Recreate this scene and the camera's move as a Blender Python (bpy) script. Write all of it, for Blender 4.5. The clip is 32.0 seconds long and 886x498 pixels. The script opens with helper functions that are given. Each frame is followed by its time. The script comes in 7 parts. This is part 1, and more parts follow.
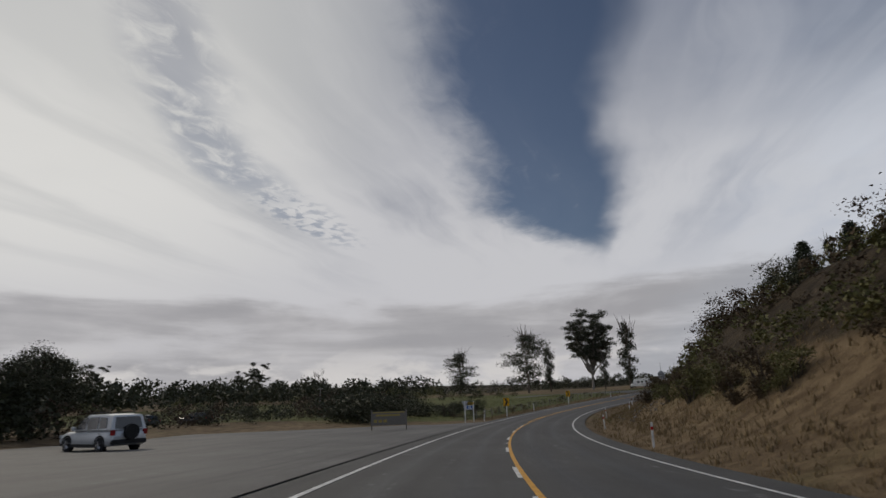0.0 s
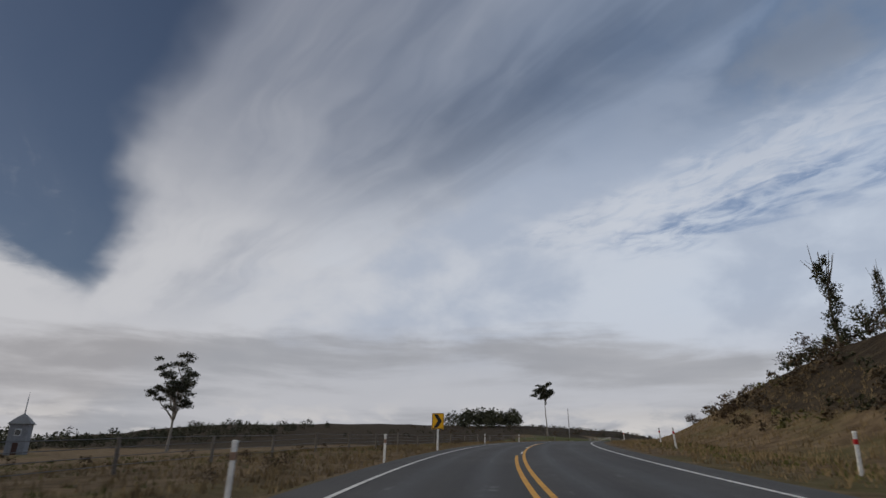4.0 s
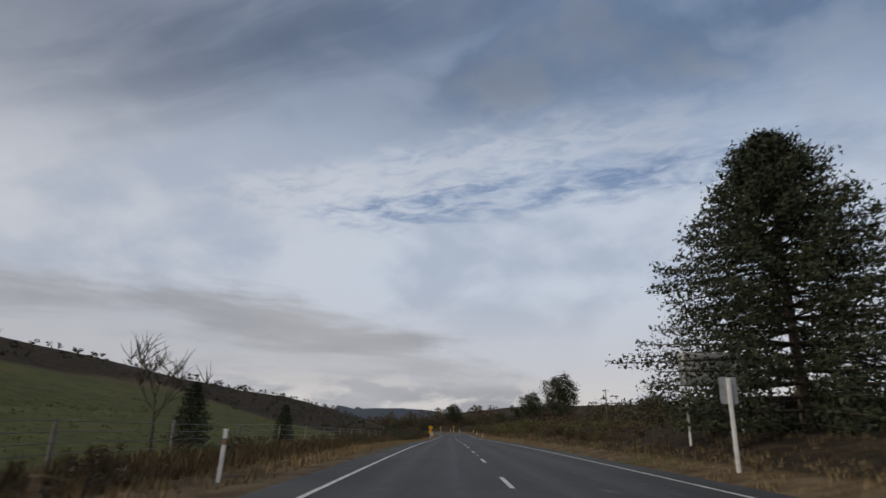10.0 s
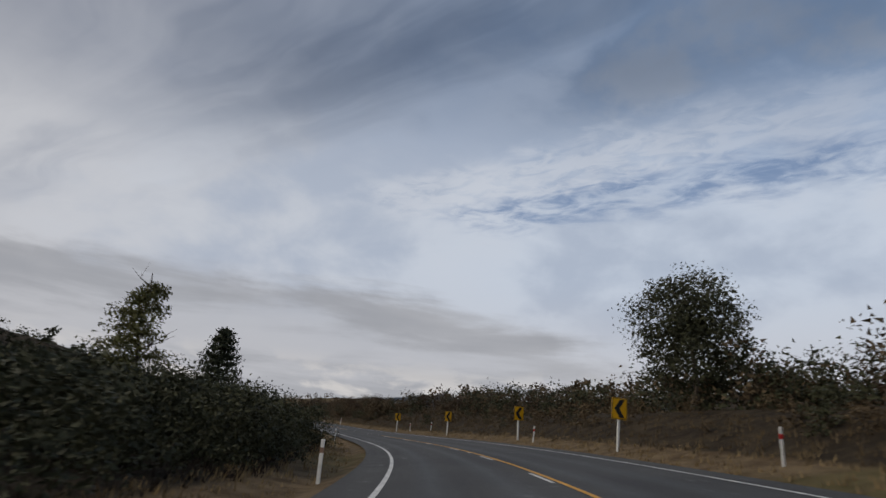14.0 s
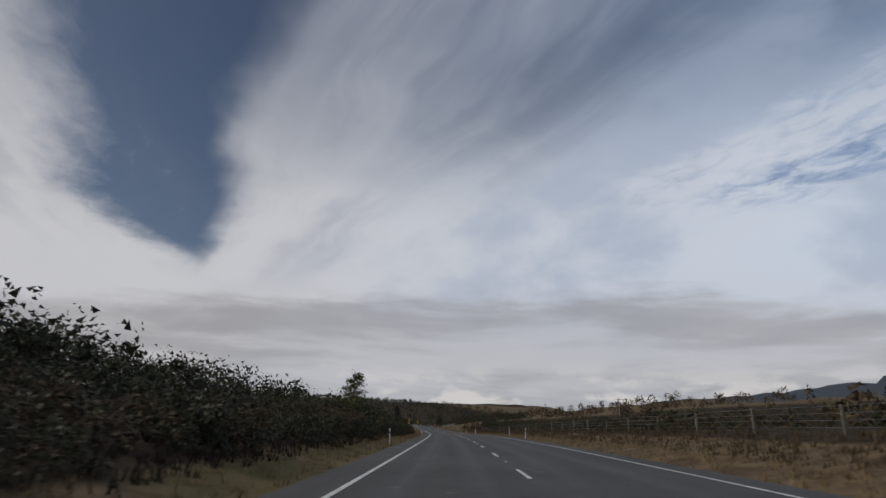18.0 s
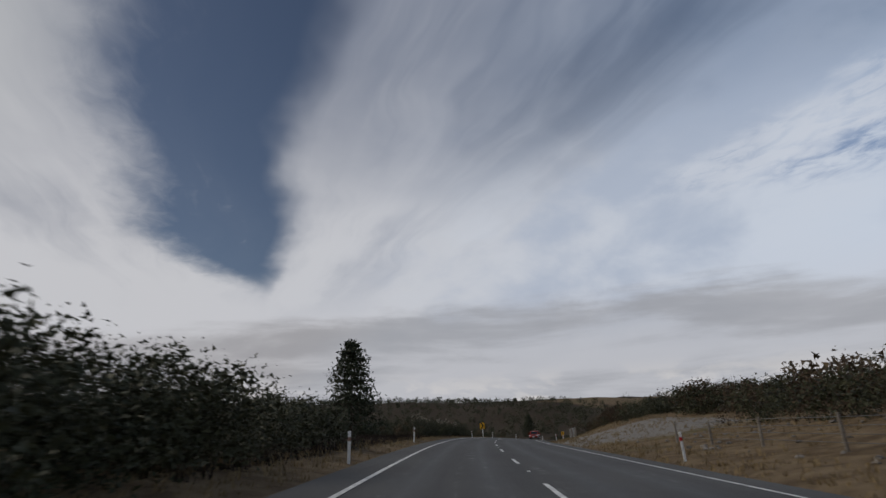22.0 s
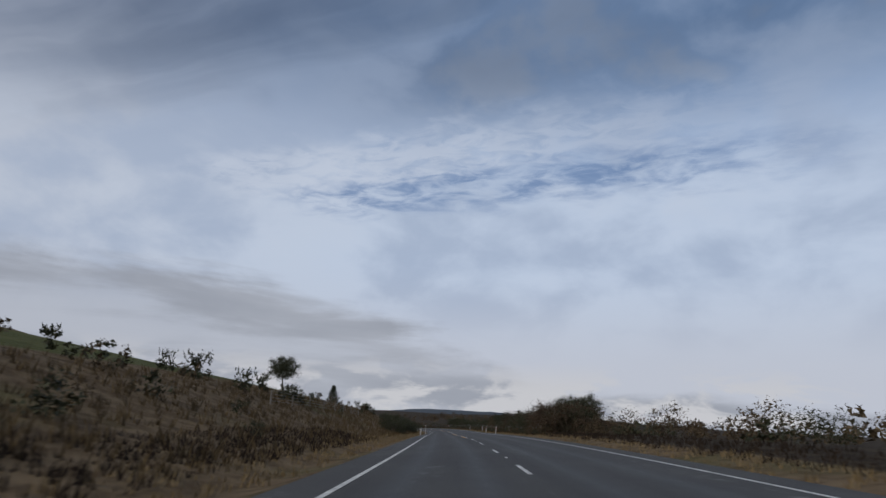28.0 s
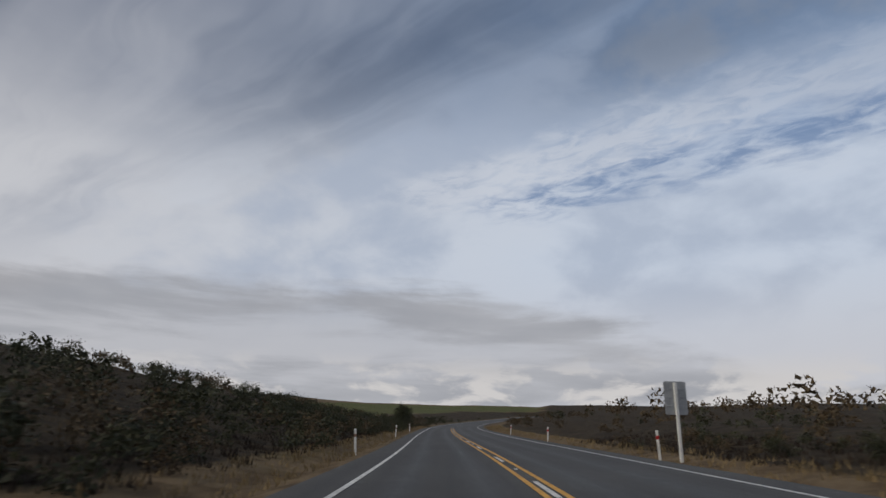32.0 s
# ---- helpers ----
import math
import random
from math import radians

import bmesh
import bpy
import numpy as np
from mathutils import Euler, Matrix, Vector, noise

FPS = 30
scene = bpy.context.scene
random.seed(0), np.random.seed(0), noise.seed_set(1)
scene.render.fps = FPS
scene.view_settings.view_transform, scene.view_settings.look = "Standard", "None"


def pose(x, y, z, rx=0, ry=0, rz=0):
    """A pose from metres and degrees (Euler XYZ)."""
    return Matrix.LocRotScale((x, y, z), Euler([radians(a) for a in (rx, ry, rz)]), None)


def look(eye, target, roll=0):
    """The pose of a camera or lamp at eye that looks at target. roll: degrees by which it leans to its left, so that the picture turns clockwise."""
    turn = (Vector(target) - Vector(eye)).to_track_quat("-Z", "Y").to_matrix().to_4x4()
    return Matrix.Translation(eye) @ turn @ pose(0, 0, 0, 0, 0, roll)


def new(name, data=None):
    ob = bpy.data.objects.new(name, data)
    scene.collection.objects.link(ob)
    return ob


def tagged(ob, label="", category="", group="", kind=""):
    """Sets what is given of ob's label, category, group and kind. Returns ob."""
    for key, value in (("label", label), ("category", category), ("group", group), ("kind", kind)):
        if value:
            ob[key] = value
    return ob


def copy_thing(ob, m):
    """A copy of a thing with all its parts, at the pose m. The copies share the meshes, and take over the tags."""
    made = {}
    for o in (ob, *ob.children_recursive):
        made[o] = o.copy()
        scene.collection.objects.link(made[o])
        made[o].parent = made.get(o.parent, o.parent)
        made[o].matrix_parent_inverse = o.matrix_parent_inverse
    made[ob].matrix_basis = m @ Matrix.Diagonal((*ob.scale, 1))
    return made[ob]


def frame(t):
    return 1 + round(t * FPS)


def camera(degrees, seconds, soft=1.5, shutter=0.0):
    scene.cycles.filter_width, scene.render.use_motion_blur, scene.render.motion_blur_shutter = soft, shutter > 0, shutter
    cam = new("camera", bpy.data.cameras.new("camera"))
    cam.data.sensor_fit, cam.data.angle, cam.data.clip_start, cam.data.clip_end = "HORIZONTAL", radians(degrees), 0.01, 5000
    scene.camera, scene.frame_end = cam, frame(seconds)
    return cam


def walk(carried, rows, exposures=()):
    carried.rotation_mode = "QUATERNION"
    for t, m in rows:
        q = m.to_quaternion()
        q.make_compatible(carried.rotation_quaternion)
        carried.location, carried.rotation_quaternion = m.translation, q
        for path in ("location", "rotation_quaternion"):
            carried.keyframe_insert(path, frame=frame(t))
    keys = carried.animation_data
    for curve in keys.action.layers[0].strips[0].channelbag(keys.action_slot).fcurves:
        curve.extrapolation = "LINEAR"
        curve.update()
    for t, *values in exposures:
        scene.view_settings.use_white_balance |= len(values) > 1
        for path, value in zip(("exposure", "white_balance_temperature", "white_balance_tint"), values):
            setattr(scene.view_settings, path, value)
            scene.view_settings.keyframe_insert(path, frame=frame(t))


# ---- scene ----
cam = camera(75.09, 32.0, shutter=0.07)
walk(cam, [
    (0.0, pose(-0.641, 0.013, 0.755, 104.83, 1.74, 0.50)),
    (0.5, pose(0.116, 14.690, 0.326, 105.41, 0.60, -3.15)),
    (1.0, pose(2.055, 29.336, 0.111, 106.92, -0.10, -9.55)),
    (1.5, pose(5.540, 43.764, 0.131, 108.06, -0.71, -16.03)),
    (2.0, pose(10.616, 57.776, 0.363, 108.74, -1.06, -22.26)),
    (2.5, pose(17.296, 71.176, 0.821, 108.29, 0.51, -29.85)),
    (3.0, pose(25.678, 83.671, 1.518, 110.37, 1.23, -37.25)),
    (3.5, pose(35.534, 95.129, 2.324, 110.02, 0.87, -43.27)),
    (4.0, pose(46.572, 105.557, 3.158, 110.31, -0.11, -48.77)),
    (4.5, pose(58.673, 114.860, 3.979, 109.91, -1.59, -55.58)),
    (5.0, pose(71.893, 122.854, 4.722, 109.44, -1.21, -61.65)),
    (5.5, pose(86.156, 129.515, 5.361, 109.03, -0.46, -67.50)),
    (6.0, pose(101.307, 134.746, 5.894, 108.67, 0.29, -73.36)),
    (6.5, pose(117.144, 138.608, 6.303, 108.39, 0.70, -78.33)),
    (7.0, pose(133.360, 141.596, 6.566, 107.42, -0.48, -79.66)),
    (7.5, pose(149.743, 144.494, 6.688, 106.94, -0.41, -79.49)),
    (8.0, pose(166.295, 147.414, 6.720, 106.92, -0.27, -79.56)),
    (8.5, pose(183.020, 150.334, 6.753, 107.05, -0.88, -79.68)),
    (9.0, pose(199.915, 153.272, 6.819, 107.47, -1.14, -79.62)),
    (9.5, pose(216.972, 156.278, 6.914, 107.58, -0.75, -79.59)),
    (10.0, pose(234.129, 159.289, 6.985, 107.23, -1.36, -79.76)),
    (10.5, pose(251.322, 162.268, 6.969, 106.83, -0.81, -80.09)),
    (11.0, pose(268.540, 165.251, 6.850, 106.24, -1.00, -79.66)),
    (11.5, pose(285.786, 168.265, 6.645, 106.07, -1.80, -79.38)),
    (12.0, pose(303.065, 171.261, 6.455, 106.37, -2.52, -79.61)),
    (12.5, pose(320.351, 174.138, 6.350, 106.71, -2.47, -79.66)),
    (13.0, pose(337.563, 176.915, 6.324, 107.63, -2.12, -78.55)),
    (13.5, pose(354.463, 180.488, 6.329, 107.39, -3.82, -73.96)),
    (14.0, pose(370.733, 185.749, 6.249, 106.66, -4.82, -67.06)),
    (14.5, pose(386.146, 193.150, 6.005, 106.25, -5.83, -58.57)),
    (15.0, pose(400.601, 202.673, 5.686, 105.89, -5.47, -49.75)),
    (15.5, pose(414.094, 214.046, 5.558, 106.32, -2.38, -43.63)),
    (16.0, pose(426.773, 226.793, 5.571, 106.81, -1.02, -42.74)),
    (16.5, pose(439.403, 240.058, 5.616, 107.04, -0.61, -41.92)),
    (17.0, pose(452.138, 253.760, 5.674, 107.24, -0.23, -41.09)),
    (17.5, pose(464.962, 267.910, 5.713, 107.31, -0.14, -40.30)),
    (18.0, pose(477.720, 282.380, 5.685, 106.58, -1.01, -39.85)),
    (18.5, pose(490.291, 297.012, 5.574, 106.02, -0.39, -39.64)),
    (19.0, pose(502.667, 311.810, 5.380, 106.18, -1.01, -39.10)),
    (19.5, pose(514.800, 326.808, 5.105, 105.84, -1.36, -38.19)),
    (20.0, pose(526.745, 341.951, 4.787, 105.79, -1.09, -37.03)),
    (20.5, pose(538.519, 357.217, 4.552, 106.23, -0.70, -36.19)),
    (21.0, pose(550.000, 372.707, 4.481, 106.89, -0.30, -34.71)),
    (21.5, pose(561.162, 388.431, 4.567, 107.86, 1.49, -33.15)),
    (22.0, pose(572.197, 404.277, 4.763, 107.59, 2.65, -32.95)),
    (22.5, pose(583.441, 419.994, 4.916, 107.23, 3.41, -33.97)),
    (23.0, pose(595.318, 435.274, 4.892, 106.20, 3.78, -36.88)),
    (23.5, pose(608.275, 449.673, 4.637, 105.52, 4.78, -42.14)),
    (24.0, pose(622.500, 462.811, 4.145, 104.91, 5.12, -47.24)),
    (24.5, pose(637.800, 474.692, 3.479, 105.02, 3.25, -54.10)),
    (25.0, pose(654.314, 484.853, 2.772, 104.82, 2.49, -61.36)),
    (25.5, pose(671.983, 492.880, 2.177, 106.03, 2.16, -68.77)),
    (26.0, pose(690.570, 498.485, 1.886, 106.86, 0.62, -76.59)),
    (26.5, pose(709.690, 501.761, 1.914, 107.02, -0.78, -83.43)),
    (27.0, pose(728.954, 503.513, 2.090, 106.78, -1.49, -84.03)),
    (27.5, pose(748.218, 504.867, 2.261, 106.50, -2.09, -83.37)),
    (28.0, pose(767.429, 506.455, 2.311, 106.23, -2.69, -82.69)),
    (28.5, pose(786.582, 508.606, 2.170, 105.95, -3.28, -82.17)),
    (29.0, pose(805.690, 511.231, 1.841, 105.67, -3.91, -81.89)),
    (29.5, pose(824.814, 513.969, 1.421, 105.66, -5.08, -81.01)),
    (30.0, pose(843.943, 516.556, 1.033, 106.00, -5.65, -80.80)),
    (30.5, pose(862.935, 519.552, 0.705, 106.40, -6.86, -78.14)),
    (31.0, pose(881.568, 523.980, 0.451, 106.27, -5.98, -71.99)),
    (31.5, pose(899.681, 530.205, 0.221, 106.39, -4.29, -65.45)),
    (32.0, pose(917.240, 538.019, -0.059, 105.86, -0.82, -62.36)),
], exposures=((0.0, 0.0, 6500, 10), (26.0, 0.0, 6400, 10), (28.6, -0.06, 6000, 10), (30.6, -0.06, 6000, 10), (32.0, 0.0, 6450, 10)))

# ---- the route: a road alignment in real metres, and the scale at which the place is built ----
SC = 0.585
HEAD = [(-160, 6), (-60, 1), (0, -0.6), (40, -7.6), (98, -22.1), (157, -39.4), (296, -71), (329, -77.5), (354, -79.8), (582, -80.4),
        (702, -79.1), (726, -77.1), (750, -73.4), (842, -50), (879, -44.3), (1155, -38.3), (1267, -34.3), (1323, -35.6), (1369, -40.3),
        (1428, -51), (1557, -78.7), (1600, -85.0), (1650, -86.5), (1700, -84.0), (1760, -80.6), (1824, -79.2), (1854, -76.6), (1917, -67), (1953, -63.5), (1990, -61), (2050, -63),
        (2150, -74), (2400, -76)]
GRADE = [(-160, -2.2), (0, -2.2), (81, 0.8), (108, 1.3), (140, 3.0), (217, 3.3), (250, 2.6), (315, 1.6), (403, 0.0), (514, 0.4), (624, -0.8), (745, 0.3), (785, -0.5), (836, -1.5), (868, -0.1), (900, 0.1), (976, 0.2), (1151, -1.1),
         (1280, 0.7), (1320, 0.4), (1440, -2.1), (1500, -2.1), (1585, 0.6), (1650, 0.6), (1758, -1.3), (1884, -0.7), (1953, -1.1), (2040, -0.6), (2150, 0.2), (2400, 0.4)]
BANK = [(-160, 0), (0, -2.3), (86, 0.2), (152, -1.6), (237, 0.6), (329, -1), (469, 0.6), (591, 0.5), (660, 2), (720, 2), (785, 4.4), (812, 5.2), (842, 5.2), (866, 2.2), (882, 0.9),
        (960, -0.2), (1128, 0.8), (1201, 0.2), (1300, -3.4), (1412, -5.4), (1527, -2.4), (1603, 0.6), (1857, 5.6), (1907, 4.4), (1953, 0.8),
        (2400, 0)]
# later corrections of the bearing: chainage and degrees
SWING = [(600, 0), (662, -0.8), (692, -1.8), (722, -3.3), (780, -3.3), (808, -2.2), (836, -1.0), (866, 0), (1400, 0), (1424, 1.0), (1456, 2.0), (1490, 2.6), (1523, 2.3), (1556, 1.5), (1590, 0),
         (1721, 0), (1754, -0.9), (1788, -2.7), (1822, -3.5), (1855, -3.1), (1886, -2.2), (1919, -0.8), (1952, 0)]
STEP = 2.0
SG = np.arange(-160.0, 2400.1, STEP)


def eased(table, width):
    """The table's values at every step of the route, with rounded corners."""
    xs, ys = np.array(table, float).T
    half = int(width / STEP / 2)
    k = np.hanning(2 * half + 3)[1:-1]
    v = np.pad(np.interp(SG, xs, ys), half, mode="edge")
    return np.convolve(v, k / k.sum(), "valid")


R_HEAD, R_GRADE, R_BANK = np.radians(eased(HEAD, 44) + eased(SWING, 30)), np.radians(eased(GRADE, 80)), np.radians(eased(BANK, 60))


def summed(v):
    c = np.concatenate([[0], np.cumsum((v[1:] + v[:-1]) / 2 * STEP)])
    return c - np.interp(0.0, SG, c)


R_X, R_Y, R_Z = summed(-np.sin(R_HEAD)), summed(np.cos(R_HEAD)), summed(np.tan(R_GRADE))


def plan(s, lat):
    """Real-metre x, y of a place lat metres right of the centre line at the chainage s."""
    h = np.interp(s, SG, R_HEAD)
    return np.interp(s, SG, R_X) + lat * np.cos(h), np.interp(s, SG, R_Y) + lat * np.sin(h)


# ---- world, sun and exposure ----
def link(tree, a, b):
    tree.links.new(a, b)


def node(tree, kind, **values):
    n = tree.nodes.new(kind)
    for key, value in values.items():
        if key in n.inputs:
            n.inputs[key].default_value = value
    return n


def sums(tree, op, a, b=None, c=None, clamp=False):
    """A Math node; a, b and c are numbers or sockets."""
    n = tree.nodes.new("ShaderNodeMath")
    n.operation, n.use_clamp = op, clamp
    for i, v in enumerate((a, b, c)):
        if v is None:
            continue
        if isinstance(v, (int, float)):
            n.inputs[i].default_value = v
        else:
            tree.links.new(v, n.inputs[i])
    return n.outputs[0]


def step(tree, v, lo, hi):
    """A smooth rise from 0 at lo to 1 at hi (or a fall, where hi < lo)."""
    n = tree.nodes.new("ShaderNodeMapRange")
    n.interpolation_type = "SMOOTHSTEP"
    flip = hi < lo
    n.inputs["From Min"].default_value, n.inputs["From Max"].default_value = (hi, lo) if flip else (lo, hi)
    n.inputs["To Min"].default_value, n.inputs["To Max"].default_value = (1, 0) if flip else (0, 1)
    tree.links.new(v, n.inputs["Value"])
    return n.outputs["Result"]


def blend(tree, fac, a, b):
    """Colour a to colour b by fac; each is a tuple or a socket."""
    n = tree.nodes.new("ShaderNodeMix")
    n.data_type = "RGBA"
    for v, key in ((fac, 0), (a, 6), (b, 7)):
        if isinstance(v, (int, float)):
            n.inputs[key].default_value = v
        elif isinstance(v, tuple):
            n.inputs[key].default_value = (*v, 1)
        else:
            tree.links.new(v, n.inputs[key])
    return n.outputs[2]


def turbulence(tree, vector, scale, detail=6.0, rough=0.6, distortion=0.0):
    n = tree.nodes.new("ShaderNodeTexNoise")
    n.inputs["Scale"].default_value, n.inputs["Detail"].default_value = scale, detail
    n.inputs["Roughness"].default_value, n.inputs["Distortion"].default_value = rough, distortion
    if vector is not None:
        tree.links.new(vector, n.inputs["Vector"])
    return n.outputs["Fac"]


def joined(tree, x, y, z=0.0):
    n = tree.nodes.new("ShaderNodeCombineXYZ")
    for i, v in enumerate((x, y, z)):
        if isinstance(v, (int, float)):
            n.inputs[i].default_value = v
        else:
            tree.links.new(v, n.inputs[i])
    return n.outputs[0]


SUN_AZ, SUN_EL = radians(42), radians(36)   # left of the first heading, above the horizon
world = bpy.data.worlds.new("sky")
scene.world = world
world.use_nodes = True
wt = world.node_tree
wt.nodes.clear()
coord = wt.nodes.new("ShaderNodeTexCoord")
split = wt.nodes.new("ShaderNodeSeparateXYZ")
link(wt, coord.outputs["Generated"], split.inputs[0])
DX, DY, DZ = split.outputs
up = sums(wt, "MAXIMUM", DZ, 0.03)
u, v = sums(wt, "DIVIDE", DX, up), sums(wt, "DIVIDE", DY, up)
# the cloud sheets lie on a high plane; p runs along the wind's streaks, q across them
ca, sa = math.cos(radians(14)), math.sin(radians(14))
p = sums(wt, "ADD", sums(wt, "MULTIPLY", u, sa), sums(wt, "MULTIPLY", v, ca))
q = sums(wt, "SUBTRACT", sums(wt, "MULTIPLY", u, ca), sums(wt, "MULTIPLY", v, sa))
blue_sky = wt.nodes.new("ShaderNodeTexSky")
blue_sky.sky_type, blue_sky.sun_disc = "NISHITA", False
blue_sky.sun_elevation, blue_sky.sun_rotation = SUN_EL, -SUN_AZ
blue_sky.air_density, blue_sky.dust_density, blue_sky.ozone_density = 1.0, 0.4, 3.0
dim = wt.nodes.new("ShaderNodeMix")
dim.data_type, dim.blend_type = "RGBA", "MULTIPLY"
dim.inputs[0].default_value = 1.0
link(wt, blue_sky.outputs[0], dim.inputs[6])
dim.inputs[7].default_value = (0.034, 0.033, 0.033, 1)
blue = dim.outputs[2]
# a ragged wobble that keeps edges from running straight
wob = sums(wt, "MULTIPLY", sums(wt, "SUBTRACT", turbulence(wt, joined(wt, sums(wt, "MULTIPLY", p, 0.5), q), 1.6, 4, 0.5), 0.5), 0.5)
qw = sums(wt, "ADD", q, wob)
streaks = turbulence(wt, joined(wt, sums(wt, "MULTIPLY", p, 0.16), sums(wt, "MULTIPLY", qw, 1.15)), 1.7, 5, 0.52, 0.0)
billow = turbulence(wt, joined(wt, sums(wt, "MULTIPLY", p, 0.5), sums(wt, "MULTIPLY", q, 0.8)), 1.3, 6, 0.52, 0.0)
fine = turbulence(wt, joined(wt, p, sums(wt, "MULTIPLY", q, 1.5)), 6.5, 6, 0.6, 0.6)
soft = turbulence(wt, joined(wt, DX, DY, sums(wt, "MULTIPLY", DZ, 1.7)), 4.6, 6, 0.52, 0.2)
mottle = turbulence(wt, joined(wt, DX, DY, sums(wt, "MULTIPLY", DZ, 2.2)), 3.2, 5, 0.5)
# the clear lane that runs overhead to the horizon ahead of the first heading
q_left = sums(wt, "SUBTRACT", sums(wt, "ADD", qw, sums(wt, "MULTIPLY", sums(wt, "SUBTRACT", fine, 0.5), 0.16)), sums(wt, "MULTIPLY", sums(wt, "MAXIMUM", sums(wt, "SUBTRACT", p, 2.9), 0.0), 0.60))
q_left = sums(wt, "ADD", q_left, sums(wt, "MULTIPLY", sums(wt, "SUBTRACT", p, 2.2), 0.11))
lane = sums(wt, "MULTIPLY", step(wt, q_left, -0.58, -0.28), step(wt, qw, 0.26, 0.07))
lane = sums(wt, "MULTIPLY", lane, step(wt, p, 4.7, 3.6))
lane = sums(wt, "MULTIPLY", lane, step(wt, sums(wt, "ADD", sums(wt, "MULTIPLY", streaks, 0.85), sums(wt, "MULTIPLY", fine, 0.15)), 0.84, 0.56))
# thinner veil to the right of the lane, high up
veil = sums(wt, "MULTIPLY", step(wt, qw, 0.15, 1.0), step(wt, p, 2.6, 0.9))
veil = sums(wt, "MULTIPLY", sums(wt, "MULTIPLY", veil, step(wt, qw, 1.7, 0.7)), sums(wt, "ADD", 0.30, sums(wt, "MULTIPLY", step(wt, streaks, 0.62, 0.40), 0.70)))
high = step(wt, sums(wt, "ADD", sums(wt, "MULTIPLY", u, u), sums(wt, "MULTIPLY", v, v)), 4.3, 1.6)
right_side = step(wt, qw, 0.5, 1.6)
veil = sums(wt, "MAXIMUM", sums(wt, "MULTIPLY", veil, 0.68), sums(wt, "MULTIPLY", sums(wt, "MULTIPLY", high, right_side), sums(wt, "ADD", 0.30, sums(wt, "MULTIPLY", step(wt, sums(wt, "ADD", sums(wt, "MULTIPLY", billow, 0.35), sums(wt, "MULTIPLY", soft, 0.65)), 0.62, 0.38), 0.40))))
# the rippled band with blue breaks under it
clump = turbulence(wt, joined(wt, sums(wt, "MULTIPLY", p, 1.0), sums(wt, "MULTIPLY", q, 1.3)), 4.2, 6, 0.58, 0.4)
off = sums(wt, "SUBTRACT", sums(wt, "ADD", q, sums(wt, "MULTIPLY", sums(wt, "SUBTRACT", clump, 0.5), 0.55)), 2.12)
breaks = sums(wt, "MULTIPLY", step(wt, off, -0.16, 0.06), step(wt, off, 0.55, 0.10))
breaks = sums(wt, "MULTIPLY", breaks, sums(wt, "MULTIPLY", step(wt, p, 1.9, 1.45), step(wt, p, -0.9, 0.1)))
breaks = sums(wt, "MULTIPLY", breaks, sums(wt, "MULTIPLY", step(wt, clump, 0.68, 0.40), step(wt, fine, 0.76, 0.40)))
ripple = sums(wt, "MULTIPLY", step(wt, off, -0.50, -0.25), step(wt, off, 0.06, -0.10))
ripple = sums(wt, "MULTIPLY", ripple, sums(wt, "MULTIPLY", sums(wt, "MULTIPLY", step(wt, p, 2.2, 1.7), step(wt, p, -0.8, 1.2)), step(wt, fine, 0.34, 0.56)))
# the darker furrow and mackerel patch on the sunward side
qf = sums(wt, "SUBTRACT", qw, sums(wt, "MULTIPLY", sums(wt, "MAXIMUM", sums(wt, "SUBTRACT", 2.0, p), 0.0), 0.40))
furrow = sums(wt, "MULTIPLY", step(wt, qf, -1.62, -1.46), step(wt, qf, -1.22, -1.42))
spots = turbulence(wt, joined(wt, p, sums(wt, "MULTIPLY", q, 1.2)), 11.0, 3, 0.5, 0.3)
mackerel = sums(wt, "MULTIPLY", sums(wt, "MULTIPLY", step(wt, p, 2.1, 2.4), step(wt, p, 3.6, 3.0)), step(wt, spots, 0.44, 0.62))
furrow = sums(wt, "MULTIPLY", furrow, sums(wt, "MAXIMUM", sums(wt, "MULTIPLY", step(wt, p, 2.7, 2.1), step(wt, fine, 0.72, 0.42)), mackerel))
clear = sums(wt, "MAXIMUM", sums(wt, "MULTIPLY", lane, 0.94), sums(wt, "MAXIMUM", veil, sums(wt, "MULTIPLY", breaks, 0.30)))
clear = sums(wt, "MAXIMUM", clear, sums(wt, "MULTIPLY", furrow, 0.5))
clear = sums(wt, "MULTIPLY", clear, sums(wt, "SUBTRACT", 1.0, sums(wt, "MULTIPLY", ripple, 0.75)), clamp=True)
# cloud brightness: lit towards the sun, grey bellies near the horizon
sun_dir = (-math.sin(SUN_AZ) * math.cos(SUN_EL), math.cos(SUN_AZ) * math.cos(SUN_EL), math.sin(SUN_EL))
near_sun = sums(wt, "ADD", sums(wt, "MULTIPLY", DX, sun_dir[0]), sums(wt, "ADD", sums(wt, "MULTIPLY", DY, sun_dir[1]), sums(wt, "MULTIPLY", DZ, sun_dir[2])))
glow = step(wt, near_sun, 0.78, 1.0)
warm = step(wt, near_sun, -0.40, 0.75)
low_white = blend(wt, warm, (0.535, 0.595, 0.69), (0.545, 0.545, 0.565))
top_grey = blend(wt, warm, (0.185, 0.285, 0.46), (0.215, 0.235, 0.29))
white = blend(wt, step(wt, sums(wt, "ADD", DZ, sums(wt, "MULTIPLY", sums(wt, "SUBTRACT", mottle, 0.5), 0.22)), 0.30, 0.62), low_white, top_grey)
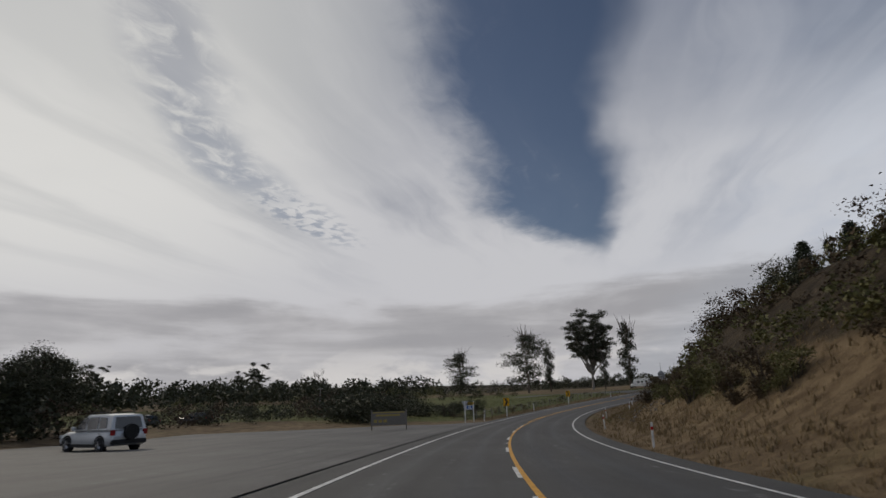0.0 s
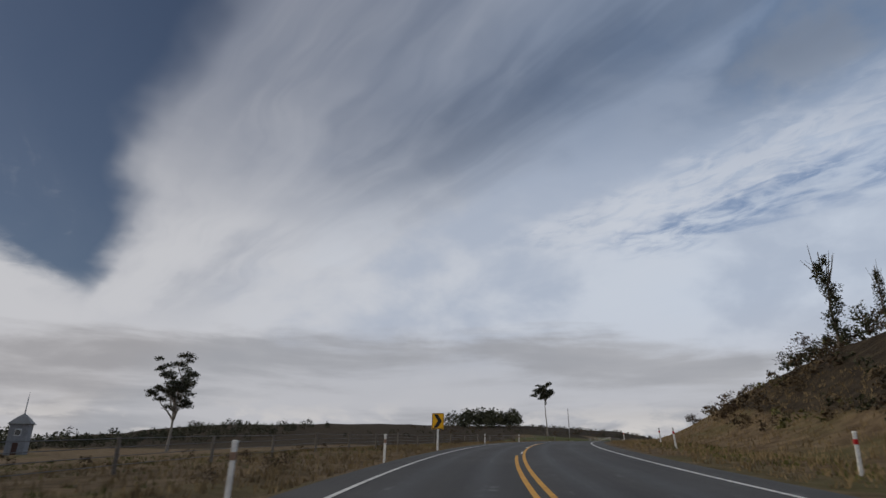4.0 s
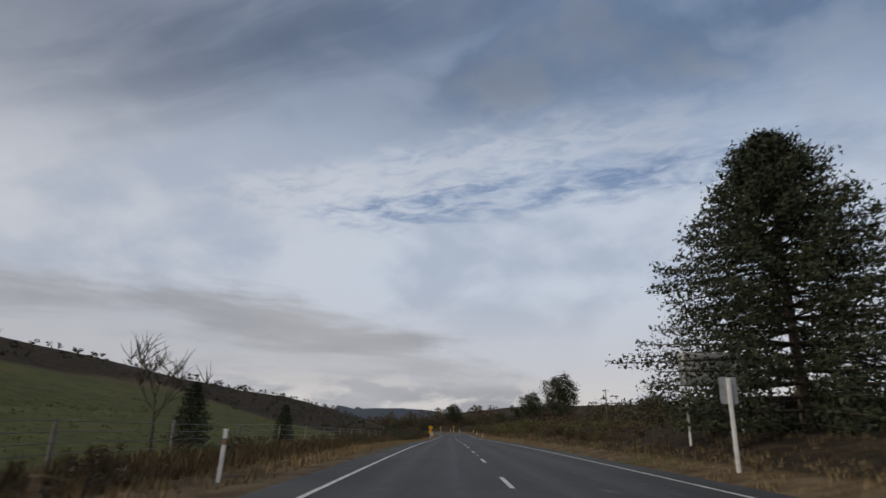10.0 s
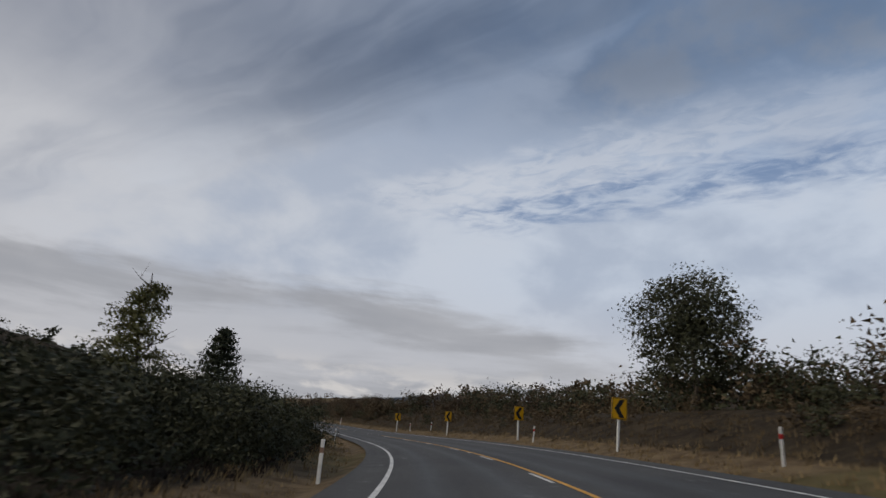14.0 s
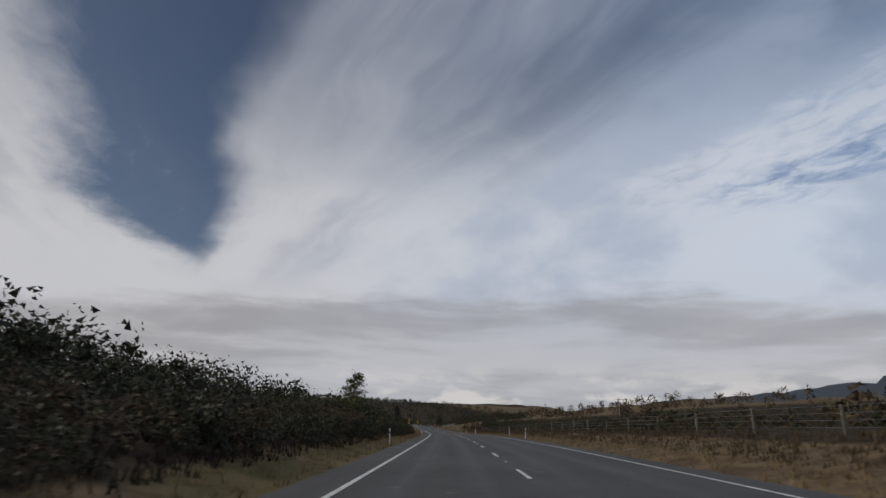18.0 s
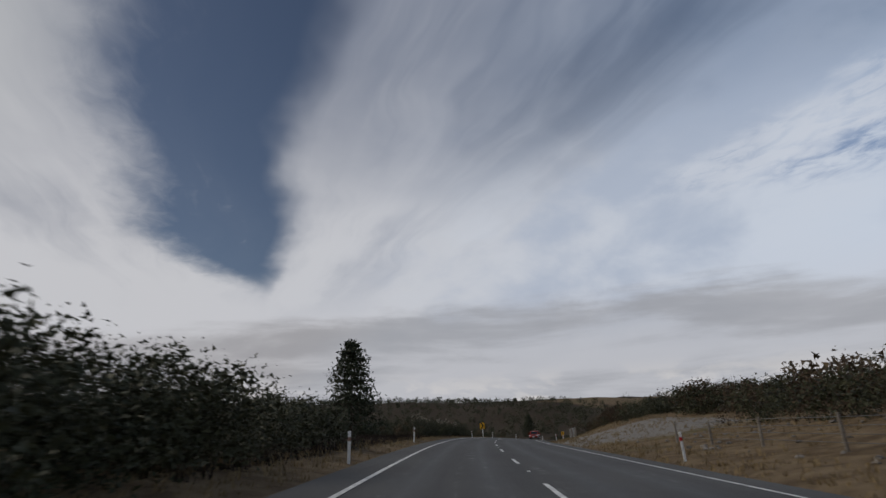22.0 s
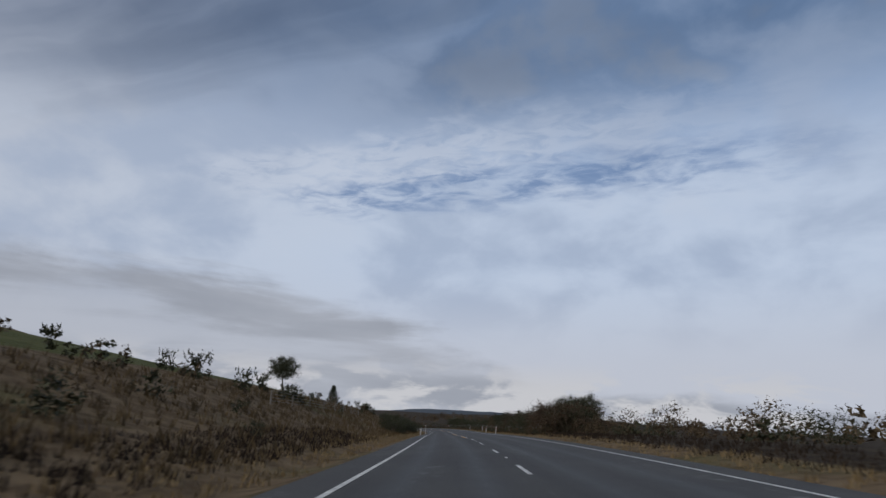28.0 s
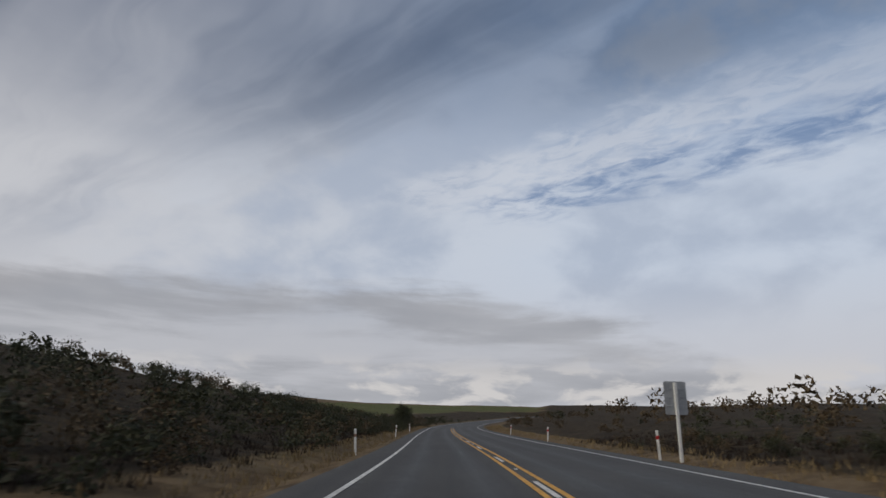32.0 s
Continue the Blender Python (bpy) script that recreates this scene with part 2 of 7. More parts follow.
wisps = sums(wt, "MULTIPLY", sums(wt, "MULTIPLY", step(wt, DZ, 0.10, 0.40), sums(wt, "SUBTRACT", 1.0, sums(wt, "MULTIPLY", right_side, 0.92))), step(wt, streaks, 0.44, 0.66))
white = blend(wt, sums(wt, "MULTIPLY", wisps, 0.30), white, low_white)
shade_bars = sums(wt, "MULTIPLY", sums(wt, "MULTIPLY", step(wt, DZ, 0.14, 0.34), sums(wt, "SUBTRACT", 1.0, sums(wt, "MULTIPLY", right_side, 0.92))), step(wt, sums(wt, "ADD", sums(wt, "MULTIPLY", streaks, 0.65), sums(wt, "MULTIPLY", mottle, 0.35)), 0.54, 0.36))
white = blend(wt, sums(wt, "MULTIPLY", shade_bars, 0.62), white, top_grey)
white = blend(wt, sums(wt, "MULTIPLY", glow, 0.45), white, (0.90, 0.88, 0.80))
# thin blue gaps and soft grey bellies on the side away from the sun
belly = sums(wt, "MULTIPLY", sums(wt, "MULTIPLY", right_side, step(wt, DZ, 0.06, 0.20)), step(wt, soft, 0.44, 0.66))
white = blend(wt, sums(wt, "MULTIPLY", belly, 0.65), white, (0.34, 0.40, 0.51))
puff = sums(wt, "MULTIPLY", sums(wt, "MULTIPLY", right_side, step(wt, DZ, 0.16, 0.30)), step(wt, soft, 0.50, 0.34))
white = blend(wt, sums(wt, "MULTIPLY", puff, 0.45), white, (0.56, 0.60, 0.67))
white = blend(wt, sums(wt, "MULTIPLY", breaks, 0.75), white, (0.20, 0.31, 0.53))
white = blend(wt, sums(wt, "MULTIPLY", step(wt, DZ, 0.26, 0.05), 0.8), white, (0.545, 0.54, 0.565))
# low stratus: long grey bars seen edge on
low = turbulence(wt, joined(wt, sums(wt, "MULTIPLY", DX, 1.6), sums(wt, "MULTIPLY", DY, 1.6), sums(wt, "MULTIPLY", DZ, 11.0)), 1.5, 7, 0.55, 0.3)
puffs = turbulence(wt, joined(wt, sums(wt, "MULTIPLY", DX, 5.0), sums(wt, "MULTIPLY", DY, 5.0), sums(wt, "MULTIPLY", DZ, 14.0)), 1.7, 6, 0.55, 0.3)
bearing = sums(wt, "ARCTAN2", DX, DY)
brim = sums(wt, "ADD", 0.04, sums(wt, "MULTIPLY", step(wt, bearing, 1.85, 1.05), 0.165))
brim = sums(wt, "SUBTRACT", brim, sums(wt, "MULTIPLY", step(wt, bearing, 0.65, 0.15), 0.035))
ragged = sums(wt, "ADD", sums(wt, "MULTIPLY", sums(wt, "SUBTRACT", low, 0.5), 0.16), sums(wt, "MULTIPLY", sums(wt, "SUBTRACT", soft, 0.5), 0.07))
under = sums(wt, "ADD", sums(wt, "SUBTRACT", brim, DZ), ragged)
layer = sums(wt, "MULTIPLY", step(wt, under, -0.012, 0.030), sums(wt, "ADD", 0.45, sums(wt, "MULTIPLY", step(wt, low, 0.36, 0.56), 0.55)))
grey = blend(wt, step(wt, sums(wt, "ADD", sums(wt, "MULTIPLY", low, 0.6), sums(wt, "MULTIPLY", soft, 0.4)), 0.40, 0.62), (0.46, 0.45, 0.46), (0.315, 0.31, 0.325))
grey = blend(wt, sums(wt, "MULTIPLY", right_side, 0.55), grey, (0.335, 0.355, 0.395))
cloud = blend(wt, sums(wt, "MULTIPLY", layer, 0.9), white, grey)
cloud = blend(wt, sums(wt, "MULTIPLY", step(wt, DZ, 0.105, 0.04), step(wt, puffs, 0.47, 0.60)), cloud, (0.60, 0.58, 0.57))
cloud = blend(wt, sums(wt, "MULTIPLY", ripple, 0.6), cloud, (0.57, 0.60, 0.66))
sky_colour = blend(wt, clear, cloud, blue)
back = wt.nodes.new("ShaderNodeBackground")
back.inputs["Strength"].default_value = 1.0
link(wt, sky_colour, back.inputs["Color"])
wout = wt.nodes.new("ShaderNodeOutputWorld")
link(wt, back.outputs[0], wout.inputs["Surface"])

sun = new("sun", bpy.data.lights.new("sun", "SUN"))
sun.data.energy, sun.data.angle, sun.data.color = 1.5, radians(16), (1.0, 0.90, 0.74)
sun.matrix_world = look((0, 0, 200), Vector((0, 0, 200)) - Vector(sun_dir))


# ---- materials ----
def shade(name, rough=0.8, metal=0.0, spec=0.3):
    m = bpy.data.materials.new(name)
    m.use_nodes = True
    b = m.node_tree.nodes["Principled BSDF"]
    b.inputs["Roughness"].default_value, b.inputs["Metallic"].default_value = rough, metal
    b.inputs["Specular IOR Level"].default_value = spec
    return m, m.node_tree, b


def here(t):
    """Object coordinates, in real metres where the thing is built in them."""
    return t.nodes.new("ShaderNodeTexCoord").outputs["Object"]


def bumped(t, b, height, strength, distance):
    n = t.nodes.new("ShaderNodeBump")
    n.inputs["Strength"].default_value, n.inputs["Distance"].default_value = strength, distance
    link(t, height, n.inputs["Height"])
    link(t, n.outputs[0], b.inputs["Normal"])


def varied(name, dark, light, scale=6.0, rough=0.8, metal=0.0, spec=0.3, bump=0.0, per_object=0.0, per_leaf=0.0):
    """A surface that runs between two colours by noise at two scales."""
    m, t, b = shade(name, rough, metal, spec)
    c = here(t)
    n1, n2 = turbulence(t, c, scale, 5, 0.6), turbulence(t, c, scale * 9, 3, 0.6)
    f = sums(t, "ADD", sums(t, "MULTIPLY", n1, 0.7), sums(t, "MULTIPLY", n2, 0.3))
    f = step(t, f, 0.30, 0.70)
    if per_object:
        r = t.nodes.new("ShaderNodeObjectInfo").outputs["Random"]
        f = sums(t, "ADD", sums(t, "MULTIPLY", f, 1 - per_object), sums(t, "MULTIPLY", r, per_object))
    if per_leaf:
        r = t.nodes.new("ShaderNodeNewGeometry").outputs["Random Per Island"]
        f = sums(t, "ADD", sums(t, "MULTIPLY", f, 1 - per_leaf), sums(t, "MULTIPLY", r, per_leaf))
    link(t, blend(t, f, dark, light), b.inputs["Base Color"])
    if bump:
        bumped(t, b, n2, bump, 0.02)
    return m


def asphalt_material(name="asphalt", worn=1.0):
    m, t, b = shade(name, 0.72, 0, 0.34)
    c = here(t)
    coarse, chip, patch = turbulence(t, c, 0.25, 5, 0.6), turbulence(t, c, 60, 2, 0.6), turbulence(t, c, 2.4, 5, 0.7)
    col = blend(t, step(t, coarse, 0.3, 0.7), tuple(worn * k for k in (0.040, 0.039, 0.039)), tuple(worn * k for k in (0.062, 0.061, 0.060)))
    col = blend(t, sums(t, "MULTIPLY", step(t, chip, 0.45, 0.75), 0.35), col, (0.11, 0.11, 0.115))
    # wheel tracks polished by tyres, bleeding bitumen and pale scuffs
    track = t.nodes.new("ShaderNodeAttribute")
    track.attribute_name = "track"
    tr = track.outputs["Fac"]
    col = blend(t, sums(t, "MULTIPLY", tr, step(t, patch, 0.35, 0.65)), col, (0.034, 0.034, 0.036))
    along, across = (t.nodes.new("ShaderNodeAttribute") for _ in range(2))
    along.attribute_name, across.attribute_name = "along", "across"
    drawn = turbulence(t, joined(t, sums(t, "MULTIPLY", along.outputs["Fac"], 0.055), sums(t, "MULTIPLY", across.outputs["Fac"], 1.4)), 1.0, 5, 0.62)
    col = blend(t, sums(t, "MULTIPLY", step(t, drawn, 0.52, 0.30), 0.45), col, (0.026, 0.026, 0.028))
    scuff = sums(t, "MULTIPLY", step(t, patch, 0.50, 0.70), step(t, drawn, 0.52, 0.68))
    col = blend(t, sums(t, "MULTIPLY", scuff, 0.8), col, (0.19, 0.19, 0.195))
    link(t, col, b.inputs["Base Color"])
    link(t, sums(t, "SUBTRACT", 0.80, sums(t, "MULTIPLY", tr, 0.16)), b.inputs["Roughness"])
    bumped(t, b, chip, 0.5, 0.01)
    return m


def ground_material():
    m, t, b = shade("ground", 0.95, 0, 0.1)
    c = here(t)
    n1, n2, n3 = turbulence(t, c, 0.12, 5, 0.6), turbulence(t, c, 1.4, 6, 0.65), turbulence(t, c, 14, 4, 0.7)

    def read(name):
        a = t.nodes.new("ShaderNodeAttribute")
        a.attribute_name = name
        return a.outputs["Fac"]
    ragged = sums(t, "MULTIPLY", sums(t, "SUBTRACT", n2, 0.5), 0.8)
    dry = blend(t, step(t, n2, 0.3, 0.7), (0.085, 0.058, 0.034), (0.19, 0.140, 0.085))
    dry = blend(t, sums(t, "MULTIPLY", step(t, n1, 0.5, 0.68), 0.6), dry, (0.085, 0.085, 0.030))
    green = blend(t, step(t, n2, 0.3, 0.7), (0.060, 0.070, 0.024), (0.108, 0.112, 0.044))
    green = blend(t, step(t, n1, 0.5, 0.75), green, (0.135, 0.115, 0.050))
    scrub = blend(t, step(t, n2, 0.35, 0.7), (0.026, 0.020, 0.014), (0.062, 0.047, 0.030))
    gravel = blend(t, step(t, n3, 0.35, 0.7), (0.13, 0.12, 0.11), (0.27, 0.255, 0.235))
    col = blend(t, step(t, sums(t, "ADD", read("green"), ragged), 0.35, 0.65), dry, green)
    col = blend(t, step(t, sums(t, "ADD", read("scrub"), ragged), 0.35, 0.65), col, scrub)
    col = blend(t, step(t, sums(t, "ADD", read("gravel"), ragged), 0.35, 0.65), col, gravel)
    # aerial haze put into the base colour: distant ground fades to blue-grey
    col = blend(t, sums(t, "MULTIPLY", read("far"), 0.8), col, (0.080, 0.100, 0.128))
    link(t, col, b.inputs["Base Color"])
    bumped(t, b, sums(t, "ADD", n3, n2), 0.8, 0.08)
    return m


M_ASPHALT, M_WORN, M_GROUND = asphalt_material(), asphalt_material("worn_asphalt", 1.65), ground_material()
M_WHITE_LINE = varied("white_road_paint", (0.36, 0.36, 0.36), (0.72, 0.72, 0.70), 5, 0.6, bump=0.2)
M_YELLOW_LINE = varied("yellow_road_paint", (0.42, 0.20, 0.015), (0.66, 0.34, 0.03), 5, 0.6, bump=0.2)
M_WHITE = varied("white_plastic", (0.55, 0.55, 0.54), (0.82, 0.82, 0.80), 3, 0.5)
M_RED = varied("red_reflector", (0.35, 0.01, 0.015), (0.50, 0.02, 0.02), 8, 0.35)
M_ORANGE = varied("orange_plastic", (0.75, 0.08, 0.015), (0.90, 0.12, 0.02), 5, 0.4)
M_BLACK = varied("black_vinyl", (0.008, 0.008, 0.008), (0.016, 0.016, 0.017), 4, 0.5)
M_SIGN_YELLOW = varied("yellow_sheeting", (0.66, 0.34, 0.004), (0.78, 0.42, 0.008), 2, 0.4)
M_SIGN_GREEN = varied("green_sheeting", (0.004, 0.120, 0.060), (0.006, 0.150, 0.075), 2, 0.4)
M_SIGN_WHITE = varied("white_sheeting", (0.70, 0.72, 0.72), (0.80, 0.82, 0.82), 2, 0.4)
M_SIGN_RED = varied("red_sheeting", (0.45, 0.012, 0.02), (0.52, 0.02, 0.03), 2, 0.4)
M_SIGN_BLUE = varied("blue_sheeting", (0.012, 0.07, 0.26), (0.02, 0.10, 0.34), 2, 0.4)
M_GALV = varied("galvanised_steel", (0.26, 0.27, 0.28), (0.46, 0.47, 0.48), 7, 0.45, 0.75, 0.5)
M_SIGN_BACK = varied("bare_aluminium_back", (0.30, 0.31, 0.32), (0.44, 0.45, 0.46), 3, 0.5, 0.5, 0.5)
M_POST_WOOD = varied("weathered_timber", (0.10, 0.085, 0.070), (0.26, 0.235, 0.205), 7, 0.9, bump=0.5, per_object=0.3)
M_POLE_WOOD = varied("pole_timber", (0.14, 0.13, 0.12), (0.32, 0.31, 0.29), 5, 0.9, bump=0.4)
M_WIRE = varied("fence_wire", (0.10, 0.10, 0.10), (0.2, 0.2, 0.2), 8, 0.5, 0.7)
M_BARK = varied("grey_brown_bark", (0.045, 0.034, 0.026), (0.15, 0.125, 0.10), 4, 0.95, bump=0.7)
M_GUM_BARK = varied("pale_gum_bark", (0.10, 0.085, 0.07), (0.33, 0.30, 0.26), 3, 0.85, bump=0.4)
M_LEAF_DARK = varied("dark_green_leaves", (0.015, 0.018, 0.010), (0.062, 0.064, 0.030), 1.2, 0.65, spec=0.25, per_leaf=0.5, per_object=0.15)
M_LEAF_GREEN = varied("olive_green_leaves", (0.038, 0.041, 0.013), (0.158, 0.149, 0.050), 1.2, 0.65, spec=0.25, per_leaf=0.5, per_object=0.2)
M_LEAF_BROWN = varied("brown_scrub_leaves", (0.039, 0.027, 0.018), (0.140, 0.104, 0.061), 1.2, 0.75, spec=0.15, per_leaf=0.5, per_object=0.25)
M_LEAF_GUM = varied("gum_leaves", (0.018, 0.020, 0.012), (0.075, 0.078, 0.046), 1.2, 0.6, spec=0.3, per_leaf=0.5)
M_NEEDLE = varied("conifer_needles", (0.013, 0.018, 0.010), (0.055, 0.064, 0.032), 1.2, 0.65, spec=0.25, per_leaf=0.5, per_object=0.1)
M_HEATH = varied("dark_heath", (0.013, 0.010, 0.008), (0.050, 0.036, 0.027), 1.0, 0.85, spec=0.1, per_leaf=0.5)
M_GRASS_DRY = varied("dry_grass_blades", (0.105, 0.072, 0.036), (0.30, 0.225, 0.125), 0.5, 0.9, spec=0.1, per_leaf=0.5)
M_RANK = varied("rank_grass_blades", (0.048, 0.034, 0.018), (0.148, 0.108, 0.060), 0.5, 0.9, spec=0.1, per_leaf=0.5)
M_GRASS_GREEN = varied("green_grass_blades", (0.045, 0.052, 0.014), (0.12, 0.125, 0.040), 0.5, 0.9, spec=0.1, per_leaf=0.5)
M_PLUME = varied("pale_plumes", (0.16, 0.14, 0.10), (0.36, 0.33, 0.26), 3, 0.9, per_leaf=0.4)
M_STONE = varied("grey_stones", (0.09, 0.08, 0.07), (0.24, 0.22, 0.20), 6, 0.9, bump=0.5, per_leaf=0.5)


# ---- ground form ----
# chainage, width of the flat verge, run of the bank, its height, slope beyond it
RIGHT = [(-160, 7, 20, 12, .3), (20, 7, 18, 11.5, .34), (70, 7.5, 20, 12, .32), (110, 10, 24, 13.5, .3), (160, 10, 25, 14.5, .3), (205, 12, 25, 12, .28), (250, 13, 24, 11.5, .28), (285, 10, 20, 8, .2), (310, 8, 12, 2.6, .08), (330, 7, 8, 1.6, .05),
         (600, 7, 8, 1.6, .05), (660, 6.5, 8, 2.6, .05), (760, 6.5, 10, 3.0, .10), (850, 6.5, 10, 3.2, .12), (940, 6.5, 12, 3.6, .12), (990, 7, 9, 1.6, .05), (1200, 7, 8, .6, .02),
         (1260, 7, 18, 3.8, .08), (1340, 7, 16, 0.9, .06), (1440, 6.5, 12, 3.8, .12), (1530, 6.5, 12, 3.6, .1), (1600, 7, 8, 1.2, .03),
         (1800, 7, 10, .3, .01), (2400, 8, 20, 4, .05)]
LEFT = [(-160, 40, 10, 0, 0), (60, 40, 10, 0, 0), (75, 7, 10, 0, .0), (150, 7, 14, .6, .0), (215, 7, 40, -1.0, .0), (262, 7, 40, -1.6, .0), (300, 7, 40, -.8, .0), (370, 7, 14, .0, .03), (430, 10, 80, 8, .05), (520, 10, 85, 13, .05), (640, 9, 85, 17, .04), (700, 6.5, 60, 11.4, .05), (770, 6.5, 56, 10.4, .05),
        (860, 6.5, 20, 4.2, .11), (960, 6.5, 7, 1.0, .13), (1040, 6.5, 9, 1.2, .14), (1130, 6.5, 9, 1.2, .12), (1180, 6.5, 7, .9, .06), (1236, 6.5, 10, 1.5, .03), (1262, 7, 14, 2.2, .03), (1290, 7, 14, 1.7, .02), (1310, 6.5, 7, .9, .0), (1400, 6, 7, .1, -.03),
        (1500, 6, 8, -.6, -.02), (1580, 6.5, 8, .8, .05), (1640, 6.5, 14, 2.2, .11), (1700, 7, 20, 3.6, .13), (1760, 7, 20, 5, .16), (1880, 7, 18, 5, .16), (1955, 7, 20, 3.0, .16), (2010, 7, 22, 4.5, .21), (2060, 7, 24, 3.5, .17), (2110, 7, 24, 1.5, .05), (2200, 8, 24, .6, .01), (2400, 8, 20, 2, .05)]


def softly(x):
    x = np.clip(x, 0, 1)
    return x * x * (3 - 2 * x)


def rises(s, lat):
    """How far the ground stands above the road's own line."""
    out = np.zeros_like(lat, dtype=float)
    for side, table in ((1, RIGHT), (-1, LEFT)):
        t = np.array(table, float)
        w, run, h, slope = (np.interp(s, t[:, 0], t[:, k]) for k in range(1, 5))
        l = lat * side
        r = softly((l - w) / run) * h + slope * np.clip(l - w - run, 0, 140) - 0.22 * np.exp(-((l - w + 0.4) / 0.9) ** 2)
        out = np.where(l > 0, r, out)
    return out


def lumps(x, y):
    """Slow and quick unevenness, by summed waves."""
    return (np.sin(x * .021 + 1.3) * np.cos(y * .017 - .4) + .5 * np.sin(x * .053 - y * .047) + .35 * np.sin(x * .13 + y * .11 + 2) + .2 * np.cos(x * .31 - y * .27))


def ground_z(s, lat):
    s, lat = np.asarray(s, float), np.asarray(lat, float)
    bank = np.tan(np.interp(s, SG, R_BANK))
    held = np.clip(lat, -7, 7) * (1 - softly((np.abs(lat) - 7) / 22))
    x, y = plan(s, lat)
    rough = lumps(x * 2.2, y * 2.2) * 0.10 * softly((np.abs(lat) - 5.5) / 6) + lumps(x, y) * 0.5 * softly((np.abs(lat) - 14) / 40)
    drop = -0.05 * softly((np.abs(lat) - 5.2) / 1.0)
    return np.interp(s, SG, R_Z) + held * bank + rises(s, lat) + rough + drop


# broad hills: x, y of the middle, long and short half width, turn, height
HILLS = [(1050, 1090, 360, 170, 35, 16), (1250, 1520, 1500, 320, 28, 22), (1275, 470, 190, 110, 103, 22), (6300, 1350, 700, 500, 80, 60), (-300, 1900, 900, 500, 10, 45), (1900, 1350, 500, 160, 20, 9)]


def wide_z(x, y):
    """Ground height anywhere, and chainage and offset from the road."""
    x, y = np.asarray(x, float).ravel(), np.asarray(y, float).ravel()
    s, lat, base = np.empty_like(x), np.empty_like(x), np.empty_like(x)
    rx, ry, rz, rh = R_X[::3], R_Y[::3], R_Z[::3], R_HEAD[::3]
    for i in range(0, len(x), 4000):
        a, b = x[i:i + 4000, None], y[i:i + 4000, None]
        d2 = (a - rx) ** 2 + (b - ry) ** 2
        k = d2.argmin(1)
        s[i:i + 4000] = SG[::3][k]
        across = (a[:, 0] - rx[k]) * np.cos(rh[k]) + (b[:, 0] - ry[k]) * np.sin(rh[k])
        lat[i:i + 4000] = np.sqrt(d2.min(1)) * np.where(across < 0, -1, 1)
        w = 1 / (d2[:, ::7] + 6400.0) ** 2
        base[i:i + 4000] = (w * rz[::7]).sum(1) / w.sum(1)
    near = np.exp(-(lat / 150) ** 2)
    z = near * np.interp(s, SG, R_Z) + (1 - near) * base
    z = z + rises(s, lat) * (1 - softly((np.abs(lat) - 160) / 420))
    z = z + lumps(x, y) * 0.5 * softly((np.abs(lat) - 14) / 40) + lumps(x * .35, y * .35) * 2.2 * softly((np.abs(lat) - 120) / 200)
    clear = softly((np.abs(lat) - 90) / 220)
    for cx, cy, a, b, turn, h in HILLS:
        c, d = math.cos(radians(turn)), math.sin(radians(turn))
        p1, q1 = ((x - cx) * c + (y - cy) * d) / a, (-(x - cx) * d + (y - cy) * c) / b
        z = z + h * np.exp(-(p1 ** 4 + q1 ** 2)) * clear
    return z, s, lat


def grid_mesh(name, xs, ys, zs, mat, scaled=True):
    """A sheet from rows and columns of points."""
    n, m = xs.shape
    co = np.stack([xs, ys, zs], -1).reshape(-1, 3) * (SC if scaled else 1)
    i = np.arange(n * m).reshape(n, m)
    quads = np.stack([i[:-1, :-1], i[:-1, 1:], i[1:, 1:], i[1:, :-1]], -1).reshape(-1, 4)
    me = bpy.data.meshes.new(name)
    me.from_pydata(co.tolist(), [], quads.tolist())
    me.materials.append(mat)
    me.polygons.foreach_set("use_smooth", np.ones(len(me.polygons), bool))
    me.update()
    return me


def with_fields(me, **fields):
    for key, values in fields.items():
        me.attributes.new(key, "FLOAT", "POINT").data.foreach_set("value", np.asarray(values, np.float32).ravel())


def cover(s, lat):
    """Pasture, scrub and gravel shares of the ground at a place."""
    l, side = np.abs(lat), np.where(lat > 0, 1, -1)
    green, scrub, gravel = np.zeros_like(l), np.zeros_like(l), np.zeros_like(l)
    for sd, s0, s1, l0, l1, kind in COVER:
        inside = softly((s - s0 + 12) / 24) * softly((s1 + 12 - s) / 24) * softly((l - l0 + 1.2) / 2.4) * softly((l1 + 1.2 - l) / 2.4) * (side == sd)
        if kind == "green":
            green = np.maximum(green, inside)
        elif kind == "scrub":
            scrub = np.maximum(scrub, inside)
        else:
            gravel = np.maximum(gravel, inside)
    return green, scrub, gravel


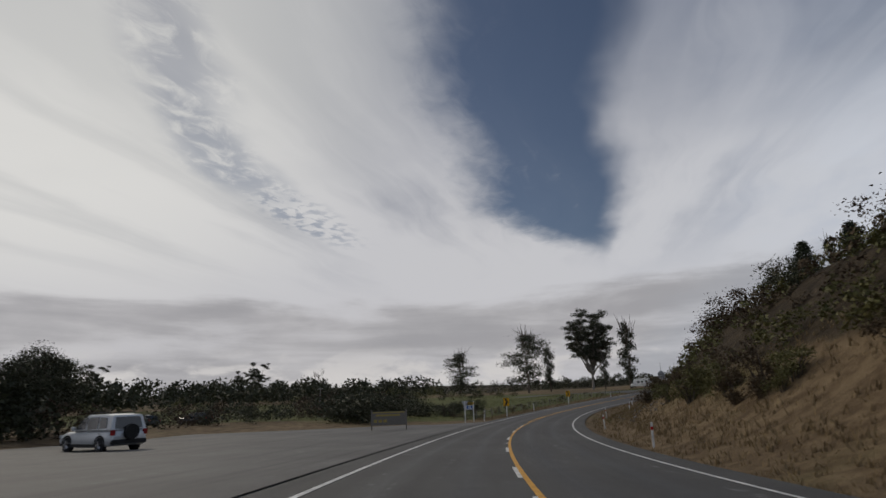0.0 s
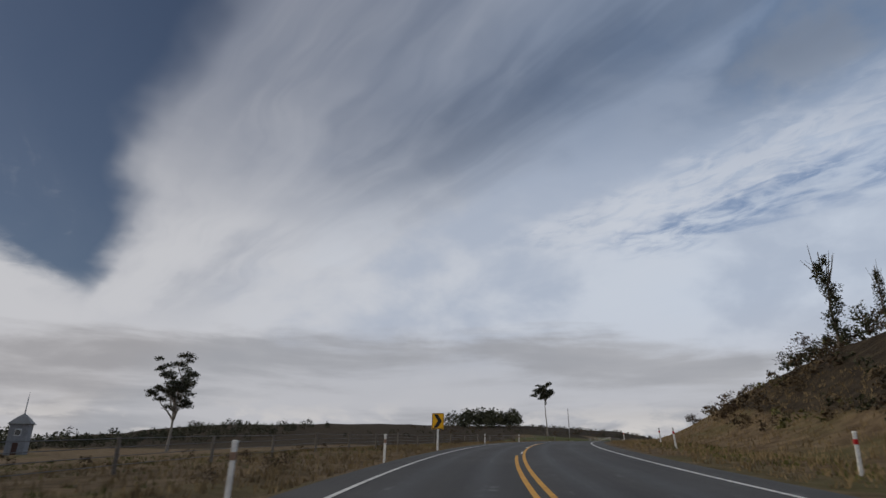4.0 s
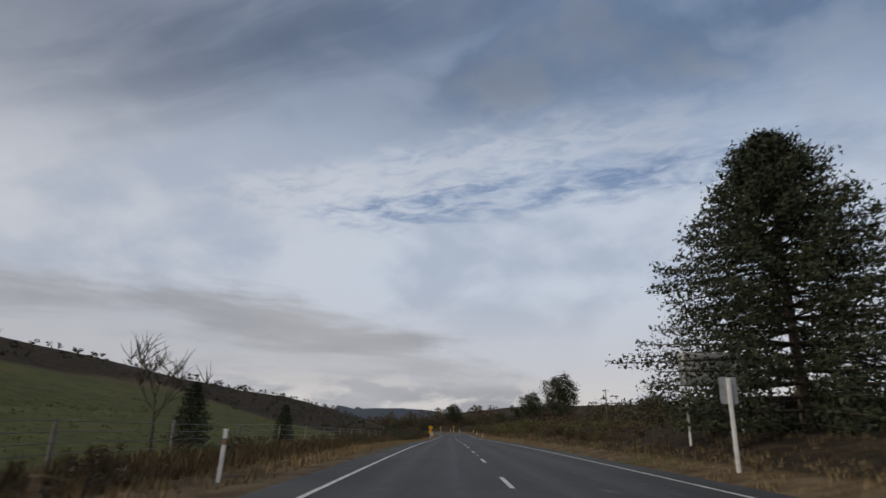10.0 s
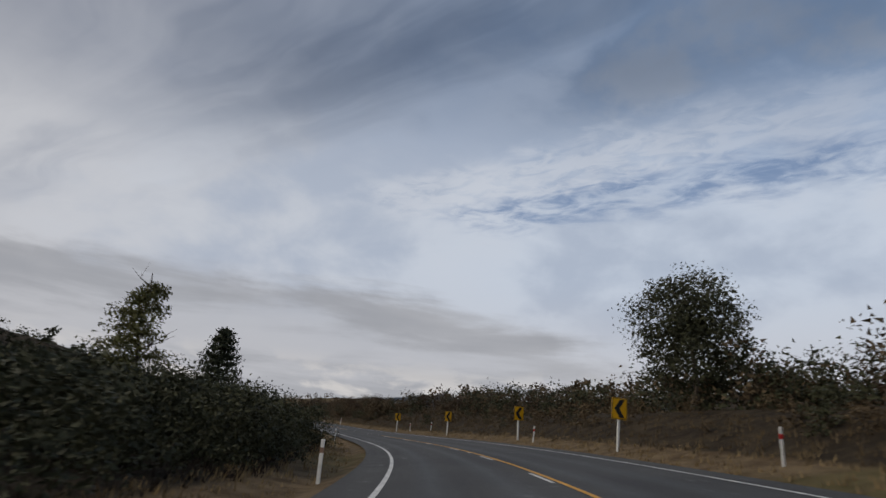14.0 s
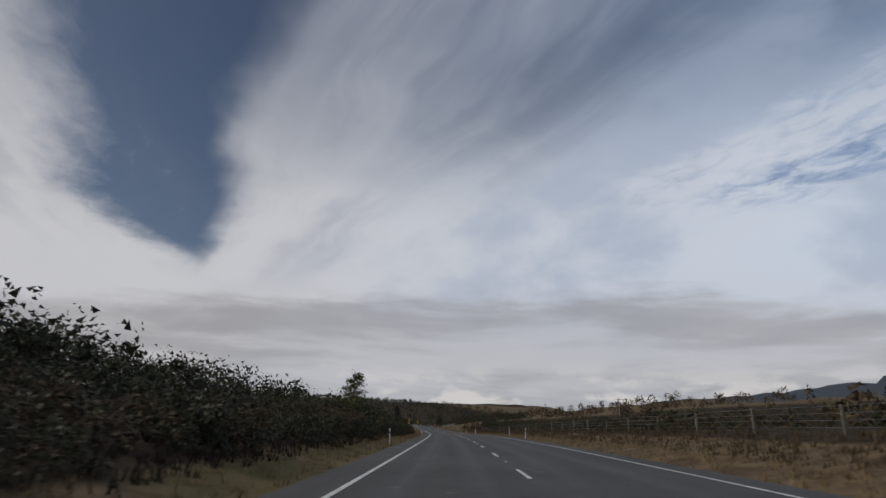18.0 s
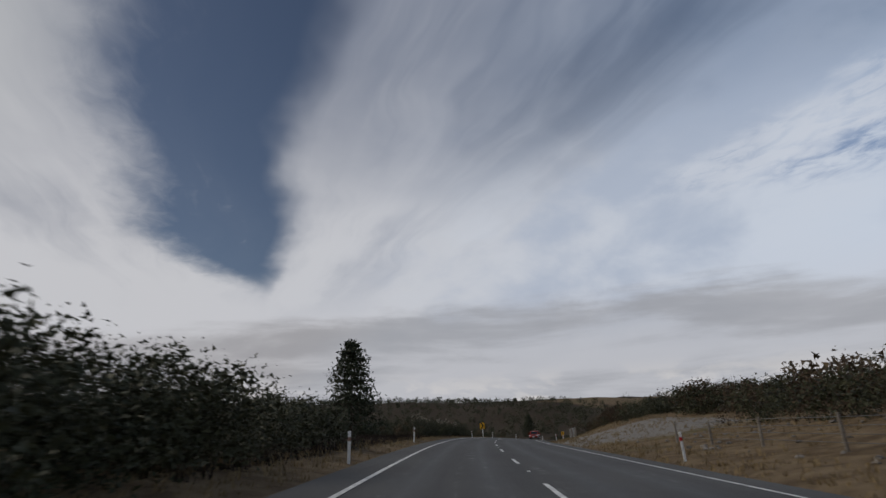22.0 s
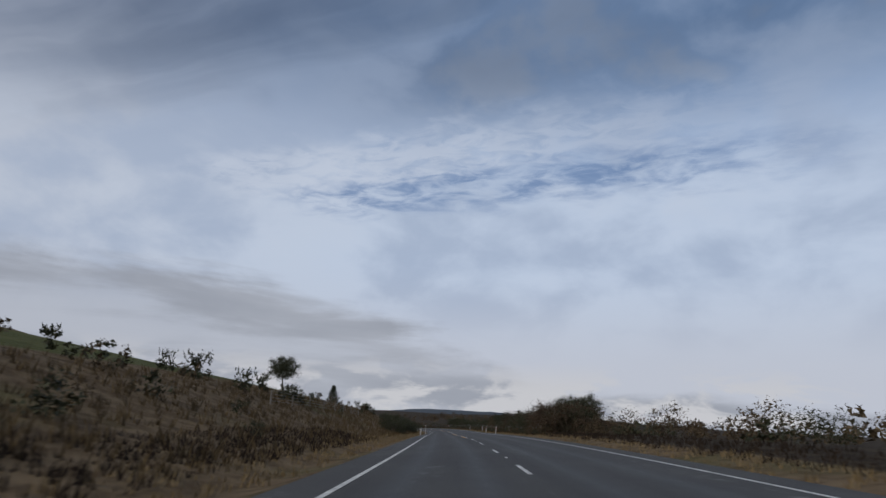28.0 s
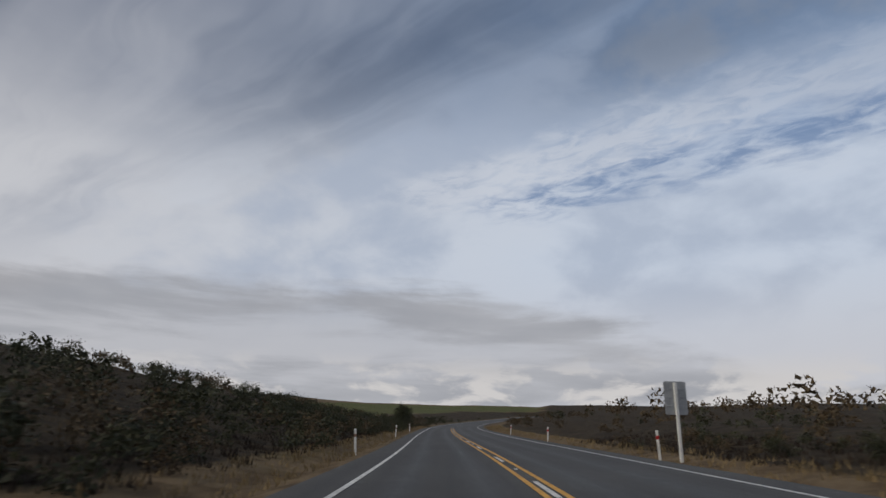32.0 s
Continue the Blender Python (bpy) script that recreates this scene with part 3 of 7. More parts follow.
COVER = [(-1, 75, 200, 8.5, 120, "green"), (-1, 330, 640, 12.5, 50, "green"), (-1, 738, 792, 14, 32, "green"), (-1, 736, 792, 32, 90, "scrub"), (-1, 330, 760, 52, 300, "scrub"), (-1, 620, 790, 8, 14, "scrub"), (-1, 640, 735, 14, 60, "scrub"), (-1, 785, 850, 8, 40, "scrub"), (-1, 822, 880, 7.5, 13, "scrub"), (-1, 860, 960, 18, 150, "green"), (-1, 900, 1220, 8.5, 200, "scrub"), (-1, 1220, 1310, 26, 200, "scrub"), (-1, 1314, 1420, 8.5, 200, "scrub"), (-1, 1400, 1700, 34, 250, "scrub"),
         (-1, 1310, 1460, 7.5, 30, "scrub"), (-1, 1440, 1520, 14, 50, "green"), (1, 1765, 2000, 8.5, 12, "scrub"), (-1, 1600, 1700, 10, 60, "scrub"), (-1, 1640, 1960, 24, 90, "green"), (-1, 1960, 2400, 9, 50, "scrub"), (-1, 1960, 2400, 52, 150, "green"),
         (1, -160, 90, 15, 300, "scrub"), (1, 90, 330, 19, 300, "scrub"), (1, 330, 1000, 9, 300, "scrub"), (1, 1000, 1250, 12, 300, "scrub"), (1, 1430, 1560, 9, 300, "scrub"),
         (1, 1600, 2400, 10, 300, "scrub"), (1, 1345, 1375, 6, 22, "gravel"), (1, 325, 350, 6, 9.5, "gravel")]

lats = np.concatenate([np.arange(-34, -14, 2.5), np.arange(-14, -5.7, 0.8), [-5.45, -5.1, 0, 5.6, 5.9], np.arange(6.3, 14.1, 0.8), np.arange(15.5, 34.1, 2.5)])
ss = np.arange(-150, 2390.1, 3.0)
S2, L2 = np.meshgrid(ss, lats, indexing="ij")
X2, Y2 = plan(S2, L2)
Z2 = ground_z(S2, L2) - 0.06 * (L2 > -5.15) * (L2 < 5.65) - 1.6 * softly((np.abs(L2) - 29) / 5)
me = grid_mesh("verge", X2, Y2, Z2, M_GROUND)
g, sc_, gr = cover(S2, L2)
with_fields(me, green=g, scrub=sc_, gravel=gr)
tagged(new("verge", me), "dry grass verges and banks beside the road", "ground", kind="structure")

gx = np.concatenate([-6500 + 5900 * (1 - (1 - np.linspace(0, 1, 40)) ** 2), np.arange(-590, 2300, 13.0), 2310 + 5000 * np.linspace(0, 1, 40) ** 2])
gy = np.concatenate([-5000 + 4690 * (1 - (1 - np.linspace(0, 1, 34)) ** 2), np.arange(-300, 1900, 13.0), 1910 + 5000 * np.linspace(0, 1, 40) ** 2])
GX, GY = np.meshgrid(gx, gy, indexing="ij")
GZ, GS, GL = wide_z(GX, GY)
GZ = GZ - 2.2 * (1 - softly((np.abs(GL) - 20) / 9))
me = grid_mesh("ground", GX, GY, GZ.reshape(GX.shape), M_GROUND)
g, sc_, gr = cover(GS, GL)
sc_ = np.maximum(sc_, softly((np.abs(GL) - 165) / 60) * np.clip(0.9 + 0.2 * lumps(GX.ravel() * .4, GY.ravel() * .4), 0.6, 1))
# far: share of painted haze, on remote ground and the ridge east of the road
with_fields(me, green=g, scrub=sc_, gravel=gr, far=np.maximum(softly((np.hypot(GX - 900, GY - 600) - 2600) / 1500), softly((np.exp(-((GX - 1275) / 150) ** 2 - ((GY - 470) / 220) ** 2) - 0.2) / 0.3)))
tagged(new("ground", me), "rolling pasture, scrub and distant dark hills with blue haze painted in", "ground", kind="structure")


# ---- the road and its markings ----
def ribbon(name, s0, s1, l0, l1, lift, mat, every=2.0, taper=0.0):
    """A strip of road surface between two offsets, on the banked road plane."""
    n = max(2, int((s1 - s0) / every) + 1)
    s = np.linspace(s0, s1, n)
    lat = np.linspace(l0, l1, 2 if l1 - l0 < 2 else 20)
    a, b = np.meshgrid(s, lat, indexing="ij")
    x, y = plan(a, b)
    z = np.interp(a, SG, R_Z) + b * np.tan(np.interp(a, SG, R_BANK)) + lift
    m = grid_mesh(name, x, y, z, mat)
    return m, a, b


me, a, b = ribbon("road", -150, 2390, -5.2, 5.7, 0.0, M_ASPHALT, 2.5)
with_fields(me, along=a, across=b, track=np.maximum.reduce([np.exp(-((b - c) / 0.33) ** 2) for c in (-2.95, -1.2, 1.2, 2.95)]))
road = tagged(new("road", me), "grey chip-sealed two-lane country road", "road", kind="structure")


def stripe(name, s0, s1, lat, width, mat, label):
    m, _, _ = ribbon(name, s0, s1, lat - width / 2, lat + width / 2, 0.012, mat)
    return tagged(new(name, m), label, "road marking", "road markings")


LEFT_EDGE, RIGHT_EDGE = -4.05, 4.6
stripe("edge_line", -150, 2390, LEFT_EDGE, 0.13, M_WHITE_LINE, "long white painted edge line on the asphalt")
stripe("edge_line", -150, 2390, RIGHT_EDGE, 0.13, M_WHITE_LINE, "long white painted edge line on the asphalt")
for s0, s1, lat in ((-150, 232, 0.12), (64, 232, -0.2), (232, 262, 0.12), (320, 532, 0.2), (770, 850, 0.2), (872, 908, 0.2), (1110, 1236, 0.2), (1250, 1268, 0.2), (1742, 1752, -0.2), (1764, 1790, -0.2),
                    (1826, 1846, -0.2), (1852, 2060, -0.2), (1945, 2060, 0.2)):
    stripe("no_passing_line", s0, s1, lat, 0.13, M_YELLOW_LINE, "solid yellow painted no-passing line on the asphalt")


# ---- builders ----
rng = np.random.default_rng(7)


class Shape:
    """Gathers points and faces of one mesh."""

    def __init__(self):
        self.v, self.f = [], []

    def add(self, verts, faces):
        n = len(self.v)
        self.v += [tuple(map(float, p)) for p in verts]
        self.f += [tuple(n + i for i in f) for f in faces]
        return self

    def box(self, x0, x1, y0, y1, z0, z1, m=None, bevel=0.0):
        """A box with chamfered upright edges and a chamfered top."""
        b = min(bevel, (x1 - x0) / 3, (y1 - y0) / 3, (z1 - z0) / 2)
        if b <= 0:
            vs = [(x, y, z) for z in (z0, z1) for x, y in ((x0, y0), (x1, y0), (x1, y1), (x0, y1))]
            fs = [(3, 2, 1, 0), (4, 5, 6, 7)] + [(i, (i + 1) % 4, 4 + (i + 1) % 4, 4 + i) for i in range(4)]
        else:
            ring = [(x0 + b, y0), (x1 - b, y0), (x1, y0 + b), (x1, y1 - b), (x1 - b, y1), (x0 + b, y1), (x0, y1 - b), (x0, y0 + b)]
            cx, cy = (x0 + x1) / 2, (y0 + y1) / 2
            top = [(cx + (x - cx) * (1 - 2 * b / (x1 - x0)), cy + (y - cy) * (1 - 2 * b / (y1 - y0))) for x, y in ring]
            vs = [(x, y, z0) for x, y in ring] + [(x, y, z1 - b) for x, y in ring] + [(x, y, z1) for x, y in top]
            fs = [tuple(range(7, -1, -1)), tuple(range(16, 24))]
            fs += [(k + i, k + (i + 1) % 8, k + 8 + (i + 1) % 8, k + 8 + i) for k in (0, 8) for i in range(8)]
        if m is not None:
            vs = [m @ Vector(p) for p in vs]
        return self.add(vs, fs)

    def tube(self, points, radii, sides=7, cap=True):
        pts = [Vector(p) for p in points]
        vs, fs = [], []
        for i, p in enumerate(pts):
            d = (pts[min(i + 1, len(pts) - 1)] - pts[max(i - 1, 0)]).normalized()
            a = d.cross(Vector((0, 0, 1)) if abs(d.z) < 0.9 else Vector((1, 0, 0))).normalized()
            b = d.cross(a)
            for k in range(sides):
                w = 2 * math.pi * k / sides
                vs.append(p + radii[i] * (math.cos(w) * a + math.sin(w) * b))
        for i in range(len(pts) - 1):
            for k in range(sides):
                fs.append((i * sides + k, (i + 1) * sides + k, (i + 1) * sides + (k + 1) % sides, i * sides + (k + 1) % sides))
        if cap:
            fs += [tuple(range(sides)), tuple(len(vs) - 1 - k for k in range(sides))]
        return self.add(vs, fs)

    def plate(self, outline, y0, y1):
        """A flat outline in x and z, thickened from y0 to y1."""
        n = len(outline)
        vs = [(x, y0, z) for x, z in outline] + [(x, y1, z) for x, z in outline]
        fs = [tuple(range(n)), tuple(2 * n - 1 - k for k in range(n))] + [(k, k + n, (k + 1) % n + n, (k + 1) % n) for k in range(n)]
        return self.add(vs, fs)

    def leaves(self, centres, size, spread=0.35, up=0.0, long=1.7):
        """A small pointed blade at each centre, turned at random."""
        c = np.asarray(centres, float)
        n = len(c)
        a = rng.normal(size=(n, 3)) + (0, 0, up)
        a /= np.linalg.norm(a, axis=1, keepdims=True)
        b = np.cross(a, rng.normal(size=(n, 3)))
        b /= np.linalg.norm(b, axis=1, keepdims=True) + 1e-9
        s = size * (1 + spread * rng.uniform(-1, 1, (n, 1)))
        tri = np.stack([c - a * s * long / 2 + b * s / 2, c - a * s * long / 2 - b * s / 2, c + a * s * long / 2], 1).reshape(-1, 3)
        k = len(self.v)
        self.v += [tuple(p) for p in tri.tolist()]
        self.f += [(k + 3 * i, k + 3 * i + 1, k + 3 * i + 2) for i in range(n)]
        return self

    def blob(self, centre, radii, rough=0.18):
        """A lumpy ball of quads."""
        seen, fs = {}, []
        vs = []
        for ax in range(3):
            for sg in (-1, 1):
                g = {}
                for i in range(3):
                    for j in range(3):
                        p = [0, 0, 0]
                        p[ax], p[(ax + 1) % 3], p[(ax + 2) % 3] = sg, i - 1, j - 1
                        key = tuple(p)
                        if key not in seen:
                            d = np.array(p, float) / math.sqrt(sum(q * q for q in p)) * (1 + rough * rng.uniform(-1, 1))
                            seen[key] = len(vs)
                            vs.append(np.asarray(centre) + d * np.asarray(radii))
                        g[i, j] = seen[key]
                for i in range(2):
                    for j in range(2):
                        q = (g[i, j], g[i + 1, j], g[i + 1, j + 1], g[i, j + 1])
                        fs.append(q if sg > 0 else q[::-1])
        return self.add(vs, fs)

    def mesh(self, name, mat, smooth=False):
        me = bpy.data.meshes.new(name)
        me.from_pydata(self.v, [], self.f)
        me.materials.append(mat)
        if smooth:
            me.polygons.foreach_set("use_smooth", np.ones(len(me.polygons), bool))
        me.update()
        return me


def part(name, shape, mat, parent, label="", smooth=False):
    """One mesh under a thing or under a part; shape may also be a ready mesh."""
    ob = new(name, shape.mesh(name, mat, smooth) if isinstance(shape, Shape) else shape)
    ob.parent = parent
    return tagged(ob, label) if label else ob


def thing(name, label, category, group=""):
    return tagged(new(name), label, category, group)


def spot(s, lat, turn=0.0, size=1.0, sink=0.0, lean=(0, 0)):
    """The pose of a thing at a chainage and offset, its front turned towards oncoming traffic in the left lane."""
    x, y = plan(s, lat)
    z = ground_z(s, lat) if abs(lat) < 30 else wide_z([x], [y])[0][0]
    h = math.degrees(np.interp(s, SG, R_HEAD))
    return pose(x * SC, y * SC, (float(z) - sink) * SC, lean[0], lean[1], h + turn) @ Matrix.Diagonal((SC * size, SC * size, SC * size, 1))


class Kind:
    """A thing that is built once and then copied to its places."""

    def __init__(self, build):
        self.build, self.first = build, None

    def put(self, m, label=""):
        if self.first is None:
            self.first = ob = self.build()
            ob.matrix_basis = m
        else:
            k = self.first.scale
            ob = copy_thing(self.first, m @ Matrix.Diagonal((1 / k[0], 1 / k[1], 1 / k[2], 1)))
        return tagged(ob, label) if label else ob


def on_shell(n, centre, radii, inner=0.72, low=-0.35):
    d = rng.normal(size=(int(n * 1.7), 3))
    d /= np.linalg.norm(d, axis=1, keepdims=True)
    d = d[d[:, 2] > low][:n]
    return np.asarray(centre) + d * np.asarray(radii) * rng.uniform(inner, 1.08, (len(d), 1))


# ---- vegetation ----
def tri_mesh(name, co, tris, mat):
    """A mesh from arrays of points and triangles."""
    me = bpy.data.meshes.new(name)
    me.vertices.add(len(co))
    me.vertices.foreach_set("co", np.asarray(co, np.float32).ravel())
    me.loops.add(tris.size)
    me.loops.foreach_set("vertex_index", tris.astype(np.int32).ravel())
    me.polygons.add(len(tris))
    me.polygons.foreach_set("loop_start", np.arange(0, tris.size, 3, dtype=np.int32))
    me.update(calc_edges=True)
    me.materials.append(mat)
    return me


def blades(centres, size, up, long):
    """A pointed blade at each centre, as rows of three points."""
    n = len(centres)
    a = rng.normal(size=(n, 3)) + (0, 0, up)
    a /= np.linalg.norm(a, axis=1, keepdims=True)
    b = np.cross(a, rng.normal(size=(n, 3)))
    b /= np.linalg.norm(b, axis=1, keepdims=True) + 1e-9
    s = size * rng.uniform(0.55, 1.5, (n, 1))
    return np.stack([centres - a * s * long / 2 + b * s / 2, centres - a * s * long / 2 - b * s / 2, centres + a * s * long / 2], 1).reshape(-1, 3)


def shrub_shape(lumps_n, leaf, count, tall=1.0, spiky=0.0):
    """A shrub one unit high: uneven sprays of leaves, the inner ones denser."""
    vs, fs, n = [], [], 0

    def take(got, tris):
        nonlocal n
        vs.append(got)
        fs.append(tris + n)
        n += len(got)
    for i in range(lumps_n):
        a, r = rng.uniform(0, 6.28), rng.uniform(0.05, 0.46)
        w, h = rng.uniform(0.18, 0.31), rng.uniform(0.18, 0.33) * tall
        c = np.array((r * math.cos(a), r * math.sin(a), rng.uniform(0.10, 1.0 - h) * (1 - 0.5 * r)))
        for size, share, inner, span in ((1.4, 0.40, 0.3, 0.62), (1.1, 0.54, 0.35, 0.86), (0.8, 0.42, 0.35, 0.98)):
            got = blades(on_shell(int(count / lumps_n * share), c, (w * span, w * span, h * span), inner, -0.8), leaf * size, 0.5 + spiky, 1.5 + spiky)
            take(got, np.arange(len(got)).reshape(-1, 3))
    for _ in range(int(30 * spiky)):
        a, r = rng.uniform(0, 6.28), rng.uniform(0, 0.4)
        p = np.array((r * math.cos(a), r * math.sin(a), rng.uniform(0.5, 0.8)))
        t = p + (0.12 * math.cos(a), 0.12 * math.sin(a), rng.uniform(0.2, 0.38))
        got = blades(p + (t - p) * rng.uniform(0, 1, (max(5, count // 100), 1)), leaf * 0.8, 2.0, 2.4)
        take(got, np.arange(len(got)).reshape(-1, 3))
    return np.concatenate(vs), np.concatenate(fs)


M_RUST = varied("rust_brown_leaves", (0.028, 0.019, 0.013), (0.101, 0.071, 0.046), 1.2, 0.75, spec=0.15, per_leaf=0.5, per_object=0.2)
GROWTH = {"d": (M_LEAF_DARK, "dense dark green gorse and manuka shrub on the verge", 6, 1.0, 0.0), "s": (M_LEAF_DARK, "dark spiky broom bush with upright shoots", 5, 0.9, 1.0),
          "b": (M_LEAF_BROWN, "dry brown bracken and scrub clump on the bank", 6, 1.0, 0.0), "o": (M_LEAF_GREEN, "olive green fern and shrub clump on the bank", 6, 1.0, 0.0),
          "r": (M_RUST, "rust brown bushy shrub with a dense rounded crown", 7, 1.0, 0.0)}
# shapes for the joined thickets, by their distance from the road: leaf size and how many leaves
GRADES = {"low": ((0.034, 380), (0.042, 230), (0.062, 100), (0.075, 70)), "tall": ((0.019, 1200), (0.024, 800), (0.024, 600), (0.030, 340))}
SHAPES = {(k, size, i): [shrub_shape(g[2] + (4 if size == "low" else 12) - 2 * i, leaf, n, g[3], g[4]) for _ in range(3)] for k, g in GROWTH.items() for size, steps in GRADES.items() for i, (leaf, n) in enumerate(steps)}


def shrub_kind(grown, leaf, count, more):
    """A shrub with a fan of stems under its foliage."""
    foliage = tri_mesh("foliage", *shrub_shape(grown[2] + more, leaf, count, grown[3], grown[4]), grown[0])
    stems = Shape()
    for k in range(7):
        a, r = rng.uniform(0, 6.28), rng.uniform(0.1, 0.4)
        e = np.array((r * math.cos(a), r * math.sin(a), rng.uniform(0.45, 0.85)))
        stems.tube([(0.04 * math.cos(a), 0.04 * math.sin(a), -0.05), e * (0.45, 0.45, 0.55), e], [0.020, 0.013, 0.004], 5, False)
    stem_mesh = stems.mesh("woody_base", M_BARK)

    def build():
        root = thing("shrub", grown[1], "shrub")
        part("woody_base", stem_mesh, M_BARK, root)
        part("foliage", foliage, grown[0], root)
        return root
    return Kind(build)


NEAR_SHRUBS = {k: [shrub_kind(g, 0.026, 1300, 5) for _ in range(3)] for k, g in GROWTH.items()}
NEAR_TALL = {k: [shrub_kind(g, 0.015, 3000, 16) for _ in range(2)] for k, g in GROWTH.items()}
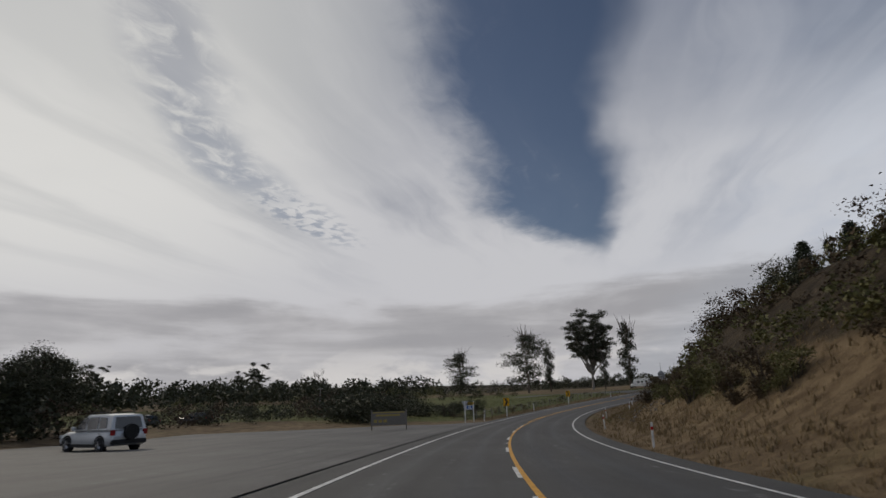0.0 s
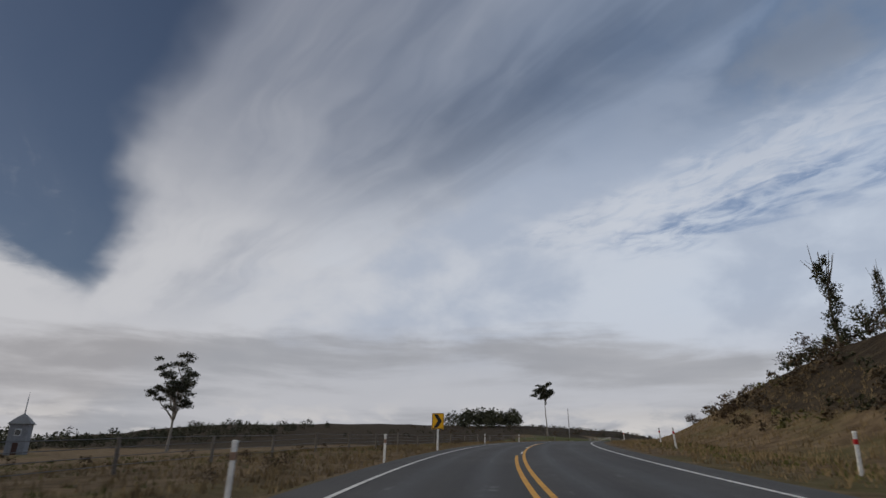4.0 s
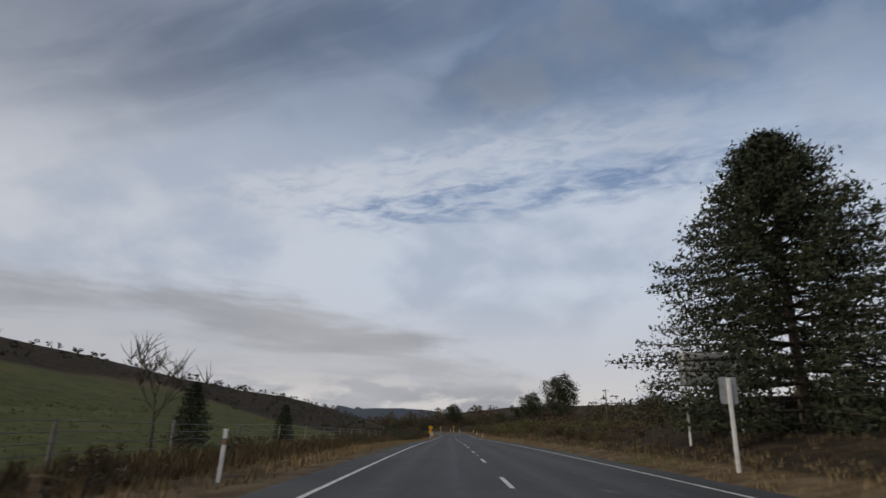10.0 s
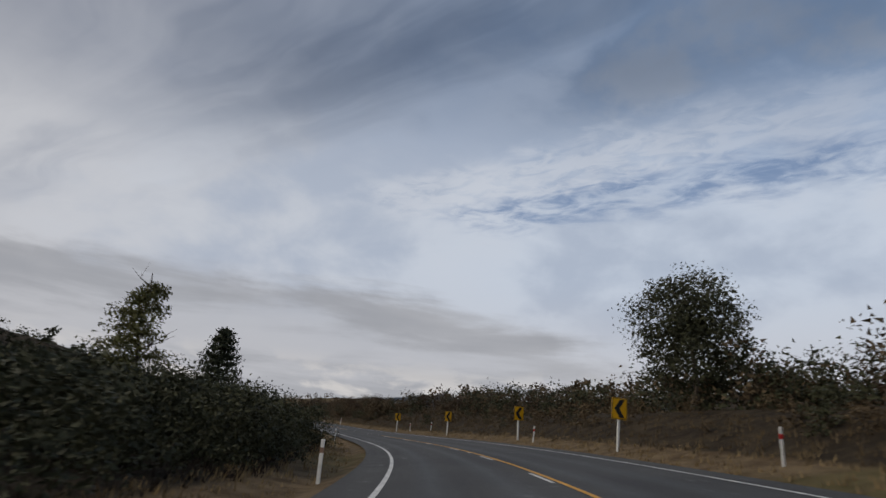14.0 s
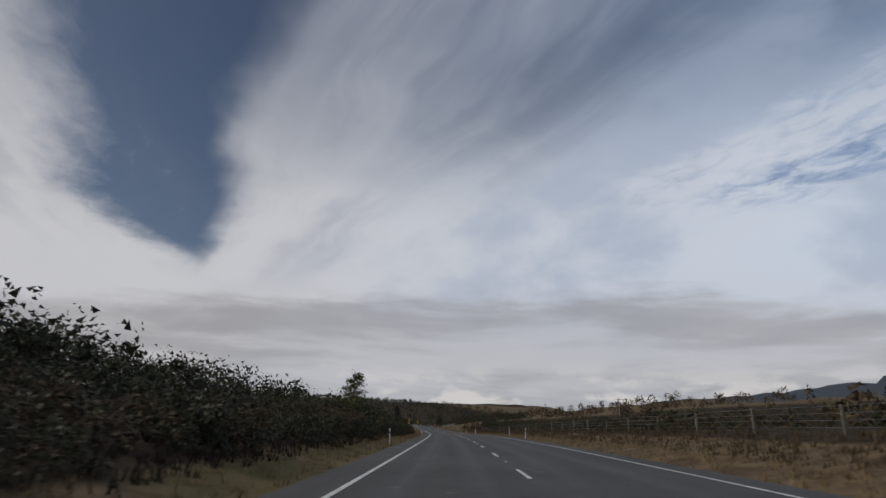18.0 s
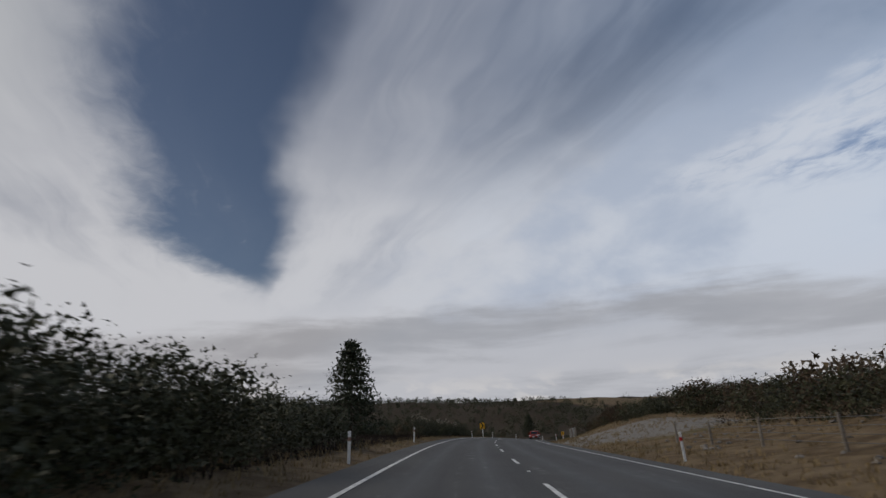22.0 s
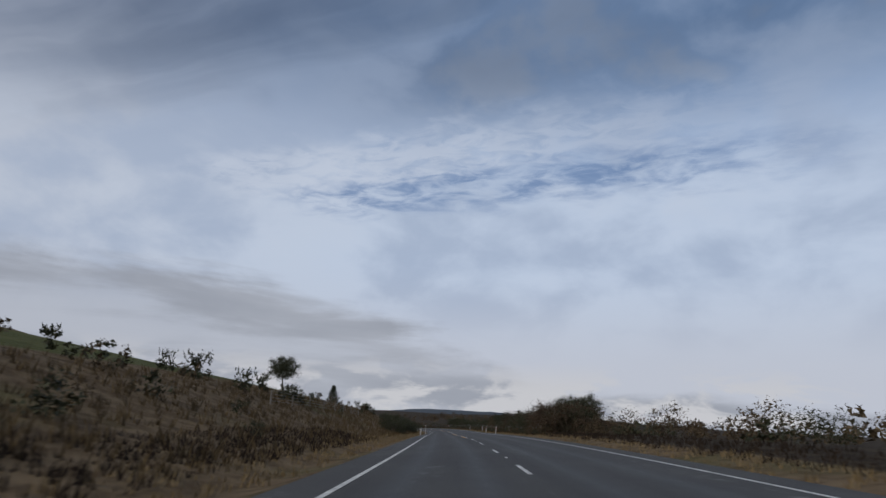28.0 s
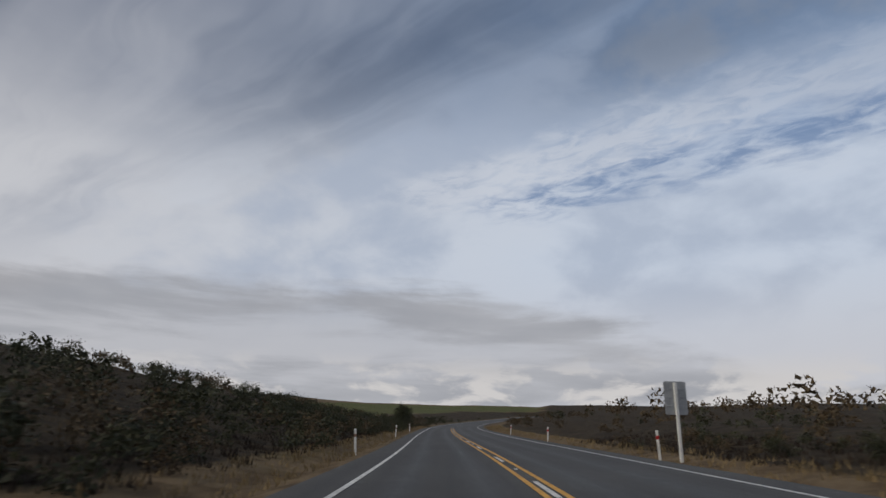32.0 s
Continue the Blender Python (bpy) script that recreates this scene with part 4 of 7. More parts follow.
# side, from, to chainage, nearest and farthest offset, how many, which kinds, least and greatest height
SCRUB = [(-1, 70, 84, 19, 28, 22, "d", 4.2, 6.0), (-1, 82, 104, 15, 34, 50, "d", 1.8, 3.4), (-1, 1498, 1514, 8.5, 14, 26, "d", 2.0, 3.2), (-1, 1512, 1516, 9, 10.5, 3, "r", 2.2, 2.6), (-1, 1150, 1235, 17, 40, 130, "ddo", 4.0, 7.0), (1, 1190, 1228, 15, 26, 22, "dd", 3.4, 5.0), (-1, 1365, 1402, 8.6, 16, 50, "ddd", 2.2, 3.6), (-1, 84, 106, 30, 42, 40, "ddr", 4.0, 6.0), (-1, 1020, 1150, 28, 62, 130, "ddd", 6.0, 9.0), (1, 1766, 1826, 12.8, 19, 60, "ddr", 3.8, 6.2), (1, 1765, 1990, 8.8, 12.5, 180, "ddb", 0.6, 1.4), (-1, 1560, 1590, 9, 20, 40, "dd", 1.4, 2.8), (-1, 900, 1040, 48, 84, 110, "d", 5.0, 8.0), (-1, 1625, 1720, 26, 50, 90, "ddr", 3.5, 6.5), (1, 1578, 1640, 15, 30, 60, "drd", 3.0, 4.8), (1, 1567, 1582, 9, 13, 16, "br", 1.0, 1.8),
         (-1, 1786, 1793, 9, 11.5, 6, "d", 2.6, 3.4), (-1, 1812, 1836, 9.5, 14, 16, "d", 2.6, 4.0), (-1, 1916, 1945, 10.5, 15, 16, "d", 3.2, 4.6), (1, 1905, 1928, 13, 19, 24, "d", 3.6, 5.2),
         (1, 62, 105, 17, 26, 70, "oobbr", 1.0, 2.4), (1, -40, 64, 11.5, 24, 230, "oooobbr", 1.1, 2.6), (1, -40, 130, 20, 46, 150, "ddorb", 2.2, 5.0), (1, 95, 280, 17, 32, 280, "bbodr", 0.9, 2.4), (1, 110, 285, 24, 46, 150, "ddbrd", 1.6, 4.2),
         (1, 270, 335, 16, 40, 50, "bdr", 1.2, 3.0), (1, 335, 660, 9.8, 20, 560, "oobbb", 0.8, 1.9), (1, 335, 470, 25, 40, 80, "rrdb", 5.0, 8.6),
         (1, 470, 556, 24, 38, 110, "rrbd", 6.0, 9.5), (1, 575, 660, 16, 32, 26, "rdb", 2.4, 4.6), (1, 655, 770, 9.2, 16, 190, "bbboo", 1.0, 2.4), (1, 660, 770, 18, 36, 30, "drb", 2.4, 4.8),
         (1, 765, 900, 11, 18, 130, "bbd", 1.0, 2.2), (1, 765, 900, 18, 40, 140, "drbd", 4.2, 7.2), (1, 895, 1000, 10.5, 24, 130, "brdb", 2.2, 5.0),
         (1, 1000, 1240, 12, 28, 190, "bbddb", 0.9, 2.3), (1, 1000, 1240, 30, 60, 50, "ddr", 2.6, 4.6), (1, 1262, 1335, 24, 40, 56, "drd", 3.0, 5.2), (1, 1312, 1345, 18, 30, 26, "ddr", 3.0, 4.6), (1, 1398, 1440, 13, 22, 40, "ddbr", 1.6, 3.0),
         (1, 1222, 1258, 10.5, 22, 80, "dbdr", 0.9, 2.0), (1, 1345, 1420, 24, 38, 60, "ddr", 3.6, 6.0), (1, 1340, 1440, 16, 44, 110, "ddrd", 2.4, 4.8), (1, 1425, 1560, 9, 22, 170, "bdrd", 0.7, 2.0), (1, 1440, 1560, 20, 36, 46, "dddo", 3.0, 5.2),
         (1, 1560, 1770, 14, 36, 110, "bdrd", 1.6, 4.0), (1, 1585, 1660, 10, 15, 50, "dbr", 0.8, 1.6), (1, 1765, 1898, 12.5, 30, 130, "dddb", 2.2, 4.6), (1, 1928, 1992, 13, 30, 60, "ddb", 0.9, 1.8), (1, 1990, 2200, 11, 30, 70, "dbb", 1.0, 2.6),
         (-1, -20, 40, 36, 50, 50, "ddd", 4.6, 8.2), (-1, 30, 110, 34, 60, 80, "ddr", 2.2, 4.6), (-1, 78, 150, 8.5, 14, 40, "db", 0.6, 1.4), (-1, 90, 200, 60, 110, 70, "ddo", 2.5, 6), (-1, 190, 330, 8.5, 20, 60, "bb", 0.5, 1.0),
         (-1, 505, 640, 9, 13, 70, "bbd", 0.6, 1.5), (-1, 625, 703, 8.4, 18, 120, "ddbb", 1.0, 2.3), (-1, 716, 786, 8.6, 16, 140, "dbb", 1.0, 2.2), (-1, 786, 826, 8.6, 20, 110, "ddd", 2.2, 3.6), (-1, 822, 872, 8.8, 13, 70, "dbb", 0.6, 1.2), (-1, 770, 860, 20, 60, 110, "dbd", 0.8, 2.2), (-1, 630, 734, 18, 56, 230, "dbd", 0.7, 1.6), (-1, 380, 720, 54, 120, 420, "db", 0.9, 2.2), (-1, 860, 960, 9, 18, 74, "bbd", 0.7, 1.6),
         (-1, 955, 1232, 9, 17, 250, "ddbb", 1.5, 2.9), (-1, 1095, 1160, 13, 24, 60, "ddo", 2.8, 5.2), (1, 1095, 1215, 19, 32, 60, "dbr", 2.6, 4.4), (1, 1828, 1862, 12.6, 17, 14, "d", 3.4, 4.8), (-1, 960, 1240, 20, 46, 80, "ddd", 2.8, 5.6), (-1, 1262, 1302, 24, 50, 60, "dd", 3.4, 6.2), (-1, 1300, 1326, 8.6, 15, 44, "ddd", 1.8, 3.6), (-1, 1298, 1311, 8.8, 13, 16, "d", 3.2, 4.4), (-1, 1352, 1445, 8.6, 15, 120, "dddb", 1.1, 2.2),
         (-1, 1440, 1600, 9, 14, 50, "db", 0.7, 1.7), (-1, 1440, 1600, 42, 95, 54, "ddr", 2.8, 6.5), (-1, 1600, 1725, 10, 24, 66, "bdd", 0.9, 2.4), (-1, 1725, 1835, 15, 30, 34, "bds", 0.9, 2.2),
         (-1, 1822, 1960, 9, 16, 100, "dddd", 1.6, 3.4), (-1, 1955, 2150, 8.4, 42, 360, "dddb", 1.2, 3.0), (-1, 2010, 2200, 6.9, 9, 10, "d", 1.0, 2.0), (-1, 866, 960, 8.6, 13, 110, "dbrr", 1.2, 1.9), (-1, 1030, 1235, 8.6, 14, 210, "ddbd", 1.3, 2.3), (-1, 880, 990, 60, 84, 70, "d", 5.0, 8.0), (-1, 1562, 1622, 9.0, 26, 130, "ddd", 1.2, 2.6), (-1, 1960, 2020, 8.8, 20, 70, "dddb", 1.2, 2.4)]
CLEARINGS = [(1, 1340, 1378, 6, 24), (-1, 700, 716, 6, 24), (1, 1022, 1045, 6, 18), (-1, 162, 182, 4, 40), (1, 552, 580, 6, 20), (-1, 1246, 1264, 6, 20), (1, 1375, 1398, 6, 16), (1, 562, 575, 6, 14)]
rest = {k: [] for k in GROWTH}
singles = 0
for side, s0, s1, l0, l1, n, kinds, h0, h1 in SCRUB:
    for i in range(n):
        s, l, h = rng.uniform(s0, s1), l0 + (l1 - l0) * rng.uniform() ** 1.15, rng.uniform(h0, h1)
        if any(side == c[0] and c[1] < s < c[2] and c[3] < l < c[4] for c in CLEARINGS):
            continue
        k = kinds[int(rng.integers(len(kinds)))]
        m = spot(s, side * l, rng.uniform(0, 360), h, 0.05 * h) @ Matrix.Diagonal((rng.uniform(0.95, 1.35), rng.uniform(0.95, 1.35), 1, 1))
        # the nearest rows are shrubs of their own, the thicket behind them is joined
        if singles < 300 and l < l0 + 2.6 and l < 17 and h > 0.9:
            (NEAR_TALL[k][singles % 2] if h > 2.6 else NEAR_SHRUBS[k][singles % 3]).put(m)
            singles += 1
        else:
            rest[k].append((m, SHAPES[k, "low" if h < 2.6 else "tall", 0 if l < 11 else 1 if l < 16 else 2 if l < 25 else 3][i % 3]))
for k, poses in rest.items():
    vs, fs, count = [], [], 0
    for m, (v, f) in poses:
        a = np.array(m)
        vs.append(v @ a[:3, :3].T + a[:3, 3])
        fs.append(f + count)
        count += len(v)
    tagged(new("thicket", tri_mesh("thicket", np.concatenate(vs), np.concatenate(fs), GROWTH[k][0])), "roadside thicket of " + GROWTH[k][1].split(" on ")[0] + " growth", "scrub", kind="stuff")


def limbs(shape, base, top, radius, forks, reach, rise, sides=7, wobble=0.06):
    """A leaning trunk with side limbs; returns the tips."""
    base, top = np.array(base, float), np.array(top, float)
    length = np.linalg.norm(top - base)
    pts = [base + (top - base) * t + rng.normal(size=3) * (wobble * length * 0.3, wobble * length * 0.3, 0) * (0 < t < 1) for t in np.linspace(0, 1, 6)]
    shape.tube(pts, [radius * (1.25 if i == 0 else 1 - 0.15 * i) for i in range(6)], sides)
    tips = [pts[-1]]
    for k in range(forks):
        t = rng.uniform(0.35, 0.95)
        p = base + (top - base) * t
        a = 2.4 * k + rng.uniform(-0.4, 0.4)
        r = reach * rng.uniform(0.6, 1.1)
        e = p + (r * math.cos(a), r * math.sin(a), rise * rng.uniform(0.6, 1.2))
        mid = (p + e) / 2 + (0, 0, -0.08 * r)
        q = radius * (1 - 0.7 * t)
        shape.tube([p, mid, e], [q * 0.6, q * 0.4, q * 0.18], 5)
        tips.append(e)
        for j in range(2):
            f = e + rng.normal(size=3) * r * 0.35 + (0, 0, r * 0.2)
            shape.tube([mid, (mid + f) / 2 + rng.normal(size=3) * 0.03 * r, f], [q * 0.3, q * 0.2, q * 0.08], 4)
            tips.append(f)
    return tips


def tree(label, parts_of, category="tree"):
    def build():
        root = thing("tree", label, category)
        for name, shape, mat in parts_of():
            part(name, shape, mat, root)
        return root
    return Kind(build)


def gum(h, clump, per_tip, forks=7, clear=0.45, spread=0.27):
    def build():
        wood, crown = Shape(), Shape()
        tips = limbs(wood, (0, 0, -0.3), (0.03 * h, 0, h * 0.62), h * 0.016, 0, 0, 0, 7, 0.015)
        for k in range(forks):
            a = 2.4 * k + rng.uniform(-0.3, 0.3)
            b = (0.02 * h, 0, h * clear * rng.uniform(0.85, 1.2))
            low = max(0.40, clear + 0.06)
            z = low + (0.94 - low) * (k + 0.5) / forks
            mid, half = (low + 0.96) / 2 - 0.04, (0.96 - low) / 2 + 0.06
            r = spread * h * math.sqrt(max(0.04, 1 - ((z - mid) / half) ** 2)) * rng.uniform(0.45, 1.05)
            e = (r * math.cos(a), r * math.sin(a), h * z)
            tips += limbs(wood, b, e, h * 0.011, 3, h * 0.10, h * 0.06, 6, 0.12)
        for t in tips[1:]:
            r = clump * h * rng.uniform(0.7, 1.25)
            crown.leaves(on_shell(per_tip, t, (r, r, r * 0.55), 0.25, -0.6), 0.0095 * h, 0.4, 0, 1.9)
        return [("trunk", wood, M_GUM_BARK), ("crown", crown, M_LEAF_GUM)]
    return build


def column_tree(h, width, count, dead=0, mat=M_LEAF_GUM):
    """A narrow upright tree; dead: bare shoots above the crown."""
    def build():
        wood, crown = Shape(), Shape()
        limbs(wood, (0, 0, -0.3), (0, 0, h * 0.97), h * 0.016, 10, width * h * 0.8, h * 0.10)
        for k in range(16):
            z = h * (0.16 + 0.70 * (k / 15))
            r = width * h * (0.5 + 0.5 * math.sin(math.pi * (k + 2) / 18)) * rng.uniform(0.7, 1.1)
            a = rng.uniform(0, 6.28)
            c = (r * 0.55 * math.cos(a), r * 0.55 * math.sin(a), z)
            crown.leaves(on_shell(count // 16, c, (r * 0.8, r * 0.8, h * 0.07), 0.2, -0.8), 0.0135 * h, 0.4, 0.3, 1.8)
        for k in range(dead):
            a, l = rng.uniform(0, 6.28), rng.uniform(0.2, 0.36) * h
            p = np.array((0.05 * h * math.cos(a), 0.05 * h * math.sin(a), h * rng.uniform(0.55, 0.75)))
            e = p + (0.10 * h * math.cos(a) * rng.uniform(.2, 1.2), 0.10 * h * math.sin(a) * rng.uniform(.2, 1.2), l)
            wood.tube([p, (p + e) / 2 + rng.normal(size=3) * 0.01 * h, e], [0.006 * h, 0.004 * h, 0.0015 * h], 4)
        return [("trunk", wood, M_BARK), ("crown", crown, mat)]
    return build


def round_tree(h, width, count, mat, bottom=0.12, lumps_n=26, bark=M_BARK, dense=True):
    """A broad uneven crown of leafy sprays on branching wood."""
    def build():
        wood, crown = Shape(), Shape()
        limbs(wood, (0, 0, -0.3), (0, 0, h * 0.8), h * 0.022, 11, width * h * 0.5, h * 0.10)
        for k in range(lumps_n):
            t = (k + 0.5) / lumps_n
            up, a = 1 - 2 * t, 2.399 * k
            flat = math.sqrt(max(0.0, 1 - up * up))
            reach = rng.uniform(0.55, 0.86)
            mid, half = h * (bottom + 1) / 2, h * (1 - bottom) / 2
            r = width * h * rng.uniform(0.26, 0.42)
            c = np.array((width * h * flat * reach * math.cos(a), width * h * flat * reach * math.sin(a), mid + half * up * reach))
            if dense:
                crown.leaves(on_shell(count // lumps_n // 3, c, (r * 0.7, r * 0.7, r * 0.55), 0.1, -0.9), 0.017 * h, 0.5, 0.1, 1.2)
            crown.leaves(on_shell(count // lumps_n, c, (r, r, r * 0.75), 0.25, -0.9), 0.0098 * h, 0.5, 0.2, 1.6)
        if dense:
            crown.leaves(on_shell(count * 2 // 3, (0, 0, h * (bottom + 1) / 2), (width * h * 0.7, width * h * 0.7, h * (1 - bottom) * 0.36), 0.1, -0.9), 0.016 * h, 0.5, 0.2, 1.5)
        return [("trunk", wood, bark), ("crown", crown, mat)]
    return build


def conifer(h, width, count, bottom=0.06, tiers=13):
    """Whorls of drooping needle boughs, each narrower than the one below."""
    def build():
        wood, crown = Shape(), Shape()
        wood.tube([(0, 0, -0.3), (0, 0, h * 0.5), (0, 0, h)], [h * 0.02, h * 0.012, h * 0.002], 7)
        each = max(8, count // (tiers * 9))
        for k in range(tiers):
            f = k / (tiers - 1)
            z, r = h * (bottom + (0.97 - bottom) * f), width * h * (1 - f) ** 0.62 * (0.55 + 0.45 * min(1, (f + 0.12) / 0.2)) + 0.02 * h
            for j in range(9):
                a = 2 * math.pi * (j / 9) + k * 0.7 + rng.uniform(-.2, .2)
                q = r * rng.uniform(0.72, 1.1)
                e = np.array((q * math.cos(a), q * math.sin(a), z + 0.03 * h - 0.10 * q))
                b = np.array((0, 0, z))
                wood.tube([b, (b + e) / 2, e], [0.005 * h, 0.003 * h, 0.001 * h], 4, False)
                along = rng.uniform(0.25, 1.0, (each, 1))
                pts = b + (e - b) * along + rng.normal(size=(each, 3)) * ((0.035 * h, 0.035 * h, 0.022 * h) if count < 20000 else (0.021 * h, 0.021 * h, 0.012 * h))
                crown.leaves(pts, (0.019 if count < 20000 else 0.0078) * h, 0.4, 0.4, 1.8)
        return [("trunk", wood, M_BARK), ("crown", crown, M_NEEDLE)]
    return build


def bare_tree(h):
    def build():
        wood = Shape()
        tips = limbs(wood, (0, 0, -0.2), (0, 0, h * 0.5), h * 0.016, 6, h * 0.2, h * 0.3)
        for t in tips:
            for _ in range(5):
                e = t + rng.normal(size=3) * (0.08 * h, 0.08 * h, 0.03 * h) + (0, 0, 0.14 * h)
                wood.tube([t, (t + e) / 2 + rng.normal(size=3) * 0.01 * h, e], [0.004 * h, 0.003 * h, 0.001 * h], 4, False)
        return [("trunk", wood, M_BARK)]
    return build


BIG_GUM = tree("tall spreading gum tree with open dark crown", gum(38, 0.058, 105, 26, 0.20, 0.31))
LONE_GUM = tree("lone gum tree with clumped crown in the paddock", gum(24, 0.058, 130, 8, 0.34, 0.2))
UMBRELLA = tree("tall thin gum tree with a small umbrella crown", gum(22, 0.060, 150, 7, 0.60, 0.15))
POPLAR = tree("narrow upright gum tree with bare top twigs", column_tree(27, 0.13, 3600, 9))
DEAD_TOP = tree("dark bushy tree with dead bare shoots on top", column_tree(29, 0.36, 6500, 26, M_LEAF_DARK))
SPIRE = tree("ragged narrow tree with a dead spire", column_tree(18, 0.10, 1800, 6, M_LEAF_DARK))
BIG_FIR = tree("large dense dark green conifer beside the road", conifer(17.5, 0.60, 66000, 0.02, 24))
FIR = tree("small dark green conifer", conifer(9, 0.40, 7000, 0.05, 13))
ROUND = tree("broad dark leafy tree with a rounded crown", round_tree(13, 0.42, 8000, M_LEAF_DARK, 0.02, 38))
OPEN = tree("open leafy tree with visible branches", round_tree(9, 0.50, 9000, M_LEAF_DARK, 0.22, 26, M_BARK, True))
RED_PINE = tree("reddish brown pine with a flat windswept crown", round_tree(8, 0.42, 3600, M_RUST, 0.5, 18))
BARE = tree("leafless grey tree with fine upright twigs", bare_tree(7))
TALL_LEAFY = tree("tall leafy poplar beside the scrub", column_tree(14, 0.23, 6000, 0, M_LEAF_GREEN))
SCRUB_TREE = tree("brown-leaved scrub tree with a dense uneven crown", round_tree(11, 0.40, 5000, M_RUST, 0.06))
for kind, s, lat, size in ((SCRUB_TREE, 447, 31, 1.08), (SCRUB_TREE, 455, 27, 0.98), (SCRUB_TREE, 463, 29, 1.02), (SCRUB_TREE, 470, 25, 0.98), (SCRUB_TREE, 479, 28, 1.03), (SCRUB_TREE, 506, 23, 1.15), (SCRUB_TREE, 513, 24, 1.03), (SCRUB_TREE, 500, 27, 1.21), (SCRUB_TREE, 520, 20, 0.86), (SCRUB_TREE, 529, 24, 0.80), (SCRUB_TREE, 538, 20, 0.69), (SCRUB_TREE, 492, 24, 1.15),
                           (BIG_GUM, 242, -87, 1), (POPLAR, 218, -41, 1), (POPLAR, 236, -72, 0.62), (POPLAR, 226, -92, 0.8), (DEAD_TOP, 218, -95, 1), (DEAD_TOP, 200, -112, 0.7), (LONE_GUM, 308, -98, 1),
                           (UMBRELLA, 440, -57, 0.95), (ROUND, 410, 33, 1.08), (ROUND, 424, 34, 0.8), (RED_PINE, 398, 20, 1.0), (SPIRE, 266, 28, 0.55), (SPIRE, 262, 31, 0.32), (SPIRE, 258, 33, 0.35), (BIG_FIR, 570, 16.0, 0.90), (ROUND, 757, -9.6, 0.34),
                           (RED_PINE, 551, -15.6, 1), (FIR, 572, -15, 0.34), (BARE, 566, -14, 0.8), (FIR, 590, -15, 0.3), (ROUND, 768, 45, 1.5), (ROUND, 760, 30.5, 0.95), (ROUND, 702, 28, 0.52), (ROUND, 690, 24, 0.55),
                           (ROUND, 818, 17, 0.86), (TALL_LEAFY, 806, -15.6, 0.45), (FIR, 812, -13.4, 0.55), (TALL_LEAFY, 1110.5, -14.6, 0.55), (FIR, 1348, -13.2, 0.95), (OPEN, 1285, -30, 1.15), (OPEN, 1222, -34, 0.6), (FIR, 1277, -33, 0.95), (FIR, 1271, -36, 1.05), (FIR, 1268, -31, 0.8),
                           (OPEN, 1797, -31.5, 0.72), (FIR, 1878, -33.5, 0.62), (OPEN, 1905, -22, 0.5), (ROUND, 1965, -24, 0.36), (LONE_GUM, 160, -190, 0.6), (LONE_GUM, 120, -165, 0.62), (POPLAR, 110, -200, 0.5), (LONE_GUM, 150, -150, 0.7),
                           (BARE, 170, -160, 2.2), (FIR, 95, -150, 1.3), (FIR, 120, 46, 1.2), (ROUND, 70, 44, 0.6), (SPIRE, 100, 40, 0.5), (LONE_GUM, 60, 46, 0.3), (FIR, 96, 36, 0.9), (ROUND, 47, -43, 0.66), (ROUND, 41, -39, 0.55), (ROUND, 54, -50, 0.7), (ROUND, 33, -38, 0.6), (ROUND, 20, 46, 0.7), (ROUND, 45, 42, 0.5),
                           (ROUND, 1660, -20, 0.3), (ROUND, 1330, 36, 0.4), (ROUND, 1302, 34, 0.38), (FIR, 1560, -62, 1.1), (ROUND, 1580, -44, 0.45), (ROUND, 2060, -9, 0.35),
                           (FIR, 745, 22, 0.6), (FIR, 752, 30, 0.5), (ROUND, 660, 40, 0.5), (ROUND, 1030, 40, 0.35), (ROUND, 780, 24, 0.4), (BIG_FIR, 1617, -42.6, 0.66), (BIG_FIR, 1622, -46, 0.5), (ROUND, 1540, 24, 0.42), (ROUND, 1537, 28, 0.45), (ROUND, 1543, 31, 0.45), (ROUND, 1530, 33, 0.5), (ROUND, 1525, 36, 0.5), (ROUND, 1548, 22, 0.38), (ROUND, 1843, 14.6, 0.40), (ROUND, 1837, 17.5, 0.43), (ROUND, 1857, 14.2, 0.36), (ROUND, 1783, 17, 0.48), (ROUND, 1790, 20, 0.55), (ROUND, 1776, 19, 0.5), (ROUND, 1798, 17, 0.42), (FIR, 1604, -44, 0.9), (ROUND, 1590, 20, 0.5)):
    kind.put(spot(s, lat, rng.uniform(0, 360), size))


# ---- woods and rough growth too many to count ----
def woods(name, label, places, mat, leaf=0.9, per=44):
    """Crowns of a far wood, as ragged heaps of foliage on the ground."""
    sh = Shape()
    for x, y, h in places:
        w = h * rng.uniform(0.35, 0.55)
        sh.leaves(on_shell(per, (x, y, h * 0.5), (w, w, h * 0.55), 0.55, -0.7), leaf * h / 7, 0.4, 0.2, 1.5)
    co = np.array(sh.v)
    ground = np.repeat(wide_z([p[0] for p in places], [p[1] for p in places])[0], len(sh.v) // len(places))
    co[:, 2] += ground
    sh.v = (co * SC).tolist()
    return tagged(new(name, sh.mesh(name, mat)), label, "trees", kind="stuff")


def strip(n, s0, s1, l0, l1, h0, h1):
    s, l = rng.uniform(s0, s1, n), rng.uniform(l0, l1, n)
    x, y = plan(s, l)
    return list(zip(x, y, rng.uniform(h0, h1, n)))


def around(n, cx, cy, a, b, turn, h0, h1):
    p, q = rng.uniform(-a, a, n), rng.uniform(-b, b, n)
    c, d = math.cos(radians(turn)), math.sin(radians(turn))
    return list(zip(cx + p * c - q * d, cy + p * d + q * c, rng.uniform(h0, h1, n)))


